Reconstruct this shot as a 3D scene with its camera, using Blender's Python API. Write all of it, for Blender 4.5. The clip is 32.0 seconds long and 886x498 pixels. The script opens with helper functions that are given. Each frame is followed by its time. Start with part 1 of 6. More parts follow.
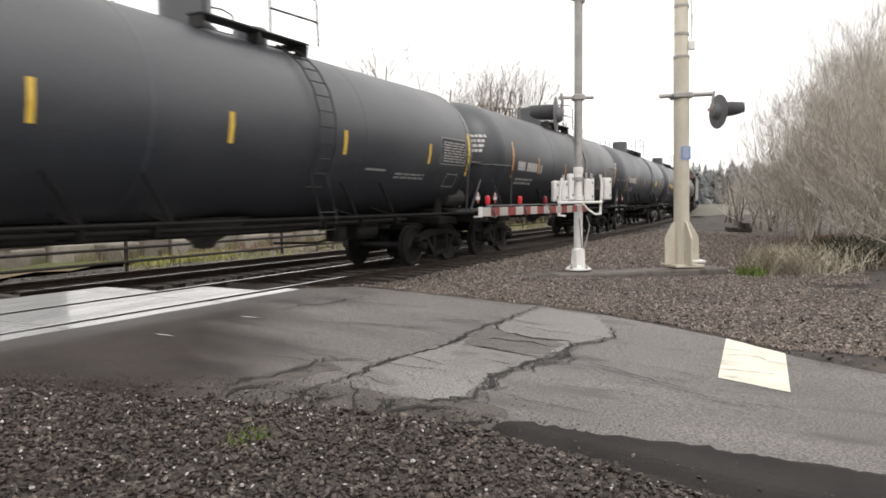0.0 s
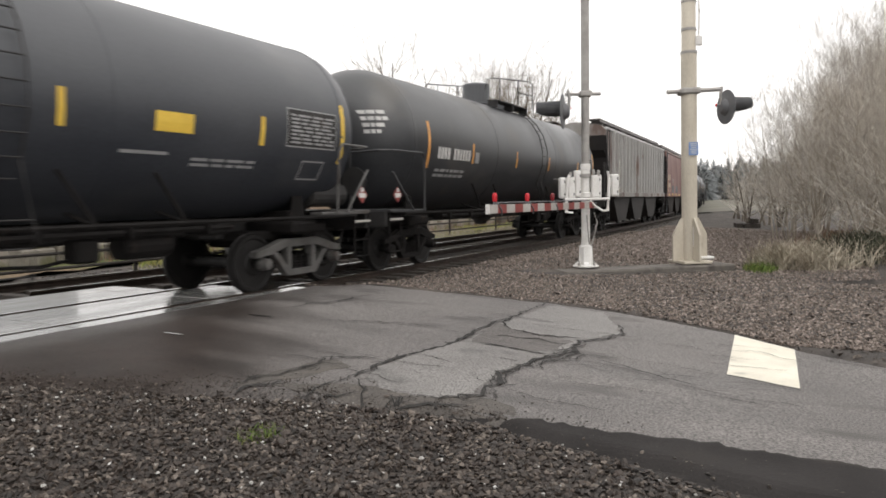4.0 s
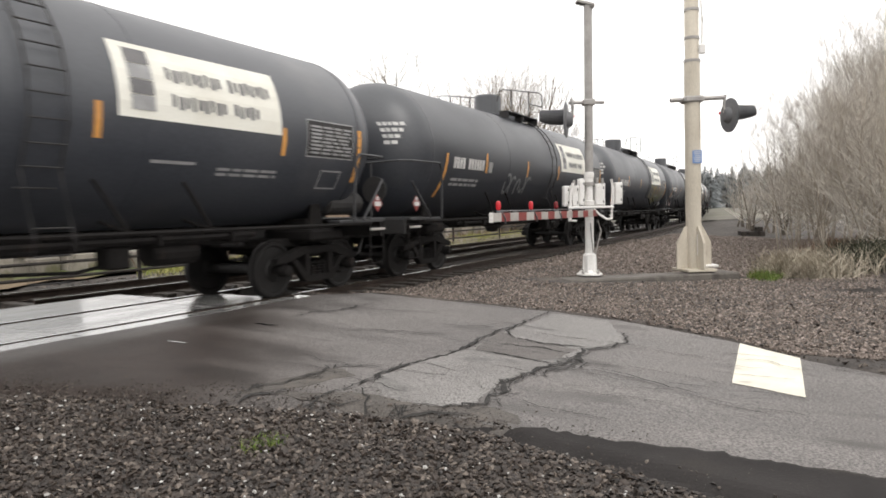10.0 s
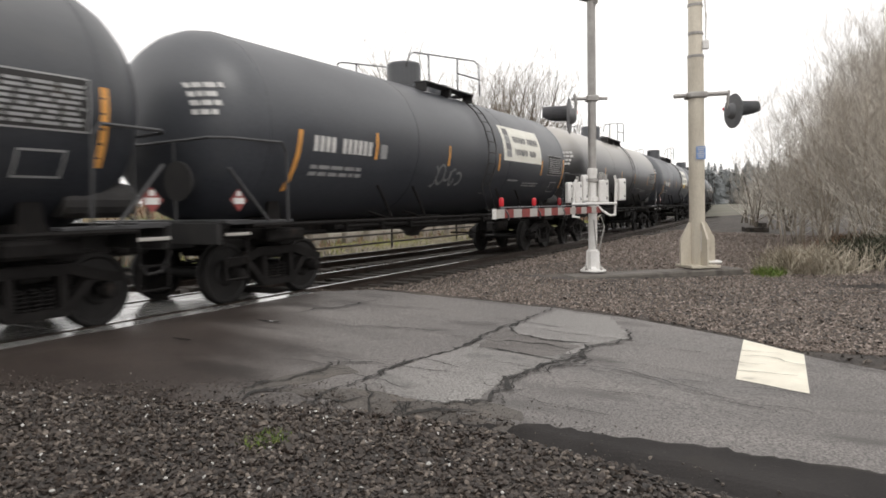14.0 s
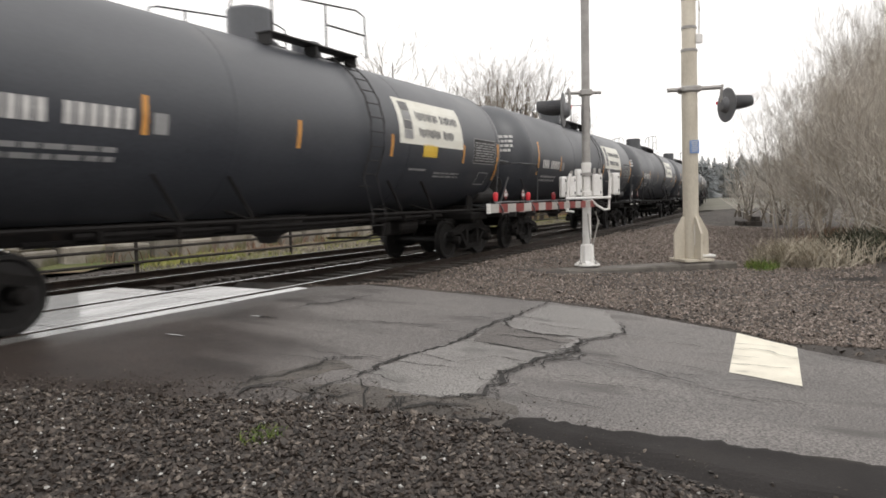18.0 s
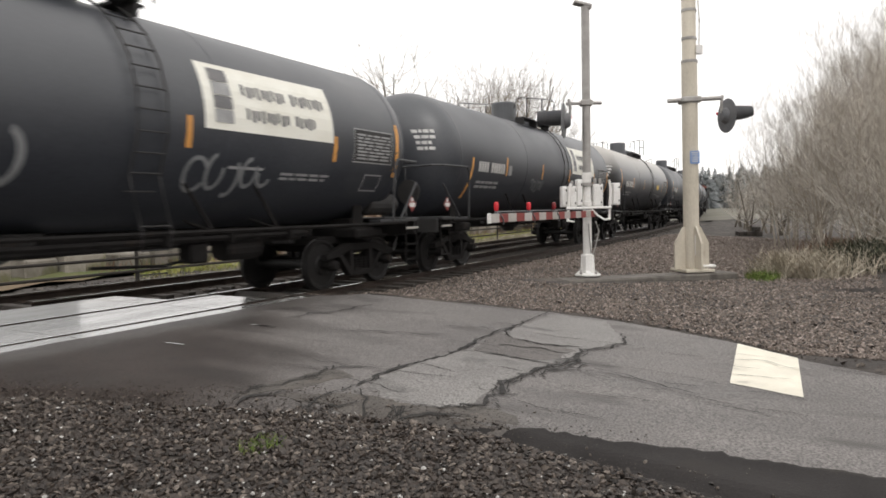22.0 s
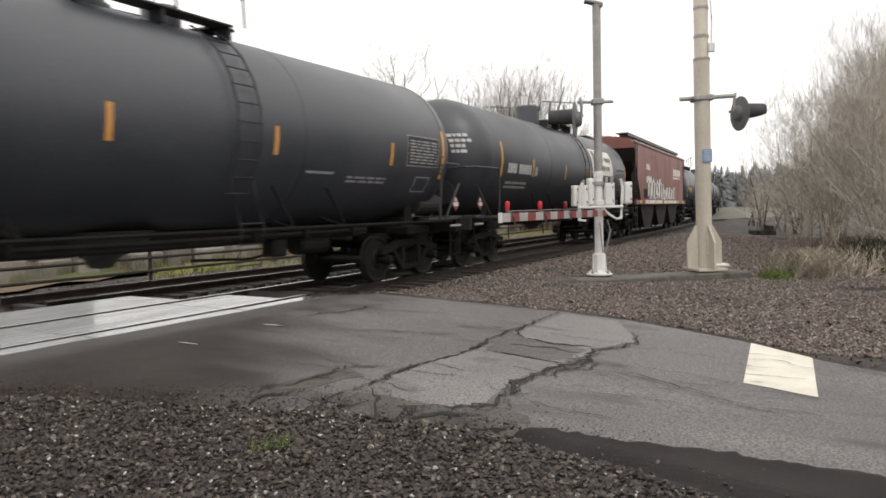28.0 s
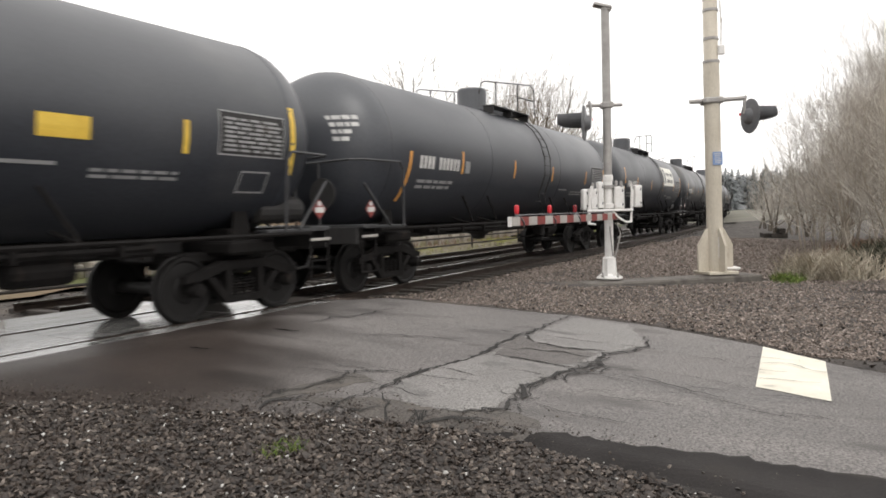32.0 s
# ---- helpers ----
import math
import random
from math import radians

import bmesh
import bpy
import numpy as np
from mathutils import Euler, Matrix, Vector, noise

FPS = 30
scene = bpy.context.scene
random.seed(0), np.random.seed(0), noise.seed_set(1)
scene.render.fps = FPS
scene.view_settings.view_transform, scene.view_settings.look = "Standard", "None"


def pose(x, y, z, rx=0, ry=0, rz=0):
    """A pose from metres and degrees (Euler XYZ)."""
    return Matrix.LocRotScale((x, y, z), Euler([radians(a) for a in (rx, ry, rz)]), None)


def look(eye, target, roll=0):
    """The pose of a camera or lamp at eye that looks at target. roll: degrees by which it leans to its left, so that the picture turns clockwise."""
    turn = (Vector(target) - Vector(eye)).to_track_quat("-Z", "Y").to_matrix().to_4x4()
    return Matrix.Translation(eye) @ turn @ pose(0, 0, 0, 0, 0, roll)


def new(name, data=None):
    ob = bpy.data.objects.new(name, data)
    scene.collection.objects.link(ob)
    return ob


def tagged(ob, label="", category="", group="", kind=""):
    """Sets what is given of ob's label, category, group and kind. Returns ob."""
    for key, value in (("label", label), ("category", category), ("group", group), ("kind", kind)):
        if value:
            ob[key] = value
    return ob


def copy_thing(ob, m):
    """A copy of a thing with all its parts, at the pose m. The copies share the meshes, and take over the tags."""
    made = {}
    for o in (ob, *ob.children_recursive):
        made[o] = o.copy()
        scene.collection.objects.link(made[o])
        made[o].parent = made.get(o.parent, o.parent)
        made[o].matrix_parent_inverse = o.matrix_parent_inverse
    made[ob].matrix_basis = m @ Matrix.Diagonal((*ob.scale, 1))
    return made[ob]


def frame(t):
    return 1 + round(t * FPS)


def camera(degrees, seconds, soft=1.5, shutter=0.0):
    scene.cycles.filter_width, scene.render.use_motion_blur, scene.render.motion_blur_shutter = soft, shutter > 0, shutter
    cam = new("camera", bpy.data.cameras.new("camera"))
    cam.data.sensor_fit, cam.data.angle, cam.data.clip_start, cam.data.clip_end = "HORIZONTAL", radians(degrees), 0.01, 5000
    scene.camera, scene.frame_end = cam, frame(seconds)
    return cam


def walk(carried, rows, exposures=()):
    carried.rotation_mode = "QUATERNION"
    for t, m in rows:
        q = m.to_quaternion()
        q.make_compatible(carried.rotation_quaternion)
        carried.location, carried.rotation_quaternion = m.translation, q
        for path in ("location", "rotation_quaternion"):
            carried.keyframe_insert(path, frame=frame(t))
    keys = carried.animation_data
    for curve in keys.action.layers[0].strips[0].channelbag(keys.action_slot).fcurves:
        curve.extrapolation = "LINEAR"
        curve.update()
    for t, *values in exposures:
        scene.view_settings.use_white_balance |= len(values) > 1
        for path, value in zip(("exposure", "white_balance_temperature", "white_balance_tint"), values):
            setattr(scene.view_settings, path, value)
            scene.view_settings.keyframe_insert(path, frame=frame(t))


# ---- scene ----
# World: x runs along the railway, y across it and away from the viewer, z = 0 is the top of the rails.
EYE = (0.0, 0.0, 1.356)
cam = camera(65.0, 32.0, soft=1.7, shutter=0.2)

# seconds, heading, tilt and lean of the hand-held camera, in degrees
HELD = [
    (0, 28.181, -3.829, -0.362),
    (0.5, 28.243, -3.650, -0.333),
    (1, 28.191, -3.488, -0.349),
    (1.5, 28.163, -3.617, -0.387),
    (2, 28.271, -3.785, -0.518),
    (2.5, 28.450, -3.887, -0.524),
    (3, 28.558, -3.888, -0.563),
    (3.5, 28.712, -3.983, -0.657),
    (5.5, 28.882, -3.999, -0.731),
    (6, 28.831, -3.857, -0.666),
    (6.5, 28.664, -3.683, -0.601),
    (7, 28.735, -3.652, -0.632),
    (7.5, 28.878, -3.662, -0.551),
    (8, 29.003, -3.662, -0.527),
    (8.5, 29.132, -3.530, -0.528),
    (9, 29.219, -3.327, -0.563),
    (9.5, 29.396, -3.238, -0.650),
    (10, 29.074, -3.335, -0.770),
    (10.5, 28.730, -3.367, -0.814),
    (11, 28.596, -3.389, -0.774),
    (11.5, 28.680, -3.367, -0.789),
    (12, 28.818, -3.259, -0.859),
    (12.5, 28.974, -3.307, -0.839),
    (13, 29.120, -3.440, -0.864),
    (13.5, 29.130, -3.472, -0.824),
    (14, 29.342, -3.611, -0.872),
    (14.5, 29.506, -3.654, -0.849),
    (16.5, 29.542, -3.952, -1.085),
    (17, 29.288, -3.793, -1.057),
    (17.5, 29.106, -3.789, -1.025),
    (18, 28.886, -4.047, -1.064),
    (18.5, 28.490, -4.160, -1.031),
    (19, 28.362, -4.120, -0.973),
    (19.5, 28.372, -4.070, -0.840),
    (20, 28.467, -3.997, -0.814),
    (20.5, 28.620, -3.854, -0.842),
    (21, 28.701, -3.725, -0.805),
    (21.5, 28.878, -3.505, -0.877),
    (22, 28.909, -3.267, -0.877),
    (22.5, 28.796, -3.212, -0.931),
    (23, 28.854, -3.349, -0.933),
    (23.5, 29.039, -3.343, -0.965),
    (24, 29.136, -3.279, -0.902),
    (24.5, 29.086, -3.215, -0.858),
    (25, 28.918, -3.241, -0.869),
    (25.5, 29.005, -3.288, -1.004),
    (27.5, 29.520, -3.364, -0.972),
    (28, 29.831, -3.287, -1.069),
    (28.5, 29.907, -3.271, -1.110),
    (29, 30.030, -3.338, -1.142),
    (29.5, 29.876, -3.632, -1.107),
    (30, 29.819, -3.833, -1.151),
    (30.5, 30.061, -3.693, -1.152),
    (31, 30.264, -3.521, -1.167),
    (31.5, 30.476, -3.339, -1.268),
    (32, 30.607, -2.920, -1.338),
]


def held(yaw, tilt, lean):
    a, p = radians(yaw), radians(tilt)
    ahead = Vector((math.cos(a) * math.cos(p), math.sin(a) * math.cos(p), math.sin(p)))
    return look(EYE, Vector(EYE) + ahead * 10, lean)


walk(cam, [(t, held(a, b, c)) for t, a, b, c in HELD], exposures=[(0.0, 0.40), (3.0, 0.42), (5.5, -0.05), (6.2, -0.05), (7.0, 0.55), (9.0, 0.53), (11.0, 0.47), (12.0, 0.47), (13.0, 0.15), (14.0, 0.20), (17.0, 0.13), (18.0, 0.18), (19.0, 0.15), (22.0, 0.22), (23.0, 0.20), (25.0, 0.10), (28.0, 0.14), (29.0, 0.14), (30.0, 0.35), (31.0, 0.17), (32.0, 0.37)])

# ---- sky and light: bright overcast ----
world = bpy.data.worlds.new("overcast_sky")
scene.world = world
world.use_nodes = True
wn = world.node_tree.nodes
sky = wn.new("ShaderNodeTexSky")
sky.sky_type, sky.sun_disc = "NISHITA", False
sky.sun_elevation, sky.sun_rotation = radians(38), radians(200)
cloud = wn.new("ShaderNodeMixRGB")
cloud.inputs[0].default_value = 0.96
cloud.inputs[2].default_value = (10.5, 10.2, 9.95, 1)
world.node_tree.links.new(sky.outputs[0], cloud.inputs[1])
world.node_tree.links.new(cloud.outputs[0], wn["Background"].inputs[0])
wn["Background"].inputs[1].default_value = 0.11

sun = new("sun", bpy.data.lights.new("sun", "SUN"))
sun.data.energy, sun.data.angle, sun.data.color = 0.6, radians(30), (1.0, 0.97, 0.93)
sun.matrix_world = look((0, 0, 40), (14, 26, 0))


# ---- materials ----
def nodes_of(name):
    m = bpy.data.materials.new(name)
    m.use_nodes = True
    return m, m.node_tree.nodes, m.node_tree.links, m.node_tree.nodes["Principled BSDF"]


def surf(name, c1, c2, rough=0.7, scale=2.0, fine=40.0, bump=0.2, metal=0.0, stain=None, stain_scale=0.6, stain_at=0.55, rough2=None, spec=0.5, stretch=(1, 1, 1), vary=0.0, dist=0.02, damp=None, grain_by=0.22, top_dust_sheen=None, grime=False):
    """Two scales of noise between two colours, a third colour in stains, fine relief and uneven gloss."""
    m, n, l, b = nodes_of(name)
    tc = n.new("ShaderNodeTexCoord")
    mp = n.new("ShaderNodeMapping")
    mp.inputs["Scale"].default_value = stretch
    l.new(tc.outputs["Object"], mp.inputs[0])

    def noise_node(s, d):
        t = n.new("ShaderNodeTexNoise")
        t.inputs["Scale"].default_value, t.inputs["Detail"].default_value = s, d
        l.new(mp.outputs[0], t.inputs["Vector"])
        return t
    big, small = noise_node(scale, 5), noise_node(fine, 4)
    if damp:
        l.new(tc.outputs["Object"], small.inputs["Vector"])
    mix = n.new("ShaderNodeMixRGB")
    mix.inputs[1].default_value, mix.inputs[2].default_value = (*c1, 1), (*c2, 1)
    ramp = n.new("ShaderNodeValToRGB")
    ramp.color_ramp.elements[0].position, ramp.color_ramp.elements[1].position = 0.33, 0.67
    l.new(big.outputs["Fac"], ramp.inputs[0])
    l.new(ramp.outputs[0], mix.inputs[0])
    grain = n.new("ShaderNodeMixRGB")
    grain.blend_type = "MULTIPLY"
    grain.inputs[0].default_value = grain_by
    gr = n.new("ShaderNodeMapRange")
    gr.inputs["From Min"].default_value, gr.inputs["From Max"].default_value = (0.38, 0.62) if damp else (0.3, 0.7)
    gr.inputs["To Min"].default_value, gr.inputs["To Max"].default_value = 0.55, 1.35
    l.new(small.outputs["Fac"], gr.inputs[0])
    l.new(mix.outputs[0], grain.inputs[1])
    l.new(gr.outputs[0], grain.inputs[2])
    out = grain
    if stain:
        st = noise_node(stain_scale, 6)
        sr = n.new("ShaderNodeValToRGB")
        sr.color_ramp.elements[0].position, sr.color_ramp.elements[1].position = stain_at, stain_at + 0.12
        l.new(st.outputs["Fac"], sr.inputs[0])
        sm = n.new("ShaderNodeMixRGB")
        sm.inputs[2].default_value = (*stain, 1)
        l.new(sr.outputs[0], sm.inputs[0])
        l.new(out.outputs[0], sm.inputs[1])
        out = sm
    if vary:
        oi = n.new("ShaderNodeObjectInfo")
        vr = n.new("ShaderNodeMapRange")
        vr.inputs["To Min"].default_value, vr.inputs["To Max"].default_value = 1 - vary, 1 + vary
        l.new(oi.outputs["Random"], vr.inputs[0])
        vm = n.new("ShaderNodeMixRGB")
        vm.blend_type, vm.inputs[0].default_value = "MULTIPLY", 1
        l.new(out.outputs[0], vm.inputs[1])
        l.new(vr.outputs[0], vm.inputs[2])
        out = vm
    if top_dust_sheen:
        # settled dust and sky sheen, painted as a paler tone on a tank's top
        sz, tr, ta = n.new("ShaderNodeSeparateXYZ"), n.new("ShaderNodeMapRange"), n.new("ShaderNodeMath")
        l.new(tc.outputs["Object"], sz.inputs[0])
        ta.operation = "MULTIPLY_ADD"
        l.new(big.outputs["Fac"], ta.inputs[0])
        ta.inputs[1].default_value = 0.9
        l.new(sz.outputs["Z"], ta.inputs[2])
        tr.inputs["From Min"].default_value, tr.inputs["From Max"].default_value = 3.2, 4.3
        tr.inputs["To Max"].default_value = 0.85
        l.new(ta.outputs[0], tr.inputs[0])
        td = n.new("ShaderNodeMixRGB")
        td.inputs[2].default_value = (*top_dust_sheen, 1)
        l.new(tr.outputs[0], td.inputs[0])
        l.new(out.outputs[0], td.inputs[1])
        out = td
    l.new(out.outputs[0], b.inputs["Base Color"])
    if rough2 is not None:
        rr = n.new("ShaderNodeMapRange")
        rr.inputs["From Min"].default_value, rr.inputs["From Max"].default_value = 0.35, 0.65
        rr.inputs["To Min"].default_value, rr.inputs["To Max"].default_value = rough, rough2
        l.new(big.outputs["Fac"], rr.inputs[0])
        last = rr
        if damp:
            # rain-soaked stretch: darker and glossier from damp[0] to damp[1] across the road
            sep, dr = n.new("ShaderNodeSeparateXYZ"), n.new("ShaderNodeMapRange")
            l.new(tc.outputs["Object"], sep.inputs[0])
            wob = n.new("ShaderNodeMath")
            wob.operation = "MULTIPLY_ADD"
            l.new(big.outputs["Fac"], wob.inputs[0])
            wob.inputs[1].default_value = 1.8
            run = n.new("ShaderNodeMath")
            run.operation = "MULTIPLY_ADD"
            l.new(sep.outputs["X"], run.inputs[0])
            run.inputs[1].default_value = -0.9
            l.new(sep.outputs["Y"], run.inputs[2])
            l.new(run.outputs[0], wob.inputs[2])
            dr.inputs["From Min"].default_value, dr.inputs["From Max"].default_value = damp[0] - 4.05, damp[1] - 4.05
            l.new(wob.outputs[0], dr.inputs[0])
            wet = n.new("ShaderNodeMixRGB")
            wet.blend_type = "MULTIPLY"
            wet.inputs[2].default_value = (0.30, 0.255, 0.232, 1)
            l.new(dr.outputs[0], wet.inputs[0])
            l.new(out.outputs[0], wet.inputs[1])
            l.new(wet.outputs[0], b.inputs["Base Color"])
            last = n.new("ShaderNodeMixRGB")
            last.inputs[2].default_value = (0.44, 0.44, 0.44, 1)
            l.new(dr.outputs[0], last.inputs[0])
            l.new(rr.outputs[0], last.inputs[1])
        l.new(last.outputs[0], b.inputs["Roughness"])
    else:
        b.inputs["Roughness"].default_value = rough
    b.inputs["Metallic"].default_value = metal
    b.inputs["Specular IOR Level"].default_value = spec
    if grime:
        # shade under the tank is put into its gloss: specular fades downwards
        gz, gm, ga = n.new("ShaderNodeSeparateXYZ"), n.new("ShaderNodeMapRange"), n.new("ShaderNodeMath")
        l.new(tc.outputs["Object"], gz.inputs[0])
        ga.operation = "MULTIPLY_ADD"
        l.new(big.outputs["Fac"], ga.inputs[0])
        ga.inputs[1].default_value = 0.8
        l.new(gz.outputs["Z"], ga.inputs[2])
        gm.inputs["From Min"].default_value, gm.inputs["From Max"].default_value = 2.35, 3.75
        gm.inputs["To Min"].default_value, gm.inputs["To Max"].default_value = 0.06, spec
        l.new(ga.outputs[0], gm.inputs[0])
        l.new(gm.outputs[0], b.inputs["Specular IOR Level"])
    if bump:
        bp = n.new("ShaderNodeBump")
        bp.inputs["Strength"].default_value, bp.inputs["Distance"].default_value = bump, dist
        if damp:
            calm = n.new("ShaderNodeMapRange")
            calm.inputs["To Min"].default_value, calm.inputs["To Max"].default_value = bump, bump * 0.5
            l.new(dr.outputs[0], calm.inputs[0])
            l.new(calm.outputs[0], bp.inputs["Strength"])
        l.new(small.outputs["Fac"], bp.inputs["Height"])
        l.new(bp.outputs[0], b.inputs["Normal"])
    return m


def stony(name, colors, rough=0.75, spec=0.4, fine=60, per_island=True):
    """Loose pieces, each with a tone of its own."""
    m, n, l, b = nodes_of(name)
    g = n.new("ShaderNodeNewGeometry")
    ramp = n.new("ShaderNodeValToRGB")
    ramp.color_ramp.interpolation = "LINEAR"
    el = ramp.color_ramp.elements
    el[0].color, el[1].color = (*colors[0], 1), (*colors[-1], 1)
    for k, c in enumerate(colors[1:-1]):
        e = el.new((k + 1) / (len(colors) - 1))
        e.color = (*c, 1)
    l.new(g.outputs["Random Per Island"], ramp.inputs[0])
    tc = n.new("ShaderNodeTexCoord")
    t = n.new("ShaderNodeTexNoise")
    t.inputs["Scale"].default_value, t.inputs["Detail"].default_value = fine, 3
    l.new(tc.outputs["Object"], t.inputs["Vector"])
    mr = n.new("ShaderNodeMapRange")
    mr.inputs["To Min"].default_value, mr.inputs["To Max"].default_value = 0.5, 1.5
    l.new(t.outputs["Fac"], mr.inputs[0])
    mx = n.new("ShaderNodeMixRGB")
    mx.blend_type, mx.inputs[0].default_value = "MULTIPLY", 0.8
    l.new(ramp.outputs[0], mx.inputs[1])
    l.new(mr.outputs[0], mx.inputs[2])
    l.new(mx.outputs[0], b.inputs["Base Color"])
    b.inputs["Roughness"].default_value = rough
    b.inputs["Specular IOR Level"].default_value = spec
    bp = n.new("ShaderNodeBump")
    bp.inputs["Strength"].default_value, bp.inputs["Distance"].default_value = 0.3, 0.01
    l.new(t.outputs["Fac"], bp.inputs["Height"])
    l.new(bp.outputs[0], b.inputs["Normal"])
    return m


def glow(name, color, strength):
    m, n, l, b = nodes_of(name)
    b.inputs["Base Color"].default_value = (*color, 1)
    b.inputs["Emission Color"].default_value = (*color, 1)
    b.inputs["Emission Strength"].default_value = strength
    b.inputs["Roughness"].default_value = 0.3
    return m


M_ASPHALT = surf("worn_asphalt", (0.195, 0.182, 0.174), (0.128, 0.119, 0.114), 0.66, 0.9, 55, 0.8, stain=(0.095, 0.088, 0.084), stain_scale=1.3, stain_at=0.57, rough2=0.46, dist=0.012, damp=(4.1, 6.1), grain_by=1.0, stretch=(1.5, 0.55, 1), spec=0.28)
M_ASPHALT_NEW = surf("patch_asphalt", (0.25, 0.239, 0.229), (0.175, 0.166, 0.158), 0.62, 1.7, 60, 0.7, stain=(0.09, 0.087, 0.083), stain_scale=1.6, stain_at=0.58, rough2=0.45, dist=0.010, damp=(4.1, 6.2), grain_by=1.0, stretch=(1.4, 0.6, 1), spec=0.3)
M_WORN = surf("worn_patch_asphalt", (0.15, 0.138, 0.13), (0.10, 0.091, 0.085), 0.6, 2.5, 60, 0.8, stain=(0.07, 0.062, 0.058), stain_scale=3.0, stain_at=0.55, rough2=0.5, dist=0.012, damp=(4.1, 6.2), grain_by=1.0, stretch=(2.4, 0.5, 1), spec=0.3)
M_SHOULDER = surf("tarry_shoulder", (0.024, 0.022, 0.0215), (0.038, 0.035, 0.034), 0.8, 2.0, 60, 0.6, stain=(0.04, 0.036, 0.033), stain_scale=2.2, dist=0.008, spec=0.12)
M_CRACK = surf("crack_dirt", (0.022, 0.021, 0.02), (0.04, 0.037, 0.034), 0.95, 9, 90, 0.5)
M_WET = surf("wet_concrete", (0.30, 0.295, 0.285), (0.23, 0.225, 0.22), 0.10, 1.1, 50, 0.02, stain=(0.13, 0.125, 0.12), stain_scale=2.6, stain_at=0.53, rough2=0.22, dist=0.003, spec=1.0, stretch=(0.45, 2.2, 1))
M_DIRT = surf("packed_road_dirt", (0.105, 0.094, 0.084), (0.072, 0.064, 0.057), 0.75, 3.0, 45, 0.7, stain=(0.11, 0.095, 0.082), stain_scale=4.0, stain_at=0.55, dist=0.01, grain_by=0.8)
# paler than the car paint: brightness from the sky is put into the rim
M_CHORD = surf("sky_lit_top_chord", (0.33, 0.25, 0.22), (0.24, 0.18, 0.16), 0.5, 2, 40, 0.05)
M_FADED = surf("faded_brown_lettering", (0.11, 0.085, 0.075), (0.17, 0.14, 0.125), 0.7, 3, 40, 0.05)
M_SOIL = surf("gravel_soil", (0.075, 0.064, 0.056), (0.048, 0.042, 0.038), 0.9, 1.3, 30, 0.8, stain=(0.12, 0.10, 0.085), stain_scale=0.5, dist=0.03, grain_by=0.8)
M_STONE = stony("ballast_stone", [(0.016, 0.013, 0.0112), (0.060, 0.045, 0.036), (0.024, 0.0192, 0.0162), (0.18, 0.150, 0.125), (0.039, 0.029, 0.024), (0.018, 0.015, 0.013), (0.085, 0.066, 0.053), (0.026, 0.0205, 0.017), (0.048, 0.0365, 0.030)], 0.5)
M_STONE_FAR = stony("ballast_brown", [(0.075, 0.060, 0.050), (0.24, 0.195, 0.166), (0.12, 0.096, 0.082), (0.40, 0.335, 0.295), (0.18, 0.144, 0.12), (0.095, 0.077, 0.066), (0.28, 0.235, 0.20)], 0.7)
M_PALE = stony("pale_stone", [(0.35, 0.34, 0.32), (0.55, 0.54, 0.52)], 0.7)
M_RAIL = surf("rail_steel", (0.07, 0.052, 0.043), (0.04, 0.03, 0.025), 0.55, 4, 60, 0.3, metal=0.6)
M_RAILTOP = surf("polished_steel", (0.62, 0.62, 0.62), (0.5, 0.5, 0.5), 0.22, 8, 80, 0.05, metal=1.0)
M_TIE = surf("creosoted_wood", (0.06, 0.05, 0.042), (0.035, 0.03, 0.026), 0.85, 3, 40, 0.6, stretch=(6, 1, 6))
M_PAINTLINE = surf("road_paint", (0.80, 0.76, 0.64), (0.66, 0.62, 0.52), 0.6, 3, 90, 0.25, stain=(0.34, 0.32, 0.28), stain_scale=3.0, stain_at=0.64, dist=0.004)
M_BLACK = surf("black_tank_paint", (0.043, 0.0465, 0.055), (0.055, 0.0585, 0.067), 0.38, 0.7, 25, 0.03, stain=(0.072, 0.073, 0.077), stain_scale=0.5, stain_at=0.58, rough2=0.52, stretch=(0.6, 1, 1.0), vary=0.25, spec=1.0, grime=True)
M_PIPE = surf("dark_pipe_paint", (0.055, 0.055, 0.058), (0.038, 0.038, 0.04), 0.5, 3, 40, 0.1)
M_GEARPALE = surf("pale_grey_gear_paint", (0.12, 0.116, 0.112), (0.07, 0.067, 0.064), 0.5, 3, 40, 0.3, stain=(0.06, 0.05, 0.045), stain_scale=2.5, stain_at=0.56)
# sky showing through the open grating is put into this grey
M_WALKWAY = surf("sky_grey_grating_steel", (0.20, 0.19, 0.185), (0.14, 0.13, 0.125), 0.6, 4, 60, 0.2, metal=0.3)
M_POSTERINK = surf("dark_poster_ink", (0.16, 0.155, 0.155), (0.11, 0.11, 0.115), 0.5, 3, 60, 0.02)
M_FARTWIG = stony("grey_brown_twigs", [(0.20, 0.165, 0.125), (0.27, 0.225, 0.175), (0.16, 0.135, 0.105), (0.24, 0.20, 0.155)], 0.85, 0.2)
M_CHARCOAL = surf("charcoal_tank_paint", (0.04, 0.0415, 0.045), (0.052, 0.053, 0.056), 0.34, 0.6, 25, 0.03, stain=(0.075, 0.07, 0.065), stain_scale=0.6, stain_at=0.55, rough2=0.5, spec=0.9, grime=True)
M_DUST_SHEEN = surf("dust_and_sheen_tank_paint", (0.048, 0.049, 0.054), (0.041, 0.043, 0.048), 0.34, 0.6, 20, 0.05, stain=(0.03, 0.029, 0.028), stain_scale=0.45, stain_at=0.5, rough2=0.45, stretch=(0.5, 1, 1), spec=1.0, top_dust_sheen=(0.48, 0.455, 0.42), grime=True)
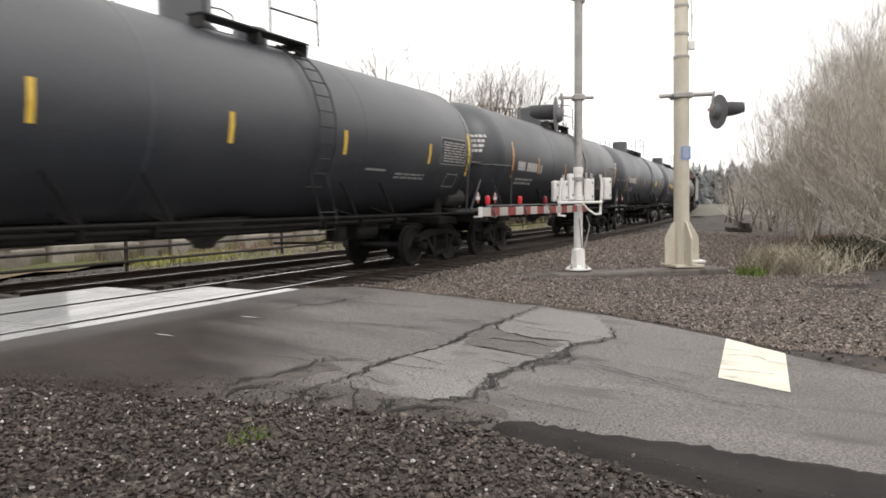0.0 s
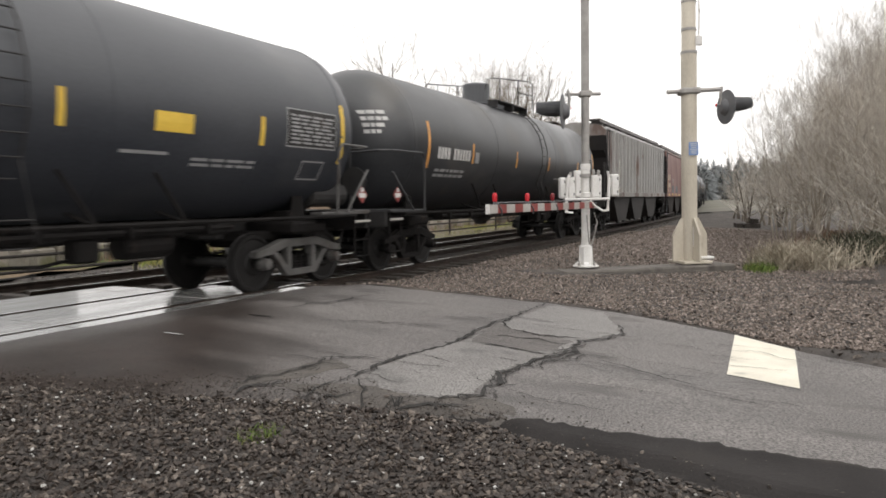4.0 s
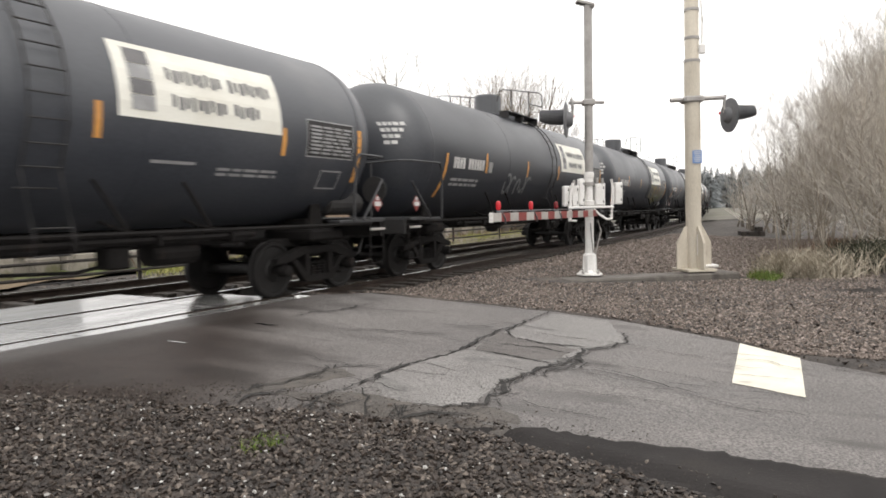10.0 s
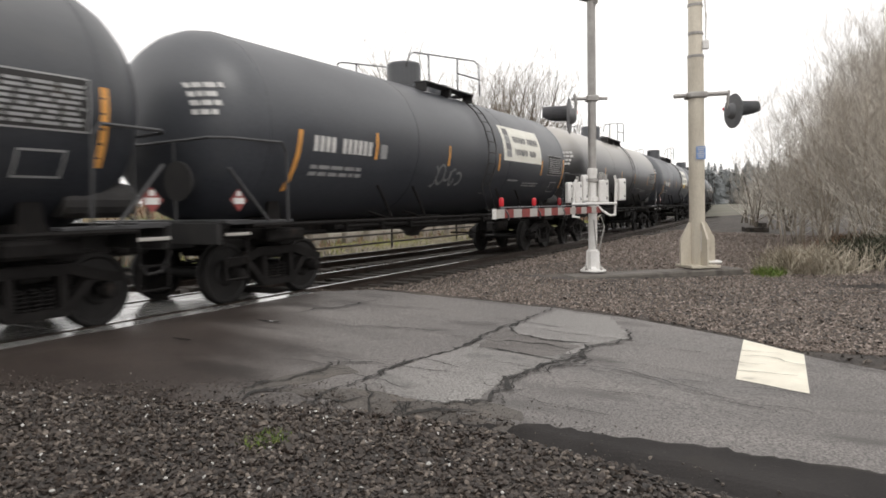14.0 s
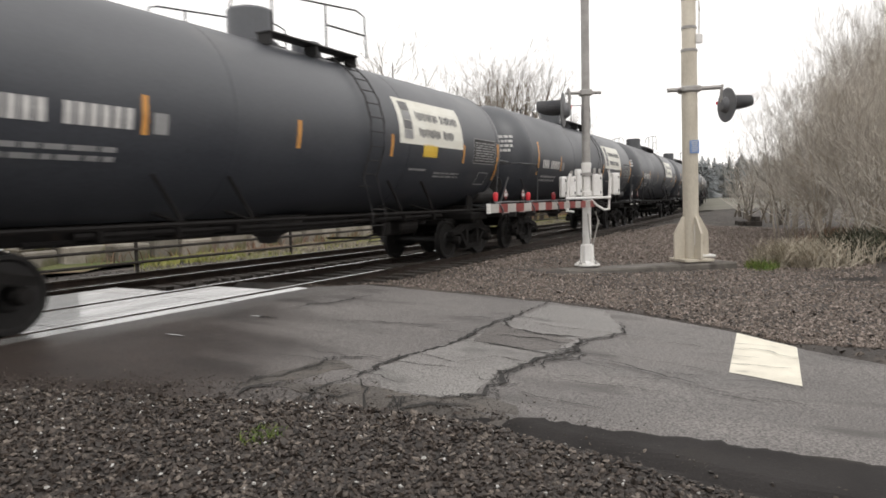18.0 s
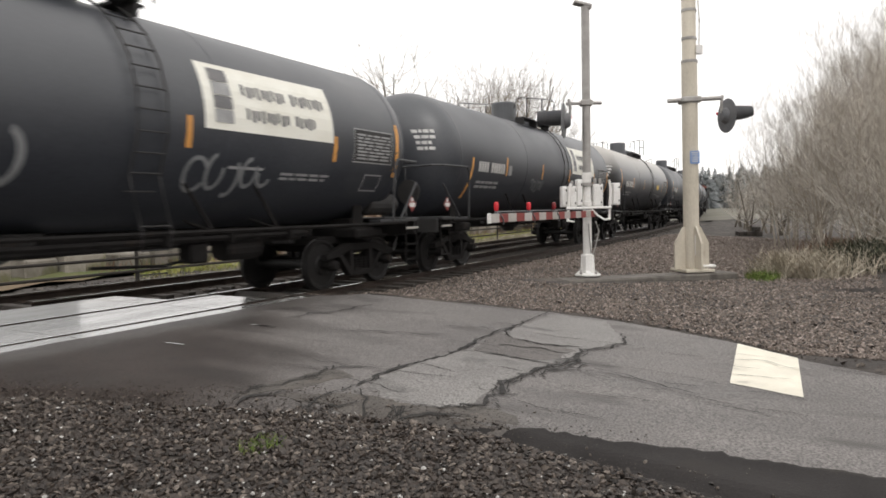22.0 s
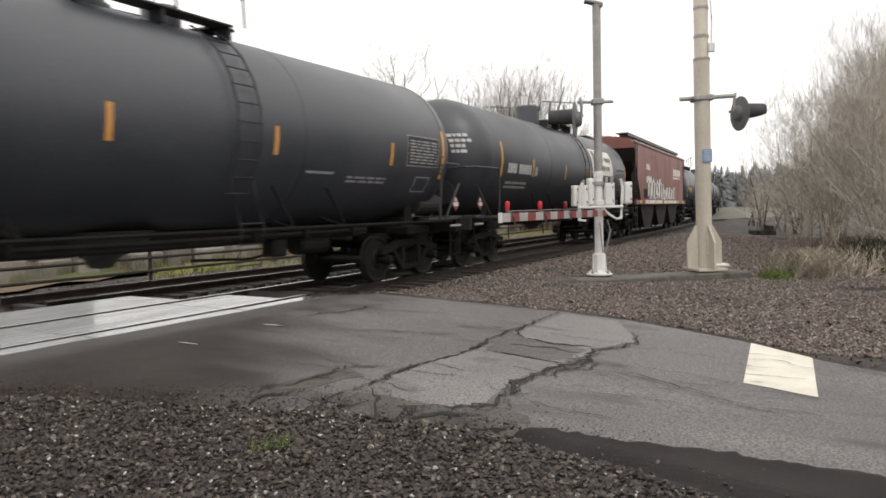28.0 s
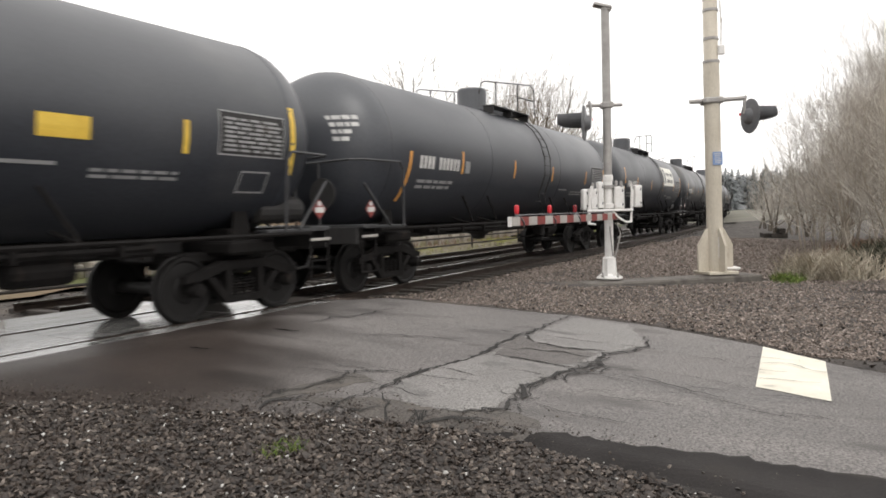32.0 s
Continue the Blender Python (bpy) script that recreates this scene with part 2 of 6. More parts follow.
M_IRON = surf("grimy_black_iron", (0.028, 0.027, 0.0275), (0.040, 0.038, 0.037), 0.65, 3, 40, 0.3, spec=0.3, stain=(0.05, 0.04, 0.034), stain_scale=2.0, stain_at=0.62)
M_TRUCK = surf("road_grime_steel", (0.0095, 0.0087, 0.0085), (0.016, 0.0145, 0.014), 0.8, 4, 50, 0.4, stain=(0.032, 0.025, 0.021), stain_scale=2.5, stain_at=0.62, spec=0.15)
M_WHEEL = surf("worn_wheel_steel", (0.014, 0.0128, 0.0125), (0.009, 0.0083, 0.0081), 0.6, 5, 50, 0.2, spec=0.3)
M_ORANGE = surf("amber_reflector", (0.74, 0.36, 0.085), (0.62, 0.29, 0.07), 0.45, 5, 60, 0.05)
M_YELLOW = surf("yellow_reflector", (0.80, 0.55, 0.08), (0.70, 0.46, 0.06), 0.45, 5, 60, 0.05)
M_WHITE = surf("white_lettering", (0.66, 0.65, 0.63), (0.52, 0.51, 0.50), 0.55, 4, 60, 0.03)
M_GREYINK = surf("grey_lettering", (0.34, 0.34, 0.34), (0.26, 0.26, 0.26), 0.6, 4, 60, 0.03)
M_POSTER = surf("white_poster", (0.80, 0.79, 0.72), (0.72, 0.70, 0.62), 0.5, 1.5, 40, 0.02)
M_RED = surf("red_enamel", (0.25, 0.05, 0.045), (0.18, 0.036, 0.034), 0.5, 4, 50, 0.03)
M_GALV = surf("galvanised_steel", (0.40, 0.385, 0.365), (0.31, 0.295, 0.28), 0.5, 5, 50, 0.1, metal=0.35, stain=(0.26, 0.22, 0.18), stain_scale=2.2, stain_at=0.62)
M_CREAM = surf("cream_mast_paint", (0.58, 0.53, 0.44), (0.49, 0.44, 0.36), 0.55, 2.2, 30, 0.1, stain=(0.30, 0.24, 0.18), stain_scale=1.5, stain_at=0.62, stretch=(2, 2, 0.5))
M_WHITEPAINT = surf("white_signal_paint", (0.82, 0.81, 0.79), (0.72, 0.70, 0.67), 0.45, 4, 40, 0.1, stain=(0.34, 0.29, 0.24), stain_scale=3, stain_at=0.64)
M_SIGNALBLACK = surf("black_signal_enamel", (0.11, 0.113, 0.12), (0.15, 0.15, 0.155), 0.5, 5, 60, 0.05)
M_BLUE = surf("blue_sign_enamel", (0.20, 0.31, 0.56), (0.16, 0.26, 0.49), 0.4, 6, 60, 0.02)
M_CONC = surf("weathered_concrete", (0.15, 0.135, 0.118), (0.10, 0.09, 0.079), 0.8, 3, 40, 0.4, stain=(0.07, 0.062, 0.055), stain_scale=2)
M_BLOCK = surf("mossy_old_concrete", (0.34, 0.31, 0.27), (0.22, 0.20, 0.165), 0.9, 2.0, 30, 0.4, stain=(0.16, 0.155, 0.08), stain_scale=1.5, stain_at=0.52, vary=0.3)
M_REDLIGHT = glow("lit_red_lens", (0.5, 0.02, 0.03), 0.07)
M_REDDIM = surf("unlit_red_lens", (0.22, 0.015, 0.02), (0.16, 0.01, 0.015), 0.25, 8, 60, 0.02)
M_BARK = surf("grey_bark", (0.17, 0.145, 0.115), (0.11, 0.092, 0.075), 0.9, 4, 40, 0.4)
# haze and glare over the thicket are put into these pale tones
M_TWIG = stony("hazed_bare_twigs", [(0.47, 0.435, 0.385), (0.58, 0.545, 0.49), (0.37, 0.34, 0.295), (0.52, 0.48, 0.425)], 0.85, 0.2)
M_TWIG_RED = stony("brown_twigs", [(0.40, 0.355, 0.295), (0.47, 0.42, 0.355), (0.31, 0.27, 0.22), (0.43, 0.38, 0.315)], 0.85, 0.2)
M_REED = stony("dry_reed", [(0.44, 0.39, 0.31), (0.33, 0.285, 0.22), (0.54, 0.49, 0.40), (0.25, 0.215, 0.165)], 0.8, 0.2)
M_GRASS = stony("green_grass", [(0.10, 0.16, 0.035), (0.16, 0.20, 0.05), (0.075, 0.125, 0.03), (0.22, 0.22, 0.08)], 0.75, 0.2)
M_VERGE = stony("yellow_green_grass", [(0.30, 0.33, 0.08), (0.40, 0.38, 0.13), (0.22, 0.28, 0.06), (0.46, 0.40, 0.18)], 0.75, 0.2)
M_IVY = stony("dark_leaves", [(0.04, 0.045, 0.028), (0.065, 0.07, 0.04), (0.05, 0.048, 0.032)], 0.6, 0.3)
# distance haze is painted into the needles as a pale blue-grey
M_CONIFER = stony("hazed_conifer_needles", [(0.21, 0.225, 0.23), (0.25, 0.262, 0.265), (0.23, 0.243, 0.247)], 0.85, 0.2)
M_FIELD = surf("rough_field", (0.15, 0.12, 0.07), (0.19, 0.125, 0.085), 0.95, 0.5, 12, 0.6, stain=(0.11, 0.14, 0.045), stain_scale=0.25, stain_at=0.5, dist=0.1)
M_RUST = surf("oxide_red_paint", (0.185, 0.082, 0.066), (0.135, 0.06, 0.049), 0.48, 0.7, 30, 0.06, stain=(0.20, 0.10, 0.08), stain_scale=0.6, stain_at=0.58, rough2=0.65, stretch=(1.2, 1, 0.5))
M_RUSTB = surf("bright_oxide_paint", (0.255, 0.096, 0.078), (0.195, 0.072, 0.058), 0.5, 0.7, 30, 0.06, stain=(0.28, 0.14, 0.11), stain_scale=0.7, stain_at=0.6, rough2=0.65, stretch=(1.2, 1, 0.5))
M_GREYHOP = surf("weathered_grey_paint", (0.36, 0.355, 0.34), (0.22, 0.20, 0.182), 0.6, 1.3, 30, 0.08, stain=(0.13, 0.09, 0.076), stain_scale=1.0, stain_at=0.49, stretch=(1.0, 1, 0.5))
M_RIB = surf("pale_grey_rib_paint", (0.50, 0.50, 0.49), (0.38, 0.37, 0.355), 0.6, 1.2, 30, 0.08, stain=(0.24, 0.17, 0.14), stain_scale=1.2, stain_at=0.6, stretch=(1, 1, 0.4))
M_HOPDARK = surf("dark_hopper_paint", (0.04, 0.037, 0.036), (0.03, 0.028, 0.0275), 0.65, 0.9, 30, 0.1, stain=(0.04, 0.036, 0.033), stain_scale=0.8, spec=0.2)
M_HOPBROWN = surf("dark_brown_hopper_paint", (0.034, 0.028, 0.026), (0.026, 0.0215, 0.0205), 0.8, 0.9, 30, 0.1, spec=0.15)
M_FENCE = surf("old_dark_timber", (0.05, 0.042, 0.036), (0.03, 0.026, 0.023), 0.9, 4, 30, 0.5, stretch=(1, 4, 4))
M_SHED = surf("white_metal_cladding", (0.74, 0.76, 0.78), (0.66, 0.68, 0.70), 0.5, 1.2, 30, 0.05, stain=(0.5, 0.5, 0.5), stain_scale=1.0, stain_at=0.6)
M_GRAF = surf("white_spray_paint", (0.80, 0.78, 0.70), (0.66, 0.64, 0.57), 0.55, 1.5, 40, 0.02, stain=(0.5, 0.42, 0.34), stain_scale=2.0, stain_at=0.62)
M_CREAMINK = surf("faded_cream_lettering", (0.50, 0.41, 0.29), (0.36, 0.27, 0.19), 0.6, 1.5, 40, 0.02, stain=(0.22, 0.13, 0.10), stain_scale=3.0, stain_at=0.58)
M_GRAFDARK = surf("dark_spray_paint", (0.035, 0.032, 0.035), (0.06, 0.05, 0.05), 0.6, 3, 40, 0.02)
M_GRAFGREEN = surf("green_spray_paint", (0.12, 0.19, 0.06), (0.28, 0.16, 0.05), 0.6, 2.0, 40, 0.02)
M_GRAFPALE = surf("faded_spray_paint", (0.16, 0.165, 0.17), (0.24, 0.245, 0.25), 0.6, 2.0, 40, 0.02)
M_MEADOW = surf("pale_winter_meadow", (0.20, 0.185, 0.155), (0.15, 0.14, 0.115), 0.95, 0.08, 2.0, 0.3, stain=(0.14, 0.14, 0.10), stain_scale=0.05, stain_at=0.5, dist=0.1)
M_BRAMBLE = stony("russet_bramble", [(0.20, 0.12, 0.08), (0.30, 0.19, 0.13), (0.15, 0.095, 0.07), (0.26, 0.20, 0.14)], 0.85, 0.2)
M_STRIPEWHITE = surf("dirty_white_sheeting", (0.44, 0.42, 0.395), (0.35, 0.33, 0.31), 0.5, 4, 40, 0.03)
M_PUDDLE = surf("rain_puddle", (0.03, 0.029, 0.028), (0.04, 0.038, 0.036), 0.03, 3, 30, 0.0, spec=0.6)


# ---- building helpers ----
def part(name, bm, material, parent=None, label="", smooth=False):
    """Links a bmesh as one mesh object, under a thing or a part if one is given."""
    me = bpy.data.meshes.new(name)
    bm.to_mesh(me)
    bm.free()
    me.materials.append(material)
    if smooth:
        for p in me.polygons:
            p.use_smooth = True
        me.set_sharp_from_angle(angle=radians(38))
    ob = new(name, me)
    ob.parent = parent
    if label:
        ob["label"] = label
    return ob


def mesh_part(name, verts, faces, material, parent=None, label="", smooth=False):
    me = bpy.data.meshes.new(name)
    me.from_pydata([tuple(v) for v in verts], [], [tuple(f) for f in faces])
    me.materials.append(material)
    if smooth:
        for p in me.polygons:
            p.use_smooth = True
    ob = new(name, me)
    ob.parent = parent
    if label:
        ob["label"] = label
    return ob


def thing(name, x, y, z, rz=0.0):
    ob = new(name)
    ob.empty_display_size = 0.2
    ob.matrix_world = pose(x, y, z, 0, 0, rz)
    return ob


def B():
    return bmesh.new()


def box(bm, c, s, rot=None, bevel=0.0):
    """A box of size s about c, turned by rot (degrees about x, y, z)."""
    m = Matrix.Translation(c)
    if rot:
        m = m @ pose(0, 0, 0, *rot)
    r = bmesh.ops.create_cube(bm, size=1.0, matrix=m @ Matrix.Diagonal((*s, 1)))
    if bevel:
        es = list({e for v in r["verts"] for e in v.link_edges})
        bmesh.ops.bevel(bm, geom=es, offset=bevel, segments=1, affect="EDGES")
    return bm


def tube(bm, pts, r, n=6, r_end=None, caps=True):
    """A round bar along a line of points."""
    pts = [Vector(p) for p in pts]
    rings = []
    for i, p in enumerate(pts):
        d = (pts[min(i + 1, len(pts) - 1)] - pts[max(i - 1, 0)]).normalized()
        u = d.cross(Vector((0, 0, 1)))
        if u.length < 0.05:
            u = d.cross(Vector((0, 1, 0)))
        u.normalize()
        w = d.cross(u)
        k = i / max(len(pts) - 1, 1)
        rad = r if r_end is None else r + (r_end - r) * k
        rings.append([bm.verts.new(p + rad * (math.cos(a) * u + math.sin(a) * w)) for a in [2 * math.pi * j / n for j in range(n)]])
    for a, b in zip(rings, rings[1:]):
        for j in range(n):
            bm.faces.new((a[j], a[(j + 1) % n], b[(j + 1) % n], b[j]))
    if caps:
        bm.faces.new(list(reversed(rings[0])))
        bm.faces.new(rings[-1])
    return bm


def lathe(bm, profile, n=32, axis="z", at=(0, 0, 0)):
    """Turns a profile of (radius, along) about an axis through at."""
    rings = []
    for r, h in profile:
        ring = []
        for j in range(n):
            a = 2 * math.pi * j / n
            p = {"z": (r * math.cos(a), r * math.sin(a), h), "x": (h, r * math.cos(a), r * math.sin(a)), "y": (r * math.cos(a), h, r * math.sin(a))}[axis]
            ring.append(bm.verts.new(Vector(p) + Vector(at)))
        rings.append(ring)
    for a, b in zip(rings, rings[1:]):
        for j in range(n):
            bm.faces.new((a[j], a[(j + 1) % n], b[(j + 1) % n], b[j]))
    for ring in (rings[0], rings[-1]):
        bm.faces.new(ring)
    bmesh.ops.recalc_face_normals(bm, faces=bm.faces[:])
    return bm


def prism(bm, outline, y0, y1):
    """A plate of the given outline in x and z, from y0 to y1."""
    a = [bm.verts.new((x, y0, z)) for x, z in outline]
    b = [bm.verts.new((x, y1, z)) for x, z in outline]
    k = len(outline)
    bm.faces.new(a)
    bm.faces.new(list(reversed(b)))
    for j in range(k):
        bm.faces.new((a[j], b[j], b[(j + 1) % k], a[(j + 1) % k]))
    bmesh.ops.recalc_face_normals(bm, faces=bm.faces[:])
    return bm


# ---- lie of the land ----
TRACK_Y, BEND, BEND_END = 8.79, 0.0014, 110.0
ROAD_X0, ROAD_X1 = 4.0, 9.25
GAUGE = 0.7535
RAIL_TOP = -0.085


def track_y(x):
    """The centre line of the railway: straight, a gentle bend, straight again."""
    if x <= 0:
        return TRACK_Y
    if x <= BEND_END:
        return TRACK_Y + BEND * x * x / 2
    return TRACK_Y + BEND * BEND_END ** 2 / 2 + BEND * BEND_END * (x - BEND_END)


def track_slope(x):
    return BEND * min(max(x, 0.0), BEND_END)


def ease(a, b, v):
    k = min(max((v - a) / (b - a), 0.0), 1.0)
    return k * k * (3 - 2 * k)


def flat_height(x, y):
    """The road's lie: it climbs gently and dips again to the crossing."""
    return -0.2 + 0.2 * min(max((y - 1.5) / 5.0, 0.0), 1.0) + RAIL_TOP * ease(6.3, 7.6, y)


def on_road(x, y, grow=0.0):
    """How far inside the road's edges a place lies (above 0: on it)."""
    wob = 0.10 * noise.noise((x * 0.3, y * 0.9, 3.0)) + 0.05 * noise.noise((x, y * 3.1, 7.0))
    far = float(np.interp(y, (-9, -0.5, 0.24, 0.89, 1.59, 2.4, 3.2), (1.4, 7.40, 7.88, 8.47, 8.93, 9.22, 9.35))) + 0.6 * wob
    near = float(np.interp(y, (-9, -0.3, 0.55, 1.4, 1.95, 2.6, 3.85, 5.4, 6.2, 7.2), (1.8, 3.72, 3.89, 4.09, 4.28, 4.13, 3.74, 3.02, 2.6, 2.0))) + wob
    return min(far - x, x - near) + grow


def land(x, y):
    """The height of the ground sheet."""
    lat = y - track_y(x)
    z = flat_height(x, y)
    if x > ROAD_X1:
        z -= 0.10 * ease(ROAD_X1, ROAD_X1 + 2.0, x) * ease(3.2, 2.2, abs(lat))
    if abs(lat) < 3.0 and not (-12 < x < ROAD_X1 + 0.2):
        z = min(z, -0.27)
    if lat > 1.0:
        z -= 0.27 * ease(1.0, 2.2, lat)
        z += 1.7 * ease(9.0, 17.0, lat) * ease(8, 16, x) * ease(120, 60, x)
    z += 0.03 * noise.noise((x * 0.5, y * 0.5, 0)) * ease(0.1, -0.6, on_road(x, y))
    if x > 14 and y < 1.0:
        z += 0.25 * ease(1.0, -3.0, y)
    far = math.hypot(x, y)
    z += 2.0 * ease(120, 500, far) * (0.5 + noise.noise((x * 0.004, y * 0.004, 5)))
    d = on_road(x, y)
    if d > -0.05 and y < 25:
        z -= 0.07 * ease(-0.05, 0.15, d)
    if -12.5 < x < ROAD_X1 + 0.1 and -1.75 < lat < 2.6:
        z = min(z, -0.28)
    return z


def steps(a, b, near, grow):
    """Ever wider steps from the near stretch outward."""
    v = [near[0]]
    k = near[2]
    while v[-1] < near[1]:
        v.append(v[-1] + k)
    s = k
    while v[-1] < b:
        s *= grow
        v.append(v[-1] + s)
    s = k
    while v[0] > a:
        s *= grow
        v.insert(0, v[0] - s)
    return v


xs = steps(-500, 900, (-2.0, 22.0, 0.2), 1.16)
ys = steps(-500, 900, (-3.0, 14.0, 0.2), 1.16)
gv = [(x, y, land(x, y)) for y in ys for x in xs]
nx = len(xs)
gf = [(j * nx + i, j * nx + i + 1, (j + 1) * nx + i + 1, (j + 1) * nx + i) for j in range(len(ys) - 1) for i in range(nx - 1)]
ground = tagged(mesh_part("ground", gv, gf, M_SOIL, smooth=True), "dark brown gravelly soil beside the railway", "ground", kind="structure")

# pale meadow in the distance beyond the line
mv, mf = [], []
for j in range(16):
    for i in range(14):
        x, y = 72 + 14.0 * i, -16 + 0.16 * (72 + 14 * i) + 3.0 * j
        mv.append((x, y, land(x, y) + 0.10))
for j in range(15):
    for i in range(13):
        a = j * 14 + i
        mf.append((a, a + 1, a + 15, a + 14))
tagged(mesh_part("meadow", mv, mf, M_MEADOW, smooth=True), "pale winter meadow in the distance", "meadow", kind="structure")

# the field behind the railway
fx, fy = [8 + 1.0 * i for i in range(70)], [0.6 * j for j in range(50)]
fv, ff = [], []
for j in fy:
    for i in fx:
        yy = track_y(i) + 7.5 + j + 0.6 * noise.noise((i * 0.3, j, 1))
        fv.append((i - 6 - j * 0.4, yy, land(i - 6 - j * 0.4, yy) + 0.03 + 0.12 * noise.noise((i * 0.9, j * 0.9, 0)) + 0.06))
for j in range(len(fy) - 1):
    for i in range(len(fx) - 1):
        a = j * len(fx) + i
        ff.append((a, a + 1, a + len(fx) + 1, a + len(fx)))
tagged(mesh_part("field", fv, ff, M_FIELD, smooth=True), "rough bank of brown and green grass behind the railway", "grass bank", kind="structure")


# ---- the road ----
def road_height(x, y):
    d = on_road(x, y)
    z = flat_height(x, y) + 0.022 - 0.075 * ease(0.22, -0.02, d)
    z += 0.012 * noise.noise((x * 0.8, y * 0.8, 2)) + 0.004 * noise.noise((x * 3, y * 3, 2))
    return z


road_xs = [2.2 + 0.075 * i for i in range(int((10.0 - 2.2) / 0.075))]
road_ys = [-9.0 + 0.075 * j for j in range(int((7.62 + 9.0) / 0.075))]
index, rv, rf = {}, [], []
for j, y in enumerate(road_ys):
    for i, x in enumerate(road_xs):
        if on_road(x, y) > -0.06:
            index[i, j] = len(rv)
            rv.append((x, y, road_height(x, y)))
for (i, j) in index:
    q = [index.get(k) for k in ((i, j), (i + 1, j), (i + 1, j + 1), (i, j + 1))]
    if None not in q:
        rf.append(q)
road = tagged(mesh_part("road", rv, rf, M_ASPHALT, smooth=True), "cracked and patched grey asphalt road leading onto the level crossing, damp", "road", kind="structure")
bm = B()
box(bm, (-4.0, 15.2, -0.19), (10.0, 8.6, 0.12))
part("far_road", bm, M_ASPHALT, road, "asphalt road beyond the rails")
# road goes on to the side of the near gravel, along the rails
bm = B()
box(bm, (-4.75, 6.7, -0.115), (14.4, 1.8, 0.10), bevel=0.02)
part("apron", bm, M_ASPHALT, road, "dark damp asphalt apron beside the rails")


def ribbon(points, width, lift, seed, jag=0.05, sub=14):
    """An uneven crack that runs on the road through a few points."""
    rnd = random.Random(seed)
    v, f = [], []
    line = []
    for (xa, ya), (xb, yb) in zip(points, points[1:]):
        n = max(2, int(math.hypot(xb - xa, yb - ya) * sub))
        for k in range(n):
            t = k / n
            line.append((xa + (xb - xa) * t + rnd.uniform(-jag, jag), ya + (yb - ya) * t + rnd.uniform(-jag, jag)))
    line.append(points[-1])
    for k, (x, y) in enumerate(line):
        xa, ya = line[max(k - 1, 0)]
        xb, yb = line[min(k + 1, len(line) - 1)]
        d = math.hypot(xb - xa, yb - ya) or 1
        w = width * rnd.uniform(0.35, 1.3) * min(1.0, 0.25 + 3.0 * min(k, len(line) - 1 - k) / len(line))
        px, py = -(yb - ya) / d * w / 2, (xb - xa) / d * w / 2
        for s in (1, -1):
            v.append((x + s * px, y + s * py, road_height(x + s * px, y + s * py) + lift))
    for k in range(len(line) - 1):
        f.append((2 * k, 2 * k + 1, 2 * k + 3, 2 * k + 2))
    return v, f


def slab(outline, lift, seed):
    """A thin patch of asphalt with a ragged edge, laid on the road."""
    rnd = random.Random(seed)
    ring = []
    for (xa, ya), (xb, yb) in zip(outline, outline[1:] + outline[:1]):
        n = max(2, int(math.hypot(xb - xa, yb - ya) * 9))
        for k in range(n):
            t = k / n
            ring.append((xa + (xb - xa) * t + rnd.uniform(-0.035, 0.035), ya + (yb - ya) * t + rnd.uniform(-0.035, 0.035)))
    cx, cy = sum(p[0] for p in ring) / len(ring), sum(p[1] for p in ring) / len(ring)
    v, f = [], []
    fr = (1.0, 0.985, 0.8, 0.6, 0.4, 0.2)
    for s in fr:
        for x, y in ring:
            X, Y = cx + (x - cx) * s, cy + (y - cy) * s
            v.append((X, Y, road_height(X, Y) + (lift if s < 1 else -0.002)))
    n = len(ring)
    for a in range(len(fr) - 1):
        for k in range(n):
            f.append((a * n + k, a * n + (k + 1) % n, (a + 1) * n + (k + 1) % n, (a + 1) * n + k))
    v.append((cx, cy, road_height(cx, cy) + lift))
    for k in range(n):
        f.append(((len(fr) - 1) * n + k, (len(fr) - 1) * n + (k + 1) % n, len(v) - 1))
    return v, f


v, f = slab([(9.0, 3.28), (7.7, 3.30), (6.5, 3.26), (5.4, 3.40), (4.75, 3.36), (4.45, 3.1), (4.42, 2.67), (4.64, 2.40), (5.0, 2.36), (5.3, 2.46), (6.0, 2.34), (6.6, 2.24), (7.2, 2.2), (7.6, 2.0), (7.95, 2.06), (8.3, 2.25), (8.9, 2.5)], 0.010, 3)
mesh_part("asphalt_patch", v, f, M_ASPHALT_NEW, road, "paler asphalt patch with ragged edges")
# worn dirty strip across the patch
v, f = slab([(7.35, 3.30), (6.9, 3.30), (6.4, 3.2), (6.3, 2.85), (6.3, 2.4), (6.55, 2.28), (7.0, 2.3), (7.1, 2.7), (7.15, 3.05)], 0.0125, 5)
mesh_part("asphalt_patch", v, f, M_WORN, road, "darker worn strip across the patch")
UPPER = [(9.3, 3.36), (8.62, 3.38), (7.94, 3.37), (7.37, 3.38), (6.91, 3.38), (6.35, 3.30), (5.96, 3.33), (5.69, 3.39), (5.34, 3.45), (4.88, 3.43), (4.32, 3.42), (3.92, 3.37)]
LOWER = [(8.15, 2.13), (7.92, 2.01), (7.59, 1.95), (7.36, 1.98), (7.21, 2.15), (6.98, 2.25), (6.57, 2.19), (6.29, 2.21), (6.02, 2.31), (5.75, 2.34), (5.54, 2.41), (5.3, 2.42), (5.12, 2.32), (4.76, 2.31), (4.51, 2.52), (4.31, 2.84)]
SIDE = [(3.82, 4.0), (4.17, 4.04), (4.29, 3.91), (4.54, 3.92), (4.72, 3.91), (4.97, 3.98), (5.14, 3.83), (5.19, 3.67), (5.23, 3.48)]
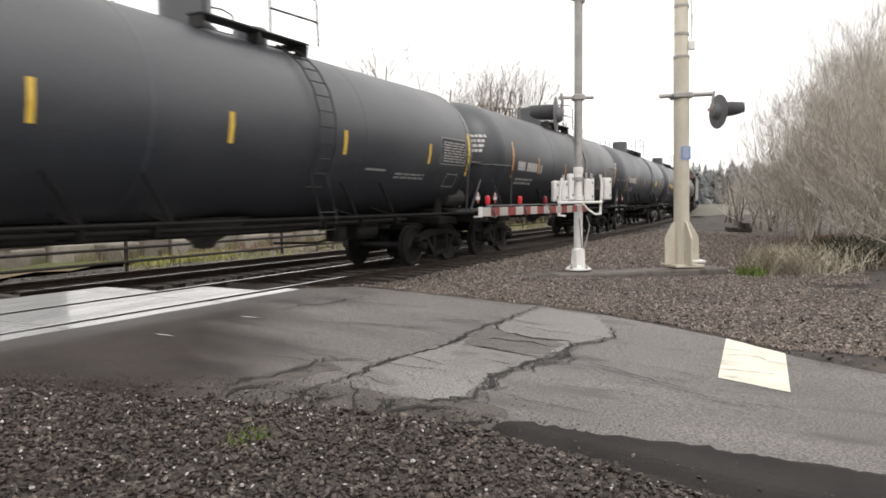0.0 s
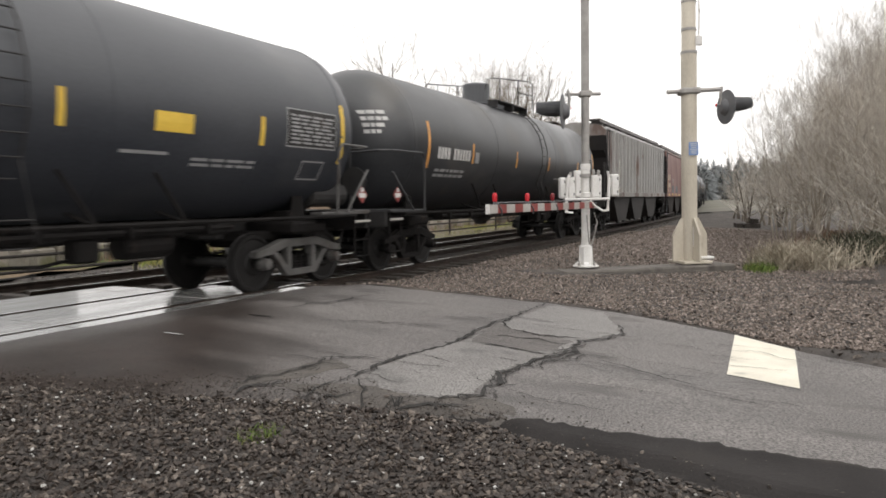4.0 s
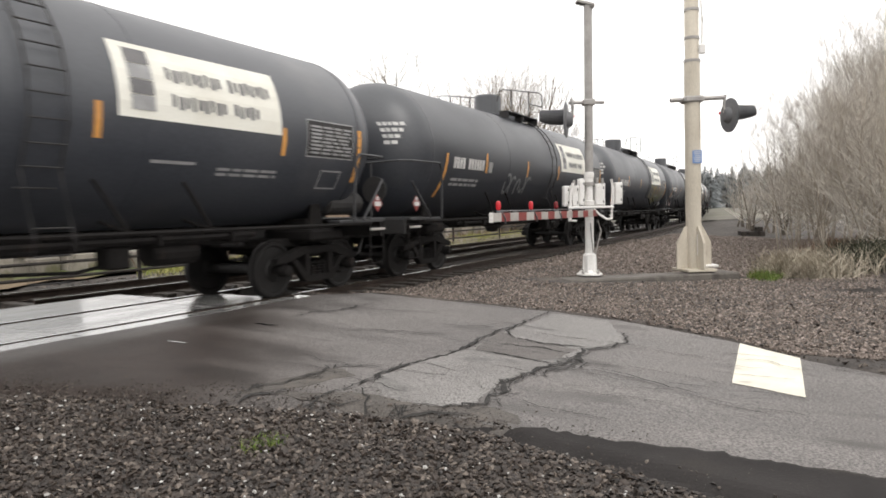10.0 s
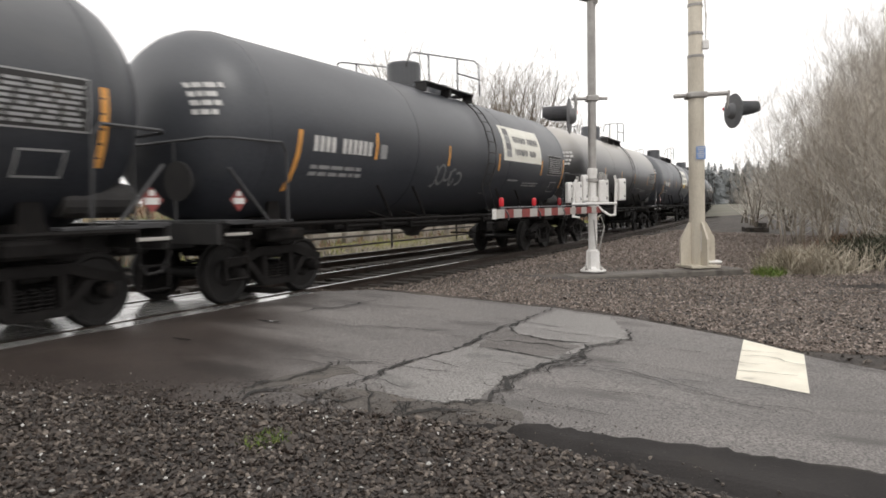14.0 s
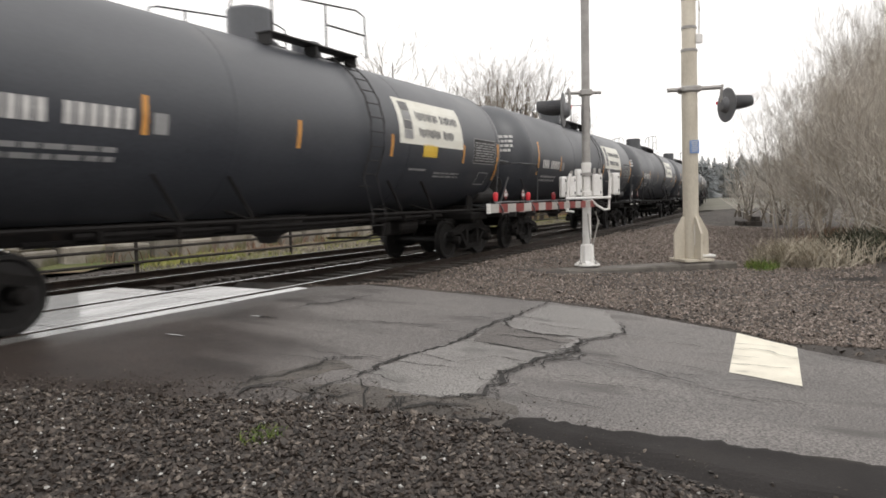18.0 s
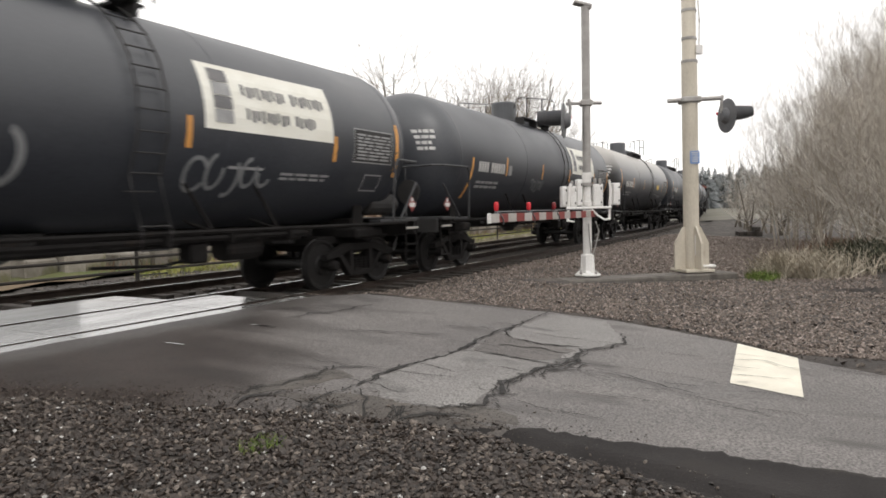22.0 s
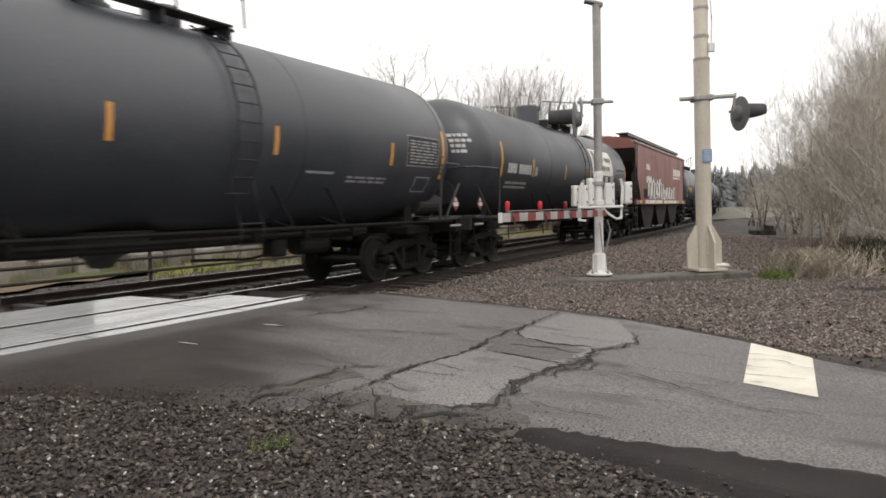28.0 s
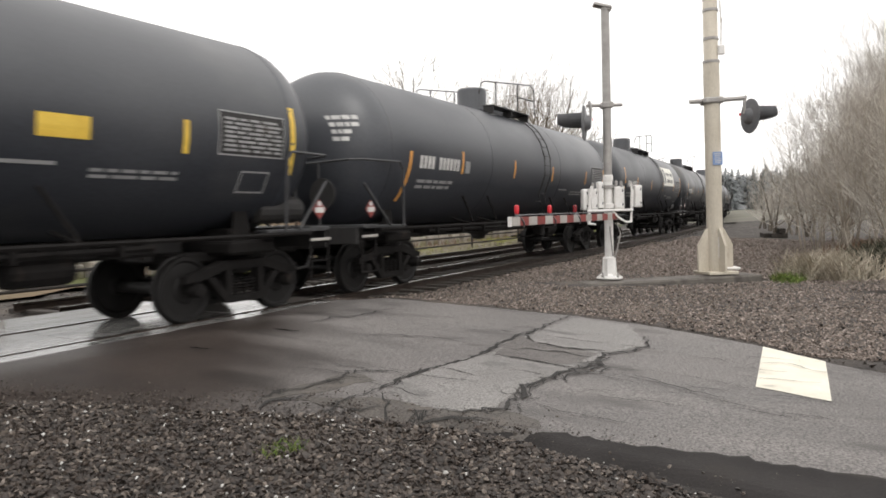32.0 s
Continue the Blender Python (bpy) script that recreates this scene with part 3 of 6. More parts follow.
for k, (pts, w, jag) in enumerate((
        (UPPER, 0.05, 0.035), (LOWER, 0.06, 0.045), ([(x - 0.05, y - 0.07) for x, y in LOWER[4:13]], 0.035, 0.06), (SIDE, 0.035, 0.03),
        ([(3.79, 3.91), (3.97, 3.88), (4.04, 3.8), (4.17, 3.77)], 0.05, 0.03), ([(4.56, 3.34), (4.42, 3.18), (4.24, 3.05), (4.05, 2.91)], 0.03, 0.03), ([(4.12, 3.31), (4.14, 3.19), (4.28, 3.09)], 0.03, 0.02),
        ([(6.35, 5.16), (6.43, 4.93), (6.6, 4.73), (6.64, 4.44), (6.74, 4.12), (6.77, 3.8)], 0.03, 0.03), ([(6.71, 5.94), (7.14, 5.98), (7.52, 5.76), (8.0, 5.83), (8.25, 5.75)], 0.05, 0.04),
        ([(7.39, 4.15), (7.43, 3.9), (7.59, 3.67), (7.53, 3.46)], 0.03, 0.02), ([(7.12, 3.06), (7.06, 2.74), (7.1, 2.43), (7.15, 2.26)], 0.06, 0.03), ([(6.76, 3.07), (6.8, 2.82), (6.84, 2.56), (6.73, 2.27)], 0.05, 0.03),
        ([(6.32, 3.16), (6.32, 2.87), (6.26, 2.54), (6.25, 2.22)], 0.045, 0.02), ([(7.94, 3.37), (7.43, 3.29), (7.12, 3.06)], 0.05, 0.03), ([(4.31, 2.84), (4.2, 2.7), (4.29, 2.59), (4.38, 2.4), (4.44, 2.25), (4.41, 2.16)], 0.03, 0.02),
        ([(5.92, 2.27), (5.99, 2.16), (6.15, 2.1), (6.25, 2.03), (6.46, 2.02), (6.58, 2.14)], 0.03, 0.03), ([(6.34, 1.89), (6.24, 1.6), (5.92, 1.14), (5.79, 0.81)], 0.022, 0.015), ([(6.6, 1.7), (6.45, 1.2), (6.2, 0.7)], 0.014, 0.015),
        ([(7.62, 0.18), (7.3, -0.11), (7.15, -0.45), (6.8, -1.1)], 0.022, 0.02), ([(7.32, 0.84), (7.29, 0.76), (7.34, 0.54), (7.13, 0.26), (7.1, 0.1)], 0.022, 0.02))):
    v, f = ribbon(pts, w * 0.8, 0.0135 + 0.0003 * k, 60 + k, jag=jag, sub=16)
    mesh_part("crack", v, f, M_CRACK, road)
# hairlines along the wear of the wheels
for k in range(30):
    q = random.Random(400 + k)
    cx, cy = q.uniform(4.7, 8.2), q.uniform(0.6, 4.6)
    pts = [(cx, cy)]
    for _ in range(3):
        pts.append((pts[-1][0] + q.uniform(-0.10, 0.06), pts[-1][1] + q.uniform(-0.35, -0.05)))
    v, f = ribbon(pts, 0.012, 0.0128, 440 + k, jag=0.015)
    mesh_part("crack", v, f, M_CRACK, road)
# hairline cracks branching from the main ones
q = random.Random(71)
for k in range(60):
    pts0 = q.choice((UPPER[4:], LOWER[3:], LOWER[3:], SIDE))
    i = q.randrange(len(pts0) - 1)
    u = q.random()
    x, y = pts0[i][0] * (1 - u) + pts0[i + 1][0] * u, pts0[i][1] * (1 - u) + pts0[i + 1][1] * u
    pts = [(x, y)]
    for _ in range(3):
        pts.append((pts[-1][0] + q.uniform(-0.12, 0.12), pts[-1][1] + q.uniform(-0.10, 0.08)))
    v, f = ribbon(pts, 0.014, 0.0131, 600 + k, jag=0.02)
    mesh_part("crack", v, f, M_CRACK, road)
# packed dirt where the surface has broken up
for k, (ring, lift) in enumerate((([(4.50, 3.15), (4.42, 2.85), (4.72, 2.35), (4.62, 1.98), (4.34, 1.85), (4.14, 2.2), (4.10, 2.7), (4.12, 3.3), (4.05, 3.8), (4.25, 3.6)], 0.004), ([(4.9, 3.62), (4.3, 3.75), (3.85, 4.05), (4.4, 4.02), (5.0, 3.95)], 0.004))):
    v, f = slab(ring, lift, 90 + k)
    mesh_part("dirt_patch", v, f, M_DIRT, road, "brown dirt packed into broken asphalt")
# shallow puddles left by the rain
for k, (cx, cy, rx, ry) in enumerate(((6.15, 5.86, 0.022, 0.2), (4.92, 5.92, 0.014, 0.15))):
    v, f = [], []
    q = random.Random(k)
    for j in range(28):
        a = 2 * math.pi * j / 28
        s = 1 + 0.28 * noise.noise((math.cos(a) * 2, math.sin(a) * 2, k * 3.0)) + q.uniform(-0.06, 0.06)
        v.append((cx + rx * s * math.cos(a), cy + ry * s * math.sin(a), road_height(cx, cy) + 0.011))
    f.append(list(range(28)))
    mesh_part("puddle", v, f, M_PUDDLE, road, "shallow rain puddle")
# dark tarry shoulder along the near edge
v, f = [], []
for j in range(119):
    y = 2.3 - 0.05 * j
    a = float(np.interp(y, (-9, -0.3, 0.55, 1.4, 1.95, 2.6), (1.8, 3.72, 3.89, 4.09, 4.28, 4.3))) - 0.10
    b = a + 0.08 + max(4.42 - a, 0.1) * ease(2.3, 1.5, y) + 0.06 * noise.noise((y * 2, 1, 1)) + 0.07 * noise.noise((y * 6, 1, 1)) + 0.05 * noise.noise((y * 19, 3, 1))
    for i in range(16):
        x = a + (b - a) * i / 15
        v.append((x, y, max(road_height(x, y), land(x, y)) + (0.010 if i < 15 else 0.002)))
for j in range(118):
    for i in range(15):
        q = j * 16 + i
        f.append((q, q + 1, q + 17, q + 16))
mesh_part("tarry_shoulder", v, f, M_SHOULDER, road, "dark tarry edge of the road")


# ---- railway ----
def rail_mesh(side, x0, x1, dx):
    """One rail with head, web and foot, swept along the track."""
    prof = [(-0.036, 0.0), (0.036, 0.0), (0.036, -0.035), (0.010, -0.05), (0.010, -0.15), (0.07, -0.165), (0.07, -0.175), (-0.07, -0.175), (-0.07, -0.165), (-0.010, -0.15), (-0.010, -0.05), (-0.036, -0.035)]
    n = int((x1 - x0) / dx)
    v, f = [], []
    for i in range(n + 1):
        x = x0 + (x1 - x0) * i / n
        s = track_slope(x)
        for py, pz in prof:
            lat = side * GAUGE + py
            v.append((x - s * lat, track_y(x) + lat, pz + RAIL_TOP))
    k = len(prof)
    for i in range(n):
        for j in range(k):
            f.append((i * k + j, i * k + (j + 1) % k, (i + 1) * k + (j + 1) % k, (i + 1) * k + j))
    return v, f


railway = tagged(thing("railway_track", 0, TRACK_Y, -0.2), "single railway track with rusty rails on dark timber ties", "railway track", kind="structure")
railway.matrix_world = Matrix.Identity(4)
for side in (-1, 1):
    v, f = rail_mesh(side, -60, 400, 2.0)
    r = mesh_part("rail", v, f, M_RAIL, railway, "rusty steel rail")
    n = 230
    v, f = [], []
    for i in range(n + 1):
        x = -60 + 460 * i / n
        for py, pz in ((-0.03, RAIL_TOP + 0.003), (0.03, RAIL_TOP + 0.003)):
            v.append((x - track_slope(x) * side * GAUGE, track_y(x) + side * GAUGE + py, pz))
    for i in range(n):
        f.append((2 * i, 2 * i + 1, 2 * i + 3, 2 * i + 2))
    mesh_part("running_surface", v, f, M_RAILTOP, r, "polished rail head")
bm = B()
box(bm, (0, 0, -0.09), (0.22, 2.6, 0.17), bevel=0.01)
tie0 = part("tie", bm, M_TIE, railway)
tie0.location = (ROAD_X1 + 0.5, track_y(ROAD_X1 + 0.5), RAIL_TOP - 0.115)
for k in range(1, 150):
    x = ROAD_X1 + 0.5 + 0.55 * k
    t = new("tie", tie0.data)
    t.parent = railway
    t.matrix_basis = pose(x, track_y(x) + random.uniform(-0.03, 0.03), RAIL_TOP - 0.115 + random.uniform(-0.008, 0.004), 0, 0, math.degrees(track_slope(x)) + random.uniform(-0.8, 0.8))

# siding that draws nearer to the main track beyond the crossing
siding = tagged(thing("siding_track", 0, 0, 0), "rusty siding track on dark ties behind the main track", "railway track", kind="structure")
SIDING_TOP = -0.174


def siding_y(x):
    return track_y(x) + 3.5 - 0.55 * ease(9.0, 24.0, x) - 0.4 * ease(24.0, 60.0, x)


for off in (0.0, 2 * GAUGE):
    prof = [(-0.036, 0.0), (0.036, 0.0), (0.036, -0.035), (0.010, -0.05), (0.010, -0.15), (0.07, -0.165), (0.07, -0.175), (-0.07, -0.175), (-0.07, -0.165), (-0.010, -0.15), (-0.010, -0.05), (-0.036, -0.035)]
    v, f = [], []
    n = 60
    for i in range(n + 1):
        x = 7.2 + 53 * i / n
        for py, pz in prof:
            v.append((x, siding_y(x) + off + py, pz + SIDING_TOP))
    for i in range(n):
        for j in range(12):
            f.append((i * 12 + j, i * 12 + (j + 1) % 12, (i + 1) * 12 + (j + 1) % 12, (i + 1) * 12 + j))
    f += [tuple(range(12)), tuple(range(n * 12, n * 12 + 12))]
    r = mesh_part("rail", v, f, M_RAIL, siding, "rusty steel rail")
    v, f = [], []
    for i in range(n + 1):
        x = 7.2 + 53 * i / n
        v += [(x, siding_y(x) + off - 0.03, SIDING_TOP + 0.003), (x, siding_y(x) + off + 0.03, SIDING_TOP + 0.003)]
    for i in range(n):
        f.append((2 * i, 2 * i + 1, 2 * i + 3, 2 * i + 2))
    mesh_part("running_surface", v, f, M_RAILTOP, r, "polished rail head")
for k in range(60):
    x = 7.5 + 0.56 * k
    t = new("tie", tie0.data)
    t.parent = siding
    t.matrix_basis = pose(x, siding_y(x) + GAUGE + random.uniform(-0.03, 0.03), SIDING_TOP - 0.14, 0, 0, random.uniform(-0.8, 0.8))

# concrete crossing panels between and beside the rails
crossing = tagged(thing("level_crossing", 0, TRACK_Y, -0.2), "wet pale concrete crossing panels between and beside the rails", "level crossing", kind="structure")
crossing.matrix_world = Matrix.Identity(4)
for lat0, lat1, nm in ((-1.17, -GAUGE - 0.075, "field_panel"), (-GAUGE + 0.10, GAUGE - 0.10, "gauge_panel"), (GAUGE + 0.075, 2.25, "field_panel")):
    x, x_end = -12.0, {-1.17: 9.15, GAUGE + 0.075: 7.95}.get(lat0, 8.75)
    while x < x_end - 0.3:
        ln = 2.43
        if x + ln > x_end:
            ln = x_end - x
        bm = B()
        rag = 0.03 if lat0 < -1 else 0.0
        box(bm, (x + ln / 2, TRACK_Y + (lat0 + lat1) / 2 + random.uniform(-rag, rag), RAIL_TOP - 0.063 + random.uniform(-0.003, 0.002)), (ln - 0.014, lat1 - lat0, 0.12), bevel=0.012)
        part(nm, bm, M_WET, crossing)
        x += ln


# ---- crossing signals beside the road ----
def flasher(parent, at, yaw, lit):
    """A signal head: round black target, long hood, red lens."""
    m = Matrix.Translation(at) @ pose(0, 0, 0, 0, 0, yaw)
    bm = lathe(B(), [(0.05, 0.035), (0.16, 0.03), (0.345, 0.012), (0.36, 0.0), (0.345, -0.010), (0.17, -0.03), (0.15, -0.08), (0.11, -0.13), (0.04, -0.14)], 28, "x")
    bm.transform(m)
    head = part("signal_head", bm, M_SIGNALBLACK, parent, "black round target")
    bm = B()
    rings = []
    for k in range(7):
        h = 0.02 + 0.50 * k / 6
        span = math.pi * (0.97 - 0.32 * (k / 6) ** 2)
        ring = []
        for j in range(17):
            a = math.pi / 2 - span + 2 * span * j / 16
            ring.append(bm.verts.new((h, 0.155 * math.cos(a), 0.155 * math.sin(a) + 0.06)))
        rings.append(ring)
    for a, b in zip(rings, rings[1:]):
        for j in range(16):
            bm.faces.new((a[j], a[j + 1], b[j + 1], b[j]))
    bmesh.ops.solidify(bm, geom=bm.faces[:], thickness=0.006)
    bm.transform(m)
    part("hood", bm, M_SIGNALBLACK, head, "long black hood")
    bm = lathe(B(), [(0.01, 0.05), (0.08, 0.045), (0.13, 0.035), (0.13, 0.03)], 24, "x", (0, 0, 0.06))
    bm.transform(m)
    part("lens", bm, M_REDLIGHT if lit else M_REDDIM, head, "red signal lens")
    bm = B()
    tube(bm, [(-0.12, 0, 0.05), (-0.13, 0, 0.25), (-0.10, 0, 0.42)], 0.03, 8)
    bm2 = lathe(B(), [(0.005, -0.012), (0.03, -0.01), (0.035, 0.0)], 12, "x", (-0.17, 0.09, 0.05))
    bm2.transform(m)
    part("side_light", bm2, M_REDLIGHT if lit else M_REDDIM, head, "small red indicator window")
    bm.transform(m)
    part("bracket", bm, M_GALV, head)
    return head


# gate mast with its mechanism
gate = tagged(thing("crossing_gate", 13.78, 4.25, -0.03), "lowered crossing gate, grey mast, red and white striped arm", "crossing gate")
LEAN1 = pose(0, 0, 0, -0.3, -0.17, 0)


def mast_part(name, bm, mat, parent, lean, label="", smooth=False):
    bm.transform(lean)
    return part(name, bm, mat, parent, label, smooth)


gate_turn = 29.2 - 90


def side(bm, yaw):
    bm.transform(pose(0, 0, 0, 0, 0, yaw))
    return bm


RT = -61.0   # the turn that lays local x to the viewer's right
bm = tube(B(), [(0, 0, 1.95), (0, 0, 3.6), (0, 0, 5.38)], 0.082, 16)
mast_part("upper_mast", bm, M_GALV, gate, LEAN1, "grey weathered steel mast", True)
bm = lathe(B(), [(0.082, 0.3), (0.088, 0.45), (0.088, 1.96), (0.10, 1.97), (0.10, 2.07), (0.085, 2.08)], 18)
mast_part("lower_mast", bm, M_WHITEPAINT, gate, LEAN1, "white painted lower mast")
bm = B()
box(bm, (-0.06, 0, 5.42), (0.36, 0.20, 0.06), (0, 14, 0), 0.015)
box(bm, (0.04, 0, 5.36), (0.16, 0.17, 0.08), (0, 0, 0), 0.02)
mast_part("mast_cap", side(bm, RT), M_GALV, gate, LEAN1, "slanted grey cap")
bm = B()
for a in range(4):
    c = Matrix.Rotation(math.pi / 2 * a + 0.4, 4, "Z")
    q = prism(B(), [(0.07, 0.02), (0.24, 0.02), (0.21, 0.06), (0.14, 0.1), (0.125, 0.42), (0.07, 0.42)], -0.05, 0.05)
    q.transform(c)
    me = bpy.data.meshes.new("tmp")
    q.to_mesh(me)
    q.free()
    bm.from_mesh(me)
    bpy.data.meshes.remove(me)
lathe(bm, [(0.02, 0.0), (0.26, 0.0), (0.26, 0.028), (0.12, 0.05), (0.125, 0.40), (0.10, 0.44)], 16)
mast_part("mast_base", bm, M_WHITEPAINT, gate, LEAN1, "white cast base with flanges")
for a in range(4):
    bm = lathe(B(), [(0.028, 0.0), (0.028, 0.05), (0.014, 0.055), (0.014, 0.10)], 6, at=(0.21 * math.cos(a * 1.571 + 1.2), 0.21 * math.sin(a * 1.571 + 1.2), 0.026))
    part("anchor_bolt", bm, M_GALV, gate)
bm = tube(B(), [(-0.40, 0, 3.47), (0.31, 0, 3.47)], 0.032, 10)
box(bm, (0, 0, 3.47), (0.24, 0.22, 0.12), None, 0.02)
mast_part("crossarm", side(bm, RT), M_GALV, gate, LEAN1, "grey crossarm with clamp")
flasher(gate, (-0.47 * math.cos(radians(RT)), -0.47 * math.sin(radians(RT)), 3.13), 101, True)
# mechanism round the mast
for nm, c, sz, mat, lab in (
        ("motor_case", (-0.48, -0.02, 1.60), (0.11, 0.26, 0.42), M_WHITEPAINT, "white mechanism case"),
        ("gear_case", (-0.305, 0.02, 1.60), (0.15, 0.30, 0.43), M_WHITEPAINT, "white gear case"),
        ("relay_case", (-0.17, -0.02, 1.68), (0.11, 0.22, 0.54), M_WHITEPAINT, "white relay case"),
        ("contact_case", (0.20, 0.02, 1.62), (0.20, 0.28, 0.46), M_WHITEPAINT, "white contact case"),
        ("terminal_box", (0.575, 0.0, 1.64), (0.15, 0.22, 0.44), M_WHITEPAINT, "pale junction box with a lid")):
    bm = B()
    box(bm, c, sz, None, 0.015)
    ob = mast_part(nm, side(bm, RT), mat, gate, LEAN1, lab)
    bm = B()
    box(bm, (c[0], c[1] - sz[1] / 2 - 0.006, c[2]), (sz[0] * 0.78, 0.012, sz[2] * 0.86), None, 0.003)
    mast_part("lid", side(bm, RT), M_WHITEPAINT, ob, LEAN1)
    for dz in (-0.3, 0.3):
        bm = B()
        box(bm, (c[0] + sz[0] * 0.3, c[1] - sz[1] / 2 - 0.016, c[2] + dz * sz[2]), (0.018, 0.014, 0.05), None, 0.003)
        mast_part("latch", side(bm, RT), M_IRON, ob, LEAN1)
bm = lathe(B(), [(0.09, 1.40), (0.13, 1.41), (0.13, 1.50), (0.09, 1.51)], 16)
mast_part("clamp", bm, M_WHITEPAINT, gate, LEAN1, "white mast clamp")
bm = lathe(B(), [(0.09, 1.80), (0.12, 1.81), (0.12, 1.87), (0.09, 1.88)], 16)
mast_part("clamp", bm, M_GALV, gate, LEAN1)
for pts in ([(-0.43, -0.2, 1.10), (-0.42, -0.2, 1.4), (-0.40, -0.2, 1.72), (-0.36, -0.2, 1.86)], [(0.40, -0.2, 1.13), (0.42, -0.2, 1.45), (0.43, -0.2, 1.75), (0.40, -0.2, 1.92)]):
    bm = tube(B(), pts, 0.03, 8)
    mast_part("counterweight_arm", side(bm, RT), M_WHITEPAINT, gate, LEAN1, "white curved arm")
bm = tube(B(), [(-0.46, -0.22, 1.37), (0.44, -0.22, 1.37)], 0.026, 8)
mast_part("gate_yoke", side(bm, RT), M_WHITEPAINT, gate, LEAN1, "white tube frame")
bm = tube(B(), [(0.03, -0.22, 1.35), (0.16, -0.22, 1.22), (0.30, -0.22, 1.13), (0.41, -0.22, 1.14)], 0.022, 8)
mast_part("yoke_brace", side(bm, RT), M_WHITEPAINT, gate, LEAN1)
bm = tube(B(), [(-0.43, -0.22, 1.12), (-0.3, -0.22, 1.10)], 0.02, 8)
mast_part("yoke_foot", side(bm, RT), M_WHITEPAINT, gate, LEAN1)
bm = B()
tube(bm, [(0.0, -0.11, 1.05), (0.02, -0.13, 0.75), (0.05, -0.12, 0.45)], 0.014, 6)
tube(bm, [(0.16, -0.05, 1.1), (0.22, -0.07, 0.9), (0.14, -0.06, 0.55), (0.09, -0.05, 0.4)], 0.016, 6)
mast_part("conduit", side(bm, RT), M_GALV, gate, LEAN1, "grey cable")
for dx, dz in ((-0.32, 1.86), (0.14, 1.9), (0.24, 1.89)):
    bm = B()
    box(bm, (dx, -0.1, dz), (0.05, 0.06, 0.12), None, 0.008)
    mast_part("connector", side(bm, RT), M_GALV, gate, LEAN1)
# striped arm: from the mast along the rails over the road
arm_len, arm_z = 5.0, 1.25
bm = B()
box(bm, (-arm_len / 2 - 0.05, -0.15, arm_z), (arm_len, 0.035, 0.045), None, 0.006)
arm = part("gate_arm", bm, M_WHITEPAINT, gate, "aluminium gate arm")
n_str = 16
for k in range(n_str):
    w = arm_len / n_str
    bm = B()
    box(bm, (-0.05 - w * (k + 0.5), -0.176, arm_z), (w - 0.003, 0.012, 0.125), None, 0.002)
    part("stripe_panel", bm, M_RED if k % 2 == 0 else M_STRIPEWHITE, arm, "red reflective panel" if k % 2 == 0 else "white reflective panel")
bm = B()
box(bm, (-arm_len - 0.05, -0.165, arm_z), (0.012, 0.06, 0.14), None, 0.002)
part("end_plate", bm, M_WHITEPAINT, arm)
for k, dx in enumerate((-arm_len + 0.22, -arm_len + 1.45, -arm_len + 2.6)):
    bm = B()
    lathe(bm, [(0.02, 0.0), (0.032, 0.01), (0.036, 0.04), (0.037, 0.09), (0.03, 0.12), (0.014, 0.13)], 14, at=(dx, -0.15, arm_z + 0.10))
    lamp = part("arm_lamp", bm, M_REDLIGHT if k < 2 else M_REDDIM, arm, "red gate lamp")
    bm = tube(B(), [(dx, -0.15, arm_z + 0.02), (dx, -0.15, arm_z + 0.1)], 0.03, 8)
    tube(bm, [(dx + 0.05, -0.17, arm_z + 0.08), (dx + 0.14, -0.2, arm_z - 0.02), (dx + 0.2, -0.17, arm_z - 0.09)], 0.012, 6)
    part("lamp_bracket", bm, M_SIGNALBLACK, lamp)
bm = tube(B(), [(-0.1, -0.14, arm_z + 0.09), (-1.2, -0.14, arm_z + 0.095), (-arm_len + 0.2, -0.14, arm_z + 0.088)], 0.01, 6)
part("lamp_cable", bm, M_SIGNALBLACK, arm)

# taller cream mast
mast = tagged(thing("signal_mast", 15.47, 2.50, -0.04), "tall cream painted steel signal mast with a flasher and finned base", "signal mast")
LEAN2 = pose(0, 0, 0, -0.9, -0.5, 0)
bm = lathe(B(), [(0.16, 0.06), (0.16, 4.36), (0.157, 4.39), (0.142, 4.41), (0.142, 7.4), (0.10, 7.48)], 24)
mast_part("pole", bm, M_CREAM, mast, LEAN2, "cream tapered steel pole", True)
for z, r in ((4.40, 0.168), (4.87, 0.152), (5.45, 0.152), (5.7, 0.152), (6.4, 0.152)):
    bm = lathe(B(), [(r - 0.02, z - 0.03), (r, z - 0.028), (r, z + 0.028), (r - 0.02, z + 0.03)], 20)
    box(bm, (r * 0.72, -r * 0.72, z), (0.05, 0.06, 0.05), (0, 0, 45), 0.008)
    mast_part("steel_band", bm, M_GALV, mast, LEAN2, "grey strap")
bm = B()
for a in range(4):
    q = prism(B(), [(0.14, 0.06), (0.40, 0.06), (0.40, 0.60), (0.20, 0.95), (0.14, 0.95)], -0.022, 0.022)
    q.transform(Matrix.Rotation(math.pi / 2 * a + radians(RT + 12), 4, "Z"))
    me = bpy.data.meshes.new("tmp")
    q.to_mesh(me)
    q.free()
    part_bm = B()
    part_bm.from_mesh(me)
    bpy.data.meshes.remove(me)
    mast_part("base_fin", part_bm, M_CREAM, mast, LEAN2, "cream steel fin")
bm.free()
bm = B()
box(bm, (0, 0, 0.03), (0.66, 0.66, 0.06), (0, 0, RT + 12), 0.01)
part("base_plate", bm, M_CREAM, mast)
bm = B()
box(bm, (0.26, -0.24, 0.10), (0.36, 0.30, 0.06), (0, 0, RT), 0.02)
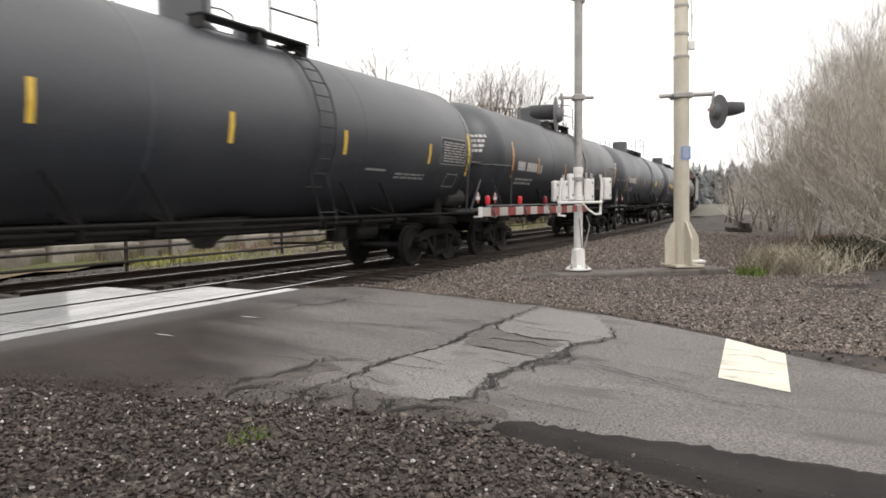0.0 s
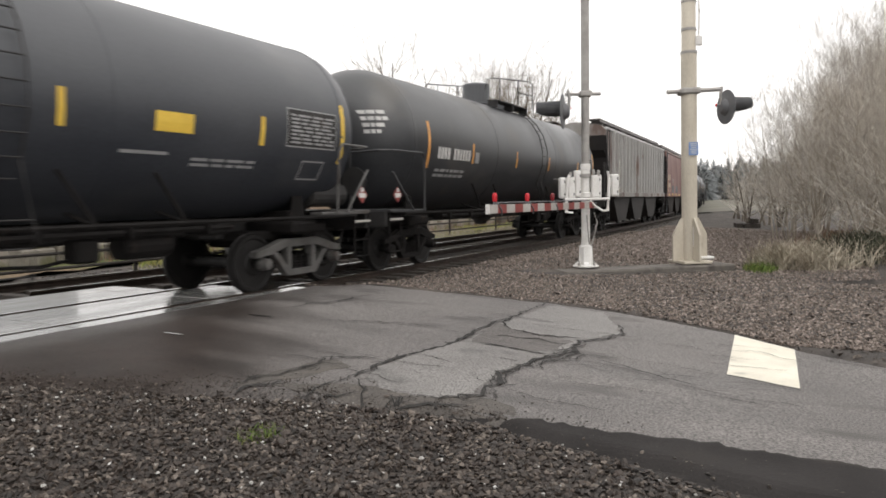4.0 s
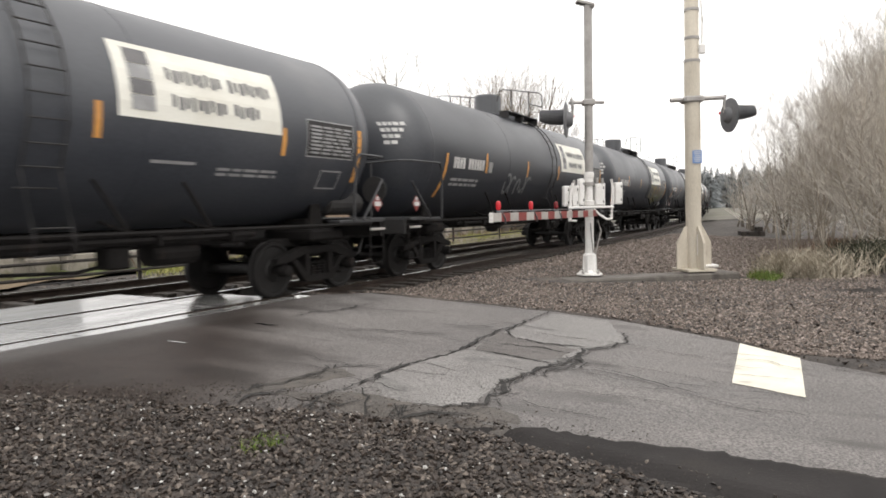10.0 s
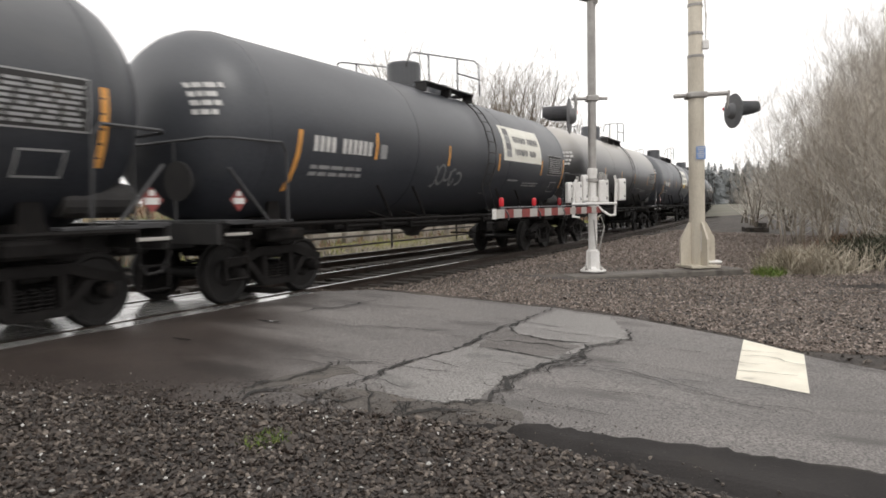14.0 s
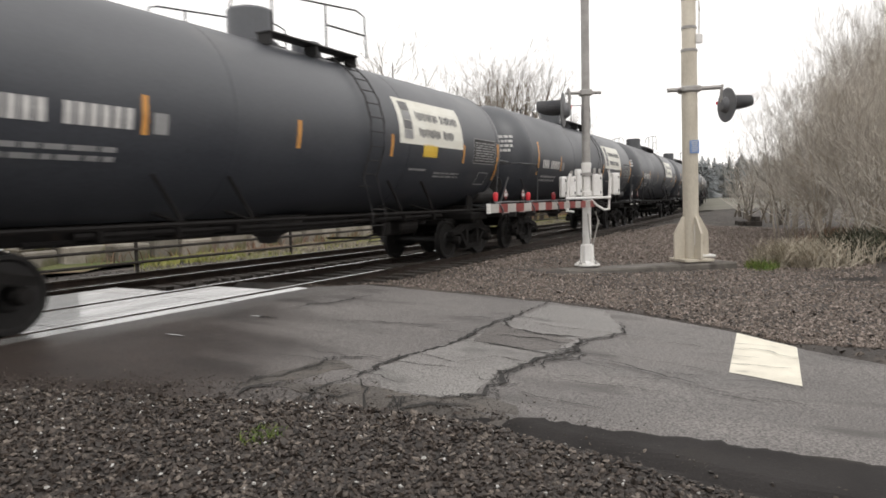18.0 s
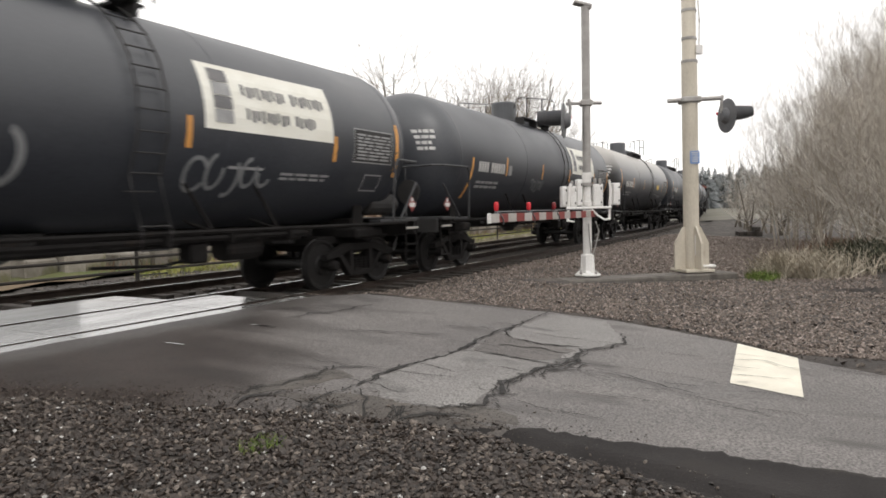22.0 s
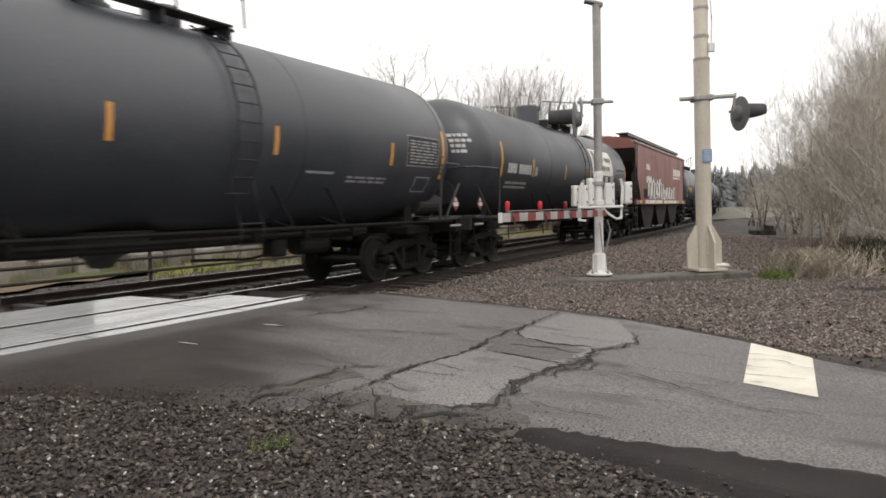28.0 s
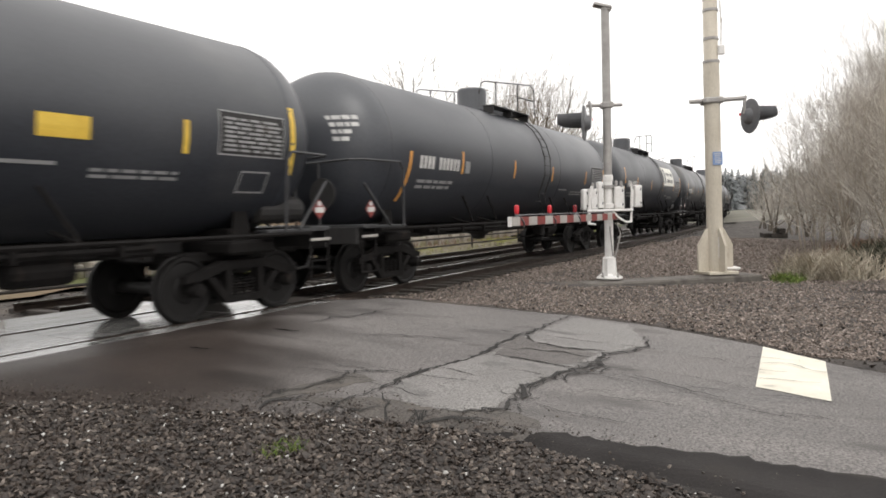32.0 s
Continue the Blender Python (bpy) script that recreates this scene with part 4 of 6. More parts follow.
part("grout_pad", bm, M_WHITEPAINT, mast, "white mortar pad")
bm = tube(B(), [(-0.46, 0, 3.60), (0.68, 0, 3.63)], 0.045, 10)
box(bm, (0, 0, 3.60), (0.40, 0.38, 0.13), None, 0.03)
mast_part("crossarm", side(bm, RT), M_GALV, mast, LEAN2, "grey crossarm with clamp")
flasher(mast, (0.72 * math.cos(radians(RT)), 0.72 * math.sin(radians(RT)), 3.27), -52, True)
bm = B()
box(bm, (0.03, -0.175, 2.40), (0.20, 0.012, 0.27), None, 0.003)
plate = mast_part("notice_plate", side(bm, RT), M_BLUE, mast, LEAN2, "blue and white notice")
bm = B()
for k in range(6):
    box(bm, (0.03, -0.184, 2.50 - 0.038 * k), (0.15 - 0.02 * (k % 3), 0.004, 0.016))
mast_part("notice_lines", side(bm, RT), M_WHITE, plate, LEAN2)
bm = B()
tube(bm, [(0.14, -0.10, 7.2), (0.19, -0.12, 6.3), (0.15, -0.12, 5.7), (0.18, -0.12, 5.2), (0.17, -0.1, 4.6)], 0.018, 6)
box(bm, (0.17, -0.12, 4.62), (0.14, 0.06, 0.20), (0, 0, 0), 0.02)
mast_part("cable_and_box", side(bm, RT), M_WHITEPAINT, mast, LEAN2, "white cable with small box")
bm = B()
tube(bm, [(0.02, -0.18, 0.35), (0.02, -0.18, 0.78)], 0.014, 6)
mast_part("earth_rod", side(bm, RT), M_WHITEPAINT, mast, LEAN2)

# low concrete strip under both masts
bm = B()
box(bm, (0, 0, -0.12), (4.0, 0.62, 0.26), None, 0.03)
pad = tagged(part("concrete_footing", bm, M_CONC), "low weathered concrete footing strip in the gravel", "concrete footing")
pad.matrix_world = pose(14.5, 3.2, -0.07, 0, 0, -43)


# ---- the train ----
TANK_R, TANK_Z = 1.52, 2.62
HALF = 8.1


def skin_angle(z):
    return math.asin(max(-1.0, min(1.0, (z - TANK_Z) / TANK_R)))


def skin(bm, x0, x1, z0, z1, near=True, lift=0.006, nx=1, skew=0.0):
    """A thin sheet on the tank's side between two heights."""
    a0, a1 = skin_angle(z0), skin_angle(z1)
    n = max(2, int(abs(a1 - a0) / 0.12))
    s = -1 if near else 1
    rows = []
    for j in range(n + 1):
        a = a0 + (a1 - a0) * j / n
        r = TANK_R + lift
        rows.append([bm.verts.new((x0 + (x1 - x0) * i / nx + skew * j / n, s * r * math.cos(a), TANK_Z + r * math.sin(a))) for i in range(nx + 1)])
    for a, b in zip(rows, rows[1:]):
        for i in range(nx):
            q = (a[i], a[i + 1], b[i + 1], b[i])
            bm.faces.new(q if near else tuple(reversed(q)))
    return bm


def bars(x0, x1, z0, z1, count, seed, lift=0.007, gap=0.22):
    """Lettering too small or private to read, as plain upright bars."""
    rnd = random.Random(seed)
    bm = B()
    w = (x1 - x0) / count
    for k in range(count):
        if rnd.random() < 0.08:
            continue
        xa = x0 + w * k
        skin(bm, xa, xa + w * (1 - gap), z0, z1, lift=lift)
    return bm


def rows_of_text(x0, x1, z0, z1, rows, seed, lift=0.007):
    rnd = random.Random(seed)
    bm = B()
    h = (z1 - z0) / rows
    for r in range(rows):
        x = x0
        while x < x1 - 0.05:
            w = rnd.uniform(0.12, 0.34)
            skin(bm, x, min(x + w, x1), z0 + h * r, z0 + h * (r + 0.55), lift=lift)
            x += w + 0.05
    return bm


def build_bogie(parent, x):
    """A freight bogie: side frames, bolster, springs and two wheelsets."""
    bogie = None
    for s in (-1, 1):
        y = s * 0.98
        bm = B()
        for out in ([(-1.08, 0.56), (-0.72, 0.60), (-0.40, 0.70), (0.40, 0.70), (0.72, 0.60), (1.08, 0.56), (1.08, 0.66), (0.80, 0.72), (0.44, 0.83), (-0.44, 0.83), (-0.80, 0.72), (-1.08, 0.66)],
                    [(-0.70, 0.60), (-0.36, 0.22), (0.36, 0.22), (0.70, 0.60), (0.58, 0.62), (0.30, 0.32), (-0.30, 0.32), (-0.58, 0.62)],
                    [(-0.36, 0.28), (-0.26, 0.28), (-0.26, 0.74), (-0.36, 0.74)], [(0.26, 0.28), (0.36, 0.28), (0.36, 0.74), (0.26, 0.74)]):
            prism(bm, [(x + a, b) for a, b in out], y - 0.07, y + 0.07)
        for sx in (-1, 1):
            lathe(bm, [(0.02, y + s * 0.16), (0.085, y + s * 0.15), (0.10, y + s * 0.06), (0.11, y - s * 0.02)], 12, "y", (x + sx * 0.89, 0, 0.457))
        ob = part("side_frame", bm, M_TRUCK, parent, "cast steel bogie side frame")
        ob.location.z = RAIL_TOP
        bm = B()
        for sx in (-0.16, 0, 0.16):
            pts = [(x + sx + 0.055 * math.cos(k * 1.05), y + 0.055 * math.sin(k * 1.05), 0.30 + 0.008 * k) for k in range(34)]
            tube(bm, pts, 0.014, 4)
        part("spring_nest", bm, M_TRUCK, ob, "coil springs")
        if s == -1:
            bogie = ob
    part("bolster", box(B(), (x, 0, 0.66), (0.36, 2.0, 0.22), None, 0.03), M_TRUCK, parent)
    for dx in (-0.52, 0.52):
        part("brake_beam", box(B(), (x + dx, 0, 0.40), (0.08, 1.9, 0.12), None, 0.01), M_TRUCK, parent)
    part("body_bolster", box(B(), (x, 0, 0.93), (0.9, 2.5, 0.20), None, 0.04), M_TRUCK, parent, "sooty cross bolster over the bogie")
    part("centre_casting", box(B(), (x, 0, 0.80), (1.9, 1.5, 0.16), None, 0.03), M_TRUCK, parent)
    for sx in (-0.89, 0.89):
        bm = lathe(B(), [(0.085, -0.95), (0.085, 0.95)], 12, "y")
        for s in (-1, 1):
            y = s * (GAUGE - 0.01)
            lathe(bm, [(0.10, y + s * 0.08), (0.17, y + s * 0.075), (0.20, y + s * 0.045), (0.38, y + s * 0.04), (0.41, y + s * 0.066), (0.455, y + s * 0.066), (0.46, y - s * 0.03), (0.485, y - s * 0.038), (0.482, y - s * 0.062), (0.40, y - s * 0.066), (0.37, y - s * 0.03), (0.14, y - s * 0.05), (0.10, y - s * 0.09)], 28, "y")
        w = part("wheelset", bm, M_WHEEL, parent, "worn steel wheels on an axle", True)
        w.location = (x + sx, 0, 0.46 + RAIL_TOP)
    return bogie


def coupler(parent, s):
    bm = B()
    box(bm, (s * (HALF - 0.45), 0, 0.86), (0.9, 0.16, 0.16), None, 0.02)
    box(bm, (s * (HALF - 0.10), 0.03, 0.87), (0.26, 0.26, 0.30), None, 0.04)
    part("coupler", bm, M_TRUCK, parent, "knuckle coupler")
    bm = tube(B(), [(s * (HALF - 0.5), -0.22, 0.75), (s * (HALF - 0.3), -0.24, 0.45), (s * (HALF - 0.08), -0.2, 0.42), (s * HALF, -0.12, 0.6)], 0.03, 6)
    part("brake_hose", bm, M_IRON, parent)


def build_tank_car():
    car = tagged(thing("tank_car", 0, 60, 0), "black railway tank car with amber reflector stripes on four-axle bogies", "tank car", "train")
    half = [(0.05, 7.80), (0.42, 7.775), (0.78, 7.70), (1.05, 7.58), (1.26, 7.42), (1.40, 7.23), (1.485, 7.03), (TANK_R, 6.82), (TANK_R, 3.0)]
    prof = [(r, -h) for r, h in half] + [(r, h) for r, h in reversed(half)]
    bm = lathe(B(), prof, 56, "x", (0, 0, TANK_Z))
    part("tank_shell", bm, M_BLACK, car, "", True)
    for x in (-6.78, -2.4, 2.4, 6.78):
        bm = lathe(B(), [(TANK_R - 0.01, x - 0.03), (TANK_R + 0.004, x - 0.025), (TANK_R + 0.004, x + 0.025), (TANK_R - 0.01, x + 0.03)], 56, "x", (0, 0, TANK_Z))
        part("weld_band", bm, M_BLACK, car, "", True)
    # top fittings
    bm = lathe(B(), [(0.02, 4.72), (0.36, 4.72), (0.40, 4.68), (0.40, 4.16), (0.48, 4.14), (0.48, 4.04)], 24, at=(-0.45, 0, 0))
    dome = part("protective_housing", bm, M_BLACK, car, "black cylindrical valve housing")
    bm = B()
    lathe(bm, [(0.02, 4.34), (0.26, 4.34), (0.28, 4.30), (0.28, 4.05)], 18, at=(0.75, -0.25, 0))
    box(bm, (0.75, -0.25, 4.37), (0.5, 0.06, 0.05), None, 0.01)
    part("manway", bm, M_BLACK, car, "bolted manway cover")
    bm = lathe(B(), [(0.02, 4.30), (0.10, 4.29), (0.10, 4.05)], 12, at=(1.7, 0.2, 0))
    part("relief_valve", bm, M_IRON, car)
    bm = B()
    for s in (-1, 1):
        box(bm, (0.3, s * 0.72, 4.16), (2.5, 0.32, 0.03), None, 0.006)
        for x in (-0.9, 0.3, 1.5):
            box(bm, (x, s * 0.72, 4.05), (0.05, 0.28, 0.2), None, 0.008)
    box(bm, (1.55, 0, 4.16), (0.40, 1.4, 0.04), None, 0.008)
    part("platform", bm, M_IRON, car, "steel grating walkway")
    for s in (-1, 1):
        bm = B()
        tube(bm, [(-1.85, s * 0.90, 4.32), (-1.78, s * 0.95, 4.60), (-1.6, s * 0.97, 4.66), (1.35, s * 0.99, 4.98), (1.62, s * 0.99, 4.92), (1.66, s * 0.99, 4.14)], 0.017, 6)
        tube(bm, [(-1.0, s * 0.98, 4.14), (-1.0, s * 0.98, 4.72)], 0.018, 6)
        tube(bm, [(0.4, s * 0.99, 4.14), (0.4, s * 0.99, 4.88)], 0.018, 6)
        tube(bm, [(0.4, s * 0.99, 4.52), (1.65, s * 0.99, 4.56)], 0.018, 6)
        part("safety_railing", bm, M_IRON, car, "bent pipe railing")
    # side ladder over the shell
    for s in (-1,):
        bm = B()
        for x in (0.88, 1.32):
            pts = [(x, s * 1.47, 0.55), (x, s * 1.58, 1.1)] + [(x, s * 1.60 * math.cos(a), TANK_Z + 1.60 * math.sin(a)) for a in [radians(d) for d in (-30, -10, 8, 24, 40, 54, 64)]]
            tube(bm, pts, 0.015, 6)
        for k in range(13):
            if k < 3:
                y, z = s * (1.47 + 0.04 * k), 0.6 + 0.3 * k
            else:
                a = radians(-38 + 9.6 * (k - 3))
                y, z = s * 1.60 * math.cos(a), TANK_Z + 1.60 * math.sin(a)
            tube(bm, [(0.88, y, z), (1.32, y, z)], 0.011, 6)
        part("ladder", bm, M_IRON, car, "black steel side ladder")
    # long side rail with brackets
    for s in (-1, 1):
        bm = B()
        tube(bm, [(-7.2, s * 1.47, 1.10), (0, s * 1.47, 1.10), (7.2, s * 1.47, 1.10)], 0.032, 6)
        r = part("side_rail", bm, M_TRUCK, car, "thin steel side rail")
        for x in (-3.4, -2.1, 2.1, 3.4) if s < 0 else ():
            bm = tube(B(), [(x, s * 0.9, 1.25), (x, s * 1.47, 1.10), (x - 0.25, s * 1.43, 1.5), (x - 0.4, s * 1.39, 1.75)], 0.026, 5)
            part("rail_bracket", bm, M_TRUCK, r)
    # saddles, stub sills, end platforms
    for e in (-1, 1):
        bm = B()
        for y in (-0.98, 0.95):
            prism(bm, [(e * 6.2 - 0.20, 0.95), (e * 6.2 + 0.20, 0.95), (e * 6.2 + 0.12, 1.50), (e * 6.2 - 0.12, 1.50)], y, y + 0.03)
        box(bm, (e * 6.2, 0, 1.06), (0.42, 1.9, 0.30), None, 0.02)
        part("saddle", bm, M_TRUCK, car, "black bolster saddle")
        bm = B()
        box(bm, (e * 6.4, 0, 0.93), (2.6, 0.42, 0.34), None, 0.02)
        box(bm, (e * 7.72, 0, 1.00), (0.10, 2.7, 0.30), None, 0.01)
        part("stub_sill", bm, M_IRON, car)
        bm = B()
        box(bm, (e * 7.45, 0, 1.17), (0.5, 2.9, 0.05), None, 0.01)
        for y in (-1.32, 1.32):
            box(bm, (e * 6.95, y, 1.15), (1.35, 0.26, 0.05), None, 0.01)
        part("end_platform", bm, M_PIPE, car, "pale edged steel step")
        bm = B()
        tube(bm, [(e * x, y, z) for x, y, z in ((6.54, -1.56, 1.14), (6.58, -1.6, 2.2), (6.68, -1.6, 2.33), (7.6, -1.46, 2.34), (7.78, -1.25, 2.34), (7.84, 0, 2.30), (7.78, 1.25, 2.34), (7.6, 1.46, 2.34), (6.68, 1.6, 2.33), (6.58, 1.6, 2.2), (6.54, 1.56, 1.14))], 0.024, 6)
        for y in (-0.6, 0.6):
            tube(bm, [(e * 7.82, y, 1.17), (e * 7.82, y, 2.32)], 0.02, 6)
        part("end_handrail", bm, M_PIPE, car, "bent pipe handrail round the end platform")
        for s in (-1, 1):
            part("handrail_brace", tube(B(), [(e * 7.62, s * 1.45, 1.92), (e * 6.9, s * 1.5, 1.17)], 0.024, 6), M_PIPE, car)
            bm = B()
            for z in (0.35, 0.65, 0.95):
                tube(bm, [(e * 7.68, s * 1.4, z), (e * 7.25, s * 1.4, z)], 0.016, 5)
            for x in (7.68, 7.25):
                tube(bm, [(e * x, s * 1.4, 0.35), (e * x, s * 1.4, 1.15)], 0.018, 5)
            sl = part("step_ladder", bm, M_TRUCK, car)
            bm = B()
            box(bm, (e * 7.46, s * 1.435, 0.99), (0.48, 0.02, 0.045), None, 0.005)
            part("step_edge", bm, M_STRIPEWHITE, sl, "white painted step edge")
        build_bogie(car, e * 6.2)
        coupler(car, e)
    bm = B()
    lathe(bm, [(0.02, 0.62), (0.16, 0.64), (0.22, 0.75), (0.55, 0.92), (0.72, 1.14)], 20, at=(-0.2, 0, 0))
    box(bm, (-0.2, 0, 0.95), (1.5, 0.5, 0.22), None, 0.08)
    part("bottom_outlet", bm, M_IRON, car, "black bottom outlet with skid")
    bm = lathe(B(), [(0.02, -0.5), (0.2, -0.48), (0.22, -0.40), (0.22, 0.40), (0.2, 0.48), (0.02, 0.5)], 16, "x", (7.05, -0.85, 1.48))
    part("brake_cylinder", bm, M_IRON, car, "black air reservoir")
    bm = lathe(B(), [(0.25, -0.02), (0.28, -0.02), (0.28, 0.02), (0.25, 0.02)], 20, "x", (-7.85, -0.7, 1.75))
    for a in range(4):
        tube(bm, [(-7.85, -0.7, 1.75), (-7.85, -0.7 + 0.26 * math.cos(a * 1.571), 1.75 + 0.26 * math.sin(a * 1.571))], 0.014, 5)
    part("brake_wheel", bm, M_IRON, car)
    for x0, x1, y, z in ((-5.0, 5.0, -0.55, 0.90), (-4.6, 4.7, -0.95, 0.99), (-4.9, 4.9, 0.45, 0.94)):
        part("brake_pipe", tube(B(), [(x0, y, z), (0, y, z - 0.02), (x1, y, z)], 0.045, 6), M_TRUCK, car)
    bm = B()
    box(bm, (0, 0, 1.0), (10.2, 0.5, 0.26), None, 0.03)
    for x in (-4.3, -3.1, -2.0, 1.7, 2.9, 4.2):
        box(bm, (x, -0.75, 0.98), (0.07, 0.62, 0.16), None, 0.01)
    part("belly_beam", bm, M_TRUCK, car, "sooty beam and hangers under the tank")
    bm = lathe(B(), [(0.02, -0.42), (0.17, -0.40), (0.19, -0.32), (0.19, 0.32), (0.17, 0.40), (0.02, 0.42)], 14, "x", (3.3, -0.72, 0.80))
    part("air_reservoir", bm, M_TRUCK, car, "sooty brake air reservoir")
    bm = B()
    box(bm, (2.35, -0.8, 0.78), (0.34, 0.28, 0.30), None, 0.03)
    tube(bm, [(2.3, -0.8, 0.7), (1.9, -0.7, 0.62), (0.9, -0.5, 0.66)], 0.025, 6)
    part("brake_valve", bm, M_TRUCK, car)
    return car


def placard(car, x, z, y=-1.46):
    bm = B()
    box(bm, (x, y, z), (0.23, 0.012, 0.23), (0, 45, 0), 0.003)
    p = part("hazard_placard", bm, M_RED, car, "red and white diamond placard")
    bm = B()
    box(bm, (x, y - 0.009, z - 0.01), (0.21, 0.004, 0.085))
    box(bm, (x, y - 0.009, z + 0.09), (0.08, 0.004, 0.07))
    part("placard_mark", bm, M_WHITE, p)


def dress_tank(car, look_of):
    """Reflector stripes, lettering and posters of one tank car."""
    o = dict(stripe=M_ORANGE, ink=M_WHITE, mark=True, poster=None, shell=None, graffiti=None, yellow=False, seed=1, tall=True)
    o.update(look_of)
    seed = o["seed"]
    rnd = random.Random(seed)
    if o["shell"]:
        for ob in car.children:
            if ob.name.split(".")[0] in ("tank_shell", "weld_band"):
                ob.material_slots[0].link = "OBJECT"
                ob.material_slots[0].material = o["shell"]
    for ob in car.children if o.get("pale_gear") else ():
        if ob.name.split(".")[0] in ("side_frame", "end_platform", "end_handrail", "handrail_brace"):
            ob.material_slots[0].link = "OBJECT"
            ob.material_slots[0].material = M_GEARPALE
    for x, z0, z1 in ((o.get("first", -6.2), 1.62 if o.get("low") else 2.05, 2.58 if o.get("low") else 3.03), (-3.95, 2.22, 2.70), (-1.05, 2.22, 2.66), (1.72, 2.22, 2.64), (4.85, 2.20, 2.62), (6.80, 1.85 if o.get("low") else 2.0, 2.75 if o.get("low") else 3.0)):
        if o.get("few") and x in (-1.05, 4.85):
            continue
        w = 0.10 if z1 - z0 > 0.6 else 0.085
        part("reflector_stripe", skin(B(), x - w / 2, x + w / 2, z0, z1, skew=0.08 if o.get("low") and x < -5 else 0.0), o["stripe"], car)
    if o["mark"]:
        for j in range(11):
            if j != 4:
                part("reporting_mark", skin(B(), -5.78 + 0.155 * j, -5.78 + 0.155 * j + 0.11, 2.27, 2.52, lift=0.007), o["ink"], car)
        part("small_lettering", rows_of_text(-5.78, -4.3, 1.88, 2.10, 2, seed + 3), M_GREYINK, car)
        bm = skin(B(), -3.82, -3.6, 2.24, 2.5, lift=0.005)
        part("data_box", bm, M_GREYINK, car)
    part("head_lettering", head_text(seed), o["ink"], car, "painted lettering rows on the head")
    bm = skin(B(), 5.40, 6.60, 2.24, 2.80, lift=0.004, nx=2)
    blk = part("data_panel", bm, M_IRON, car, "painted data panel")
    part("data_lettering", rows_of_text(5.47, 6.55, 2.28, 2.76, 8, seed + 5, lift=0.010), M_GREYINK, blk)
    bm = B()
    for x0, x1, z0, z1 in ((5.38, 6.62, 2.22, 2.24), (5.38, 6.62, 2.80, 2.82), (5.38, 5.40, 2.22, 2.82), (6.60, 6.62, 2.22, 2.82)):
        skin(bm, x0, x1, z0, z1, lift=0.009, nx=2)
    part("data_border", bm, M_GREYINK, blk)
    bm = B()
    for x0, x1, z0, z1 in ((5.85, 6.4, 1.72, 1.745), (5.85, 6.4, 2.0, 2.025), (5.85, 5.875, 1.72, 2.02), (6.375, 6.4, 1.72, 2.02)):
        skin(bm, x0, x1, z0, z1, lift=0.007)
    part("test_date_frame", bm, M_GREYINK, car, "painted outline box")
    part("side_lettering", rows_of_text(3.6, 4.8, 1.86, 2.0, 2, seed + 31), M_GREYINK, car)
    if o["poster"]:
        bm = skin(B(), 1.98, 4.78, 2.50, 3.42, lift=0.008, nx=6)
        po = part("poster", bm, M_POSTER, car, "white poster with grey lettering")
        for z0, words in ((2.66, ((2.76, 9), (3.82, 5))), (3.0, ((2.72, 9), (3.78, 8)))):
            for x, count in words:
                for c in range(count):
                    bm = skin(B(), x + 0.105 * c, x + 0.105 * c + (0.062, 0.078, 0.07)[(c * 7 + count) % 3], z0 + 0.03 * ((c + count) % 2), z0 + 0.17 + 0.02 * (c % 3 == 0), lift=0.013)
                    part("poster_letter", bm, M_POSTERINK, po)
        for j in range(4):
            bm = skin(B(), 2.16, 2.5, 2.60 + 0.19 * j, 2.62 + 0.19 * j + 0.16, lift=0.013)
            part("poster_emblem", bm, (M_GREYINK, M_POSTERINK)[j % 2], po)
    if o["yellow"]:
        part("yellow_label", skin(B(), 2.95, 3.55, 2.27, 2.52, lift=0.008, nx=2), M_YELLOW, car, "yellow notice label")
    if o["graffiti"]:
        for k, (x, z, s) in enumerate(o["graffiti"]):
            part("graffiti", squiggle(x, z, s, seed + k), o.get("paint", M_GRAFPALE), car, "spray painted tag")
    part("stencil", skin(B(), 2.5, 3.2, 1.98, 2.02), M_GREYINK, car)
    for x in (-7.46, 7.42):
        placard(car, x, 1.47)


def head_text(seed):
    """Rows of small lettering painted round the shoulder of the tank's head."""
    rnd = random.Random(seed + 50)
    bm = B()

    def spot(u, z):
        r = 0.84 + 0.44 * u
        h = -float(np.interp(r, (0.78, 1.05, 1.26, 1.40, 1.485), (7.70, 7.58, 7.42, 7.23, 7.03)))
        y = -math.sqrt(max(r * r - (z - TANK_Z) ** 2, 0.01))
        return bm.verts.new((h - 0.012, y - 0.008, z))
    for row in range(4):
        z = 3.08 - 0.13 * row
        u = 0.0
        while u < 0.95 - 0.12 * row:
            w = min(rnd.uniform(0.12, 0.3), 1.0 - u)
            n = 3
            lo = [spot(u + w * k / n, z) for k in range(n + 1)]
            hi = [spot(u + w * k / n, z + 0.075) for k in range(n + 1)]
            for k in range(n):
                bm.faces.new((lo[k], lo[k + 1], hi[k + 1], hi[k]))
            u += w + 0.05
    return bm


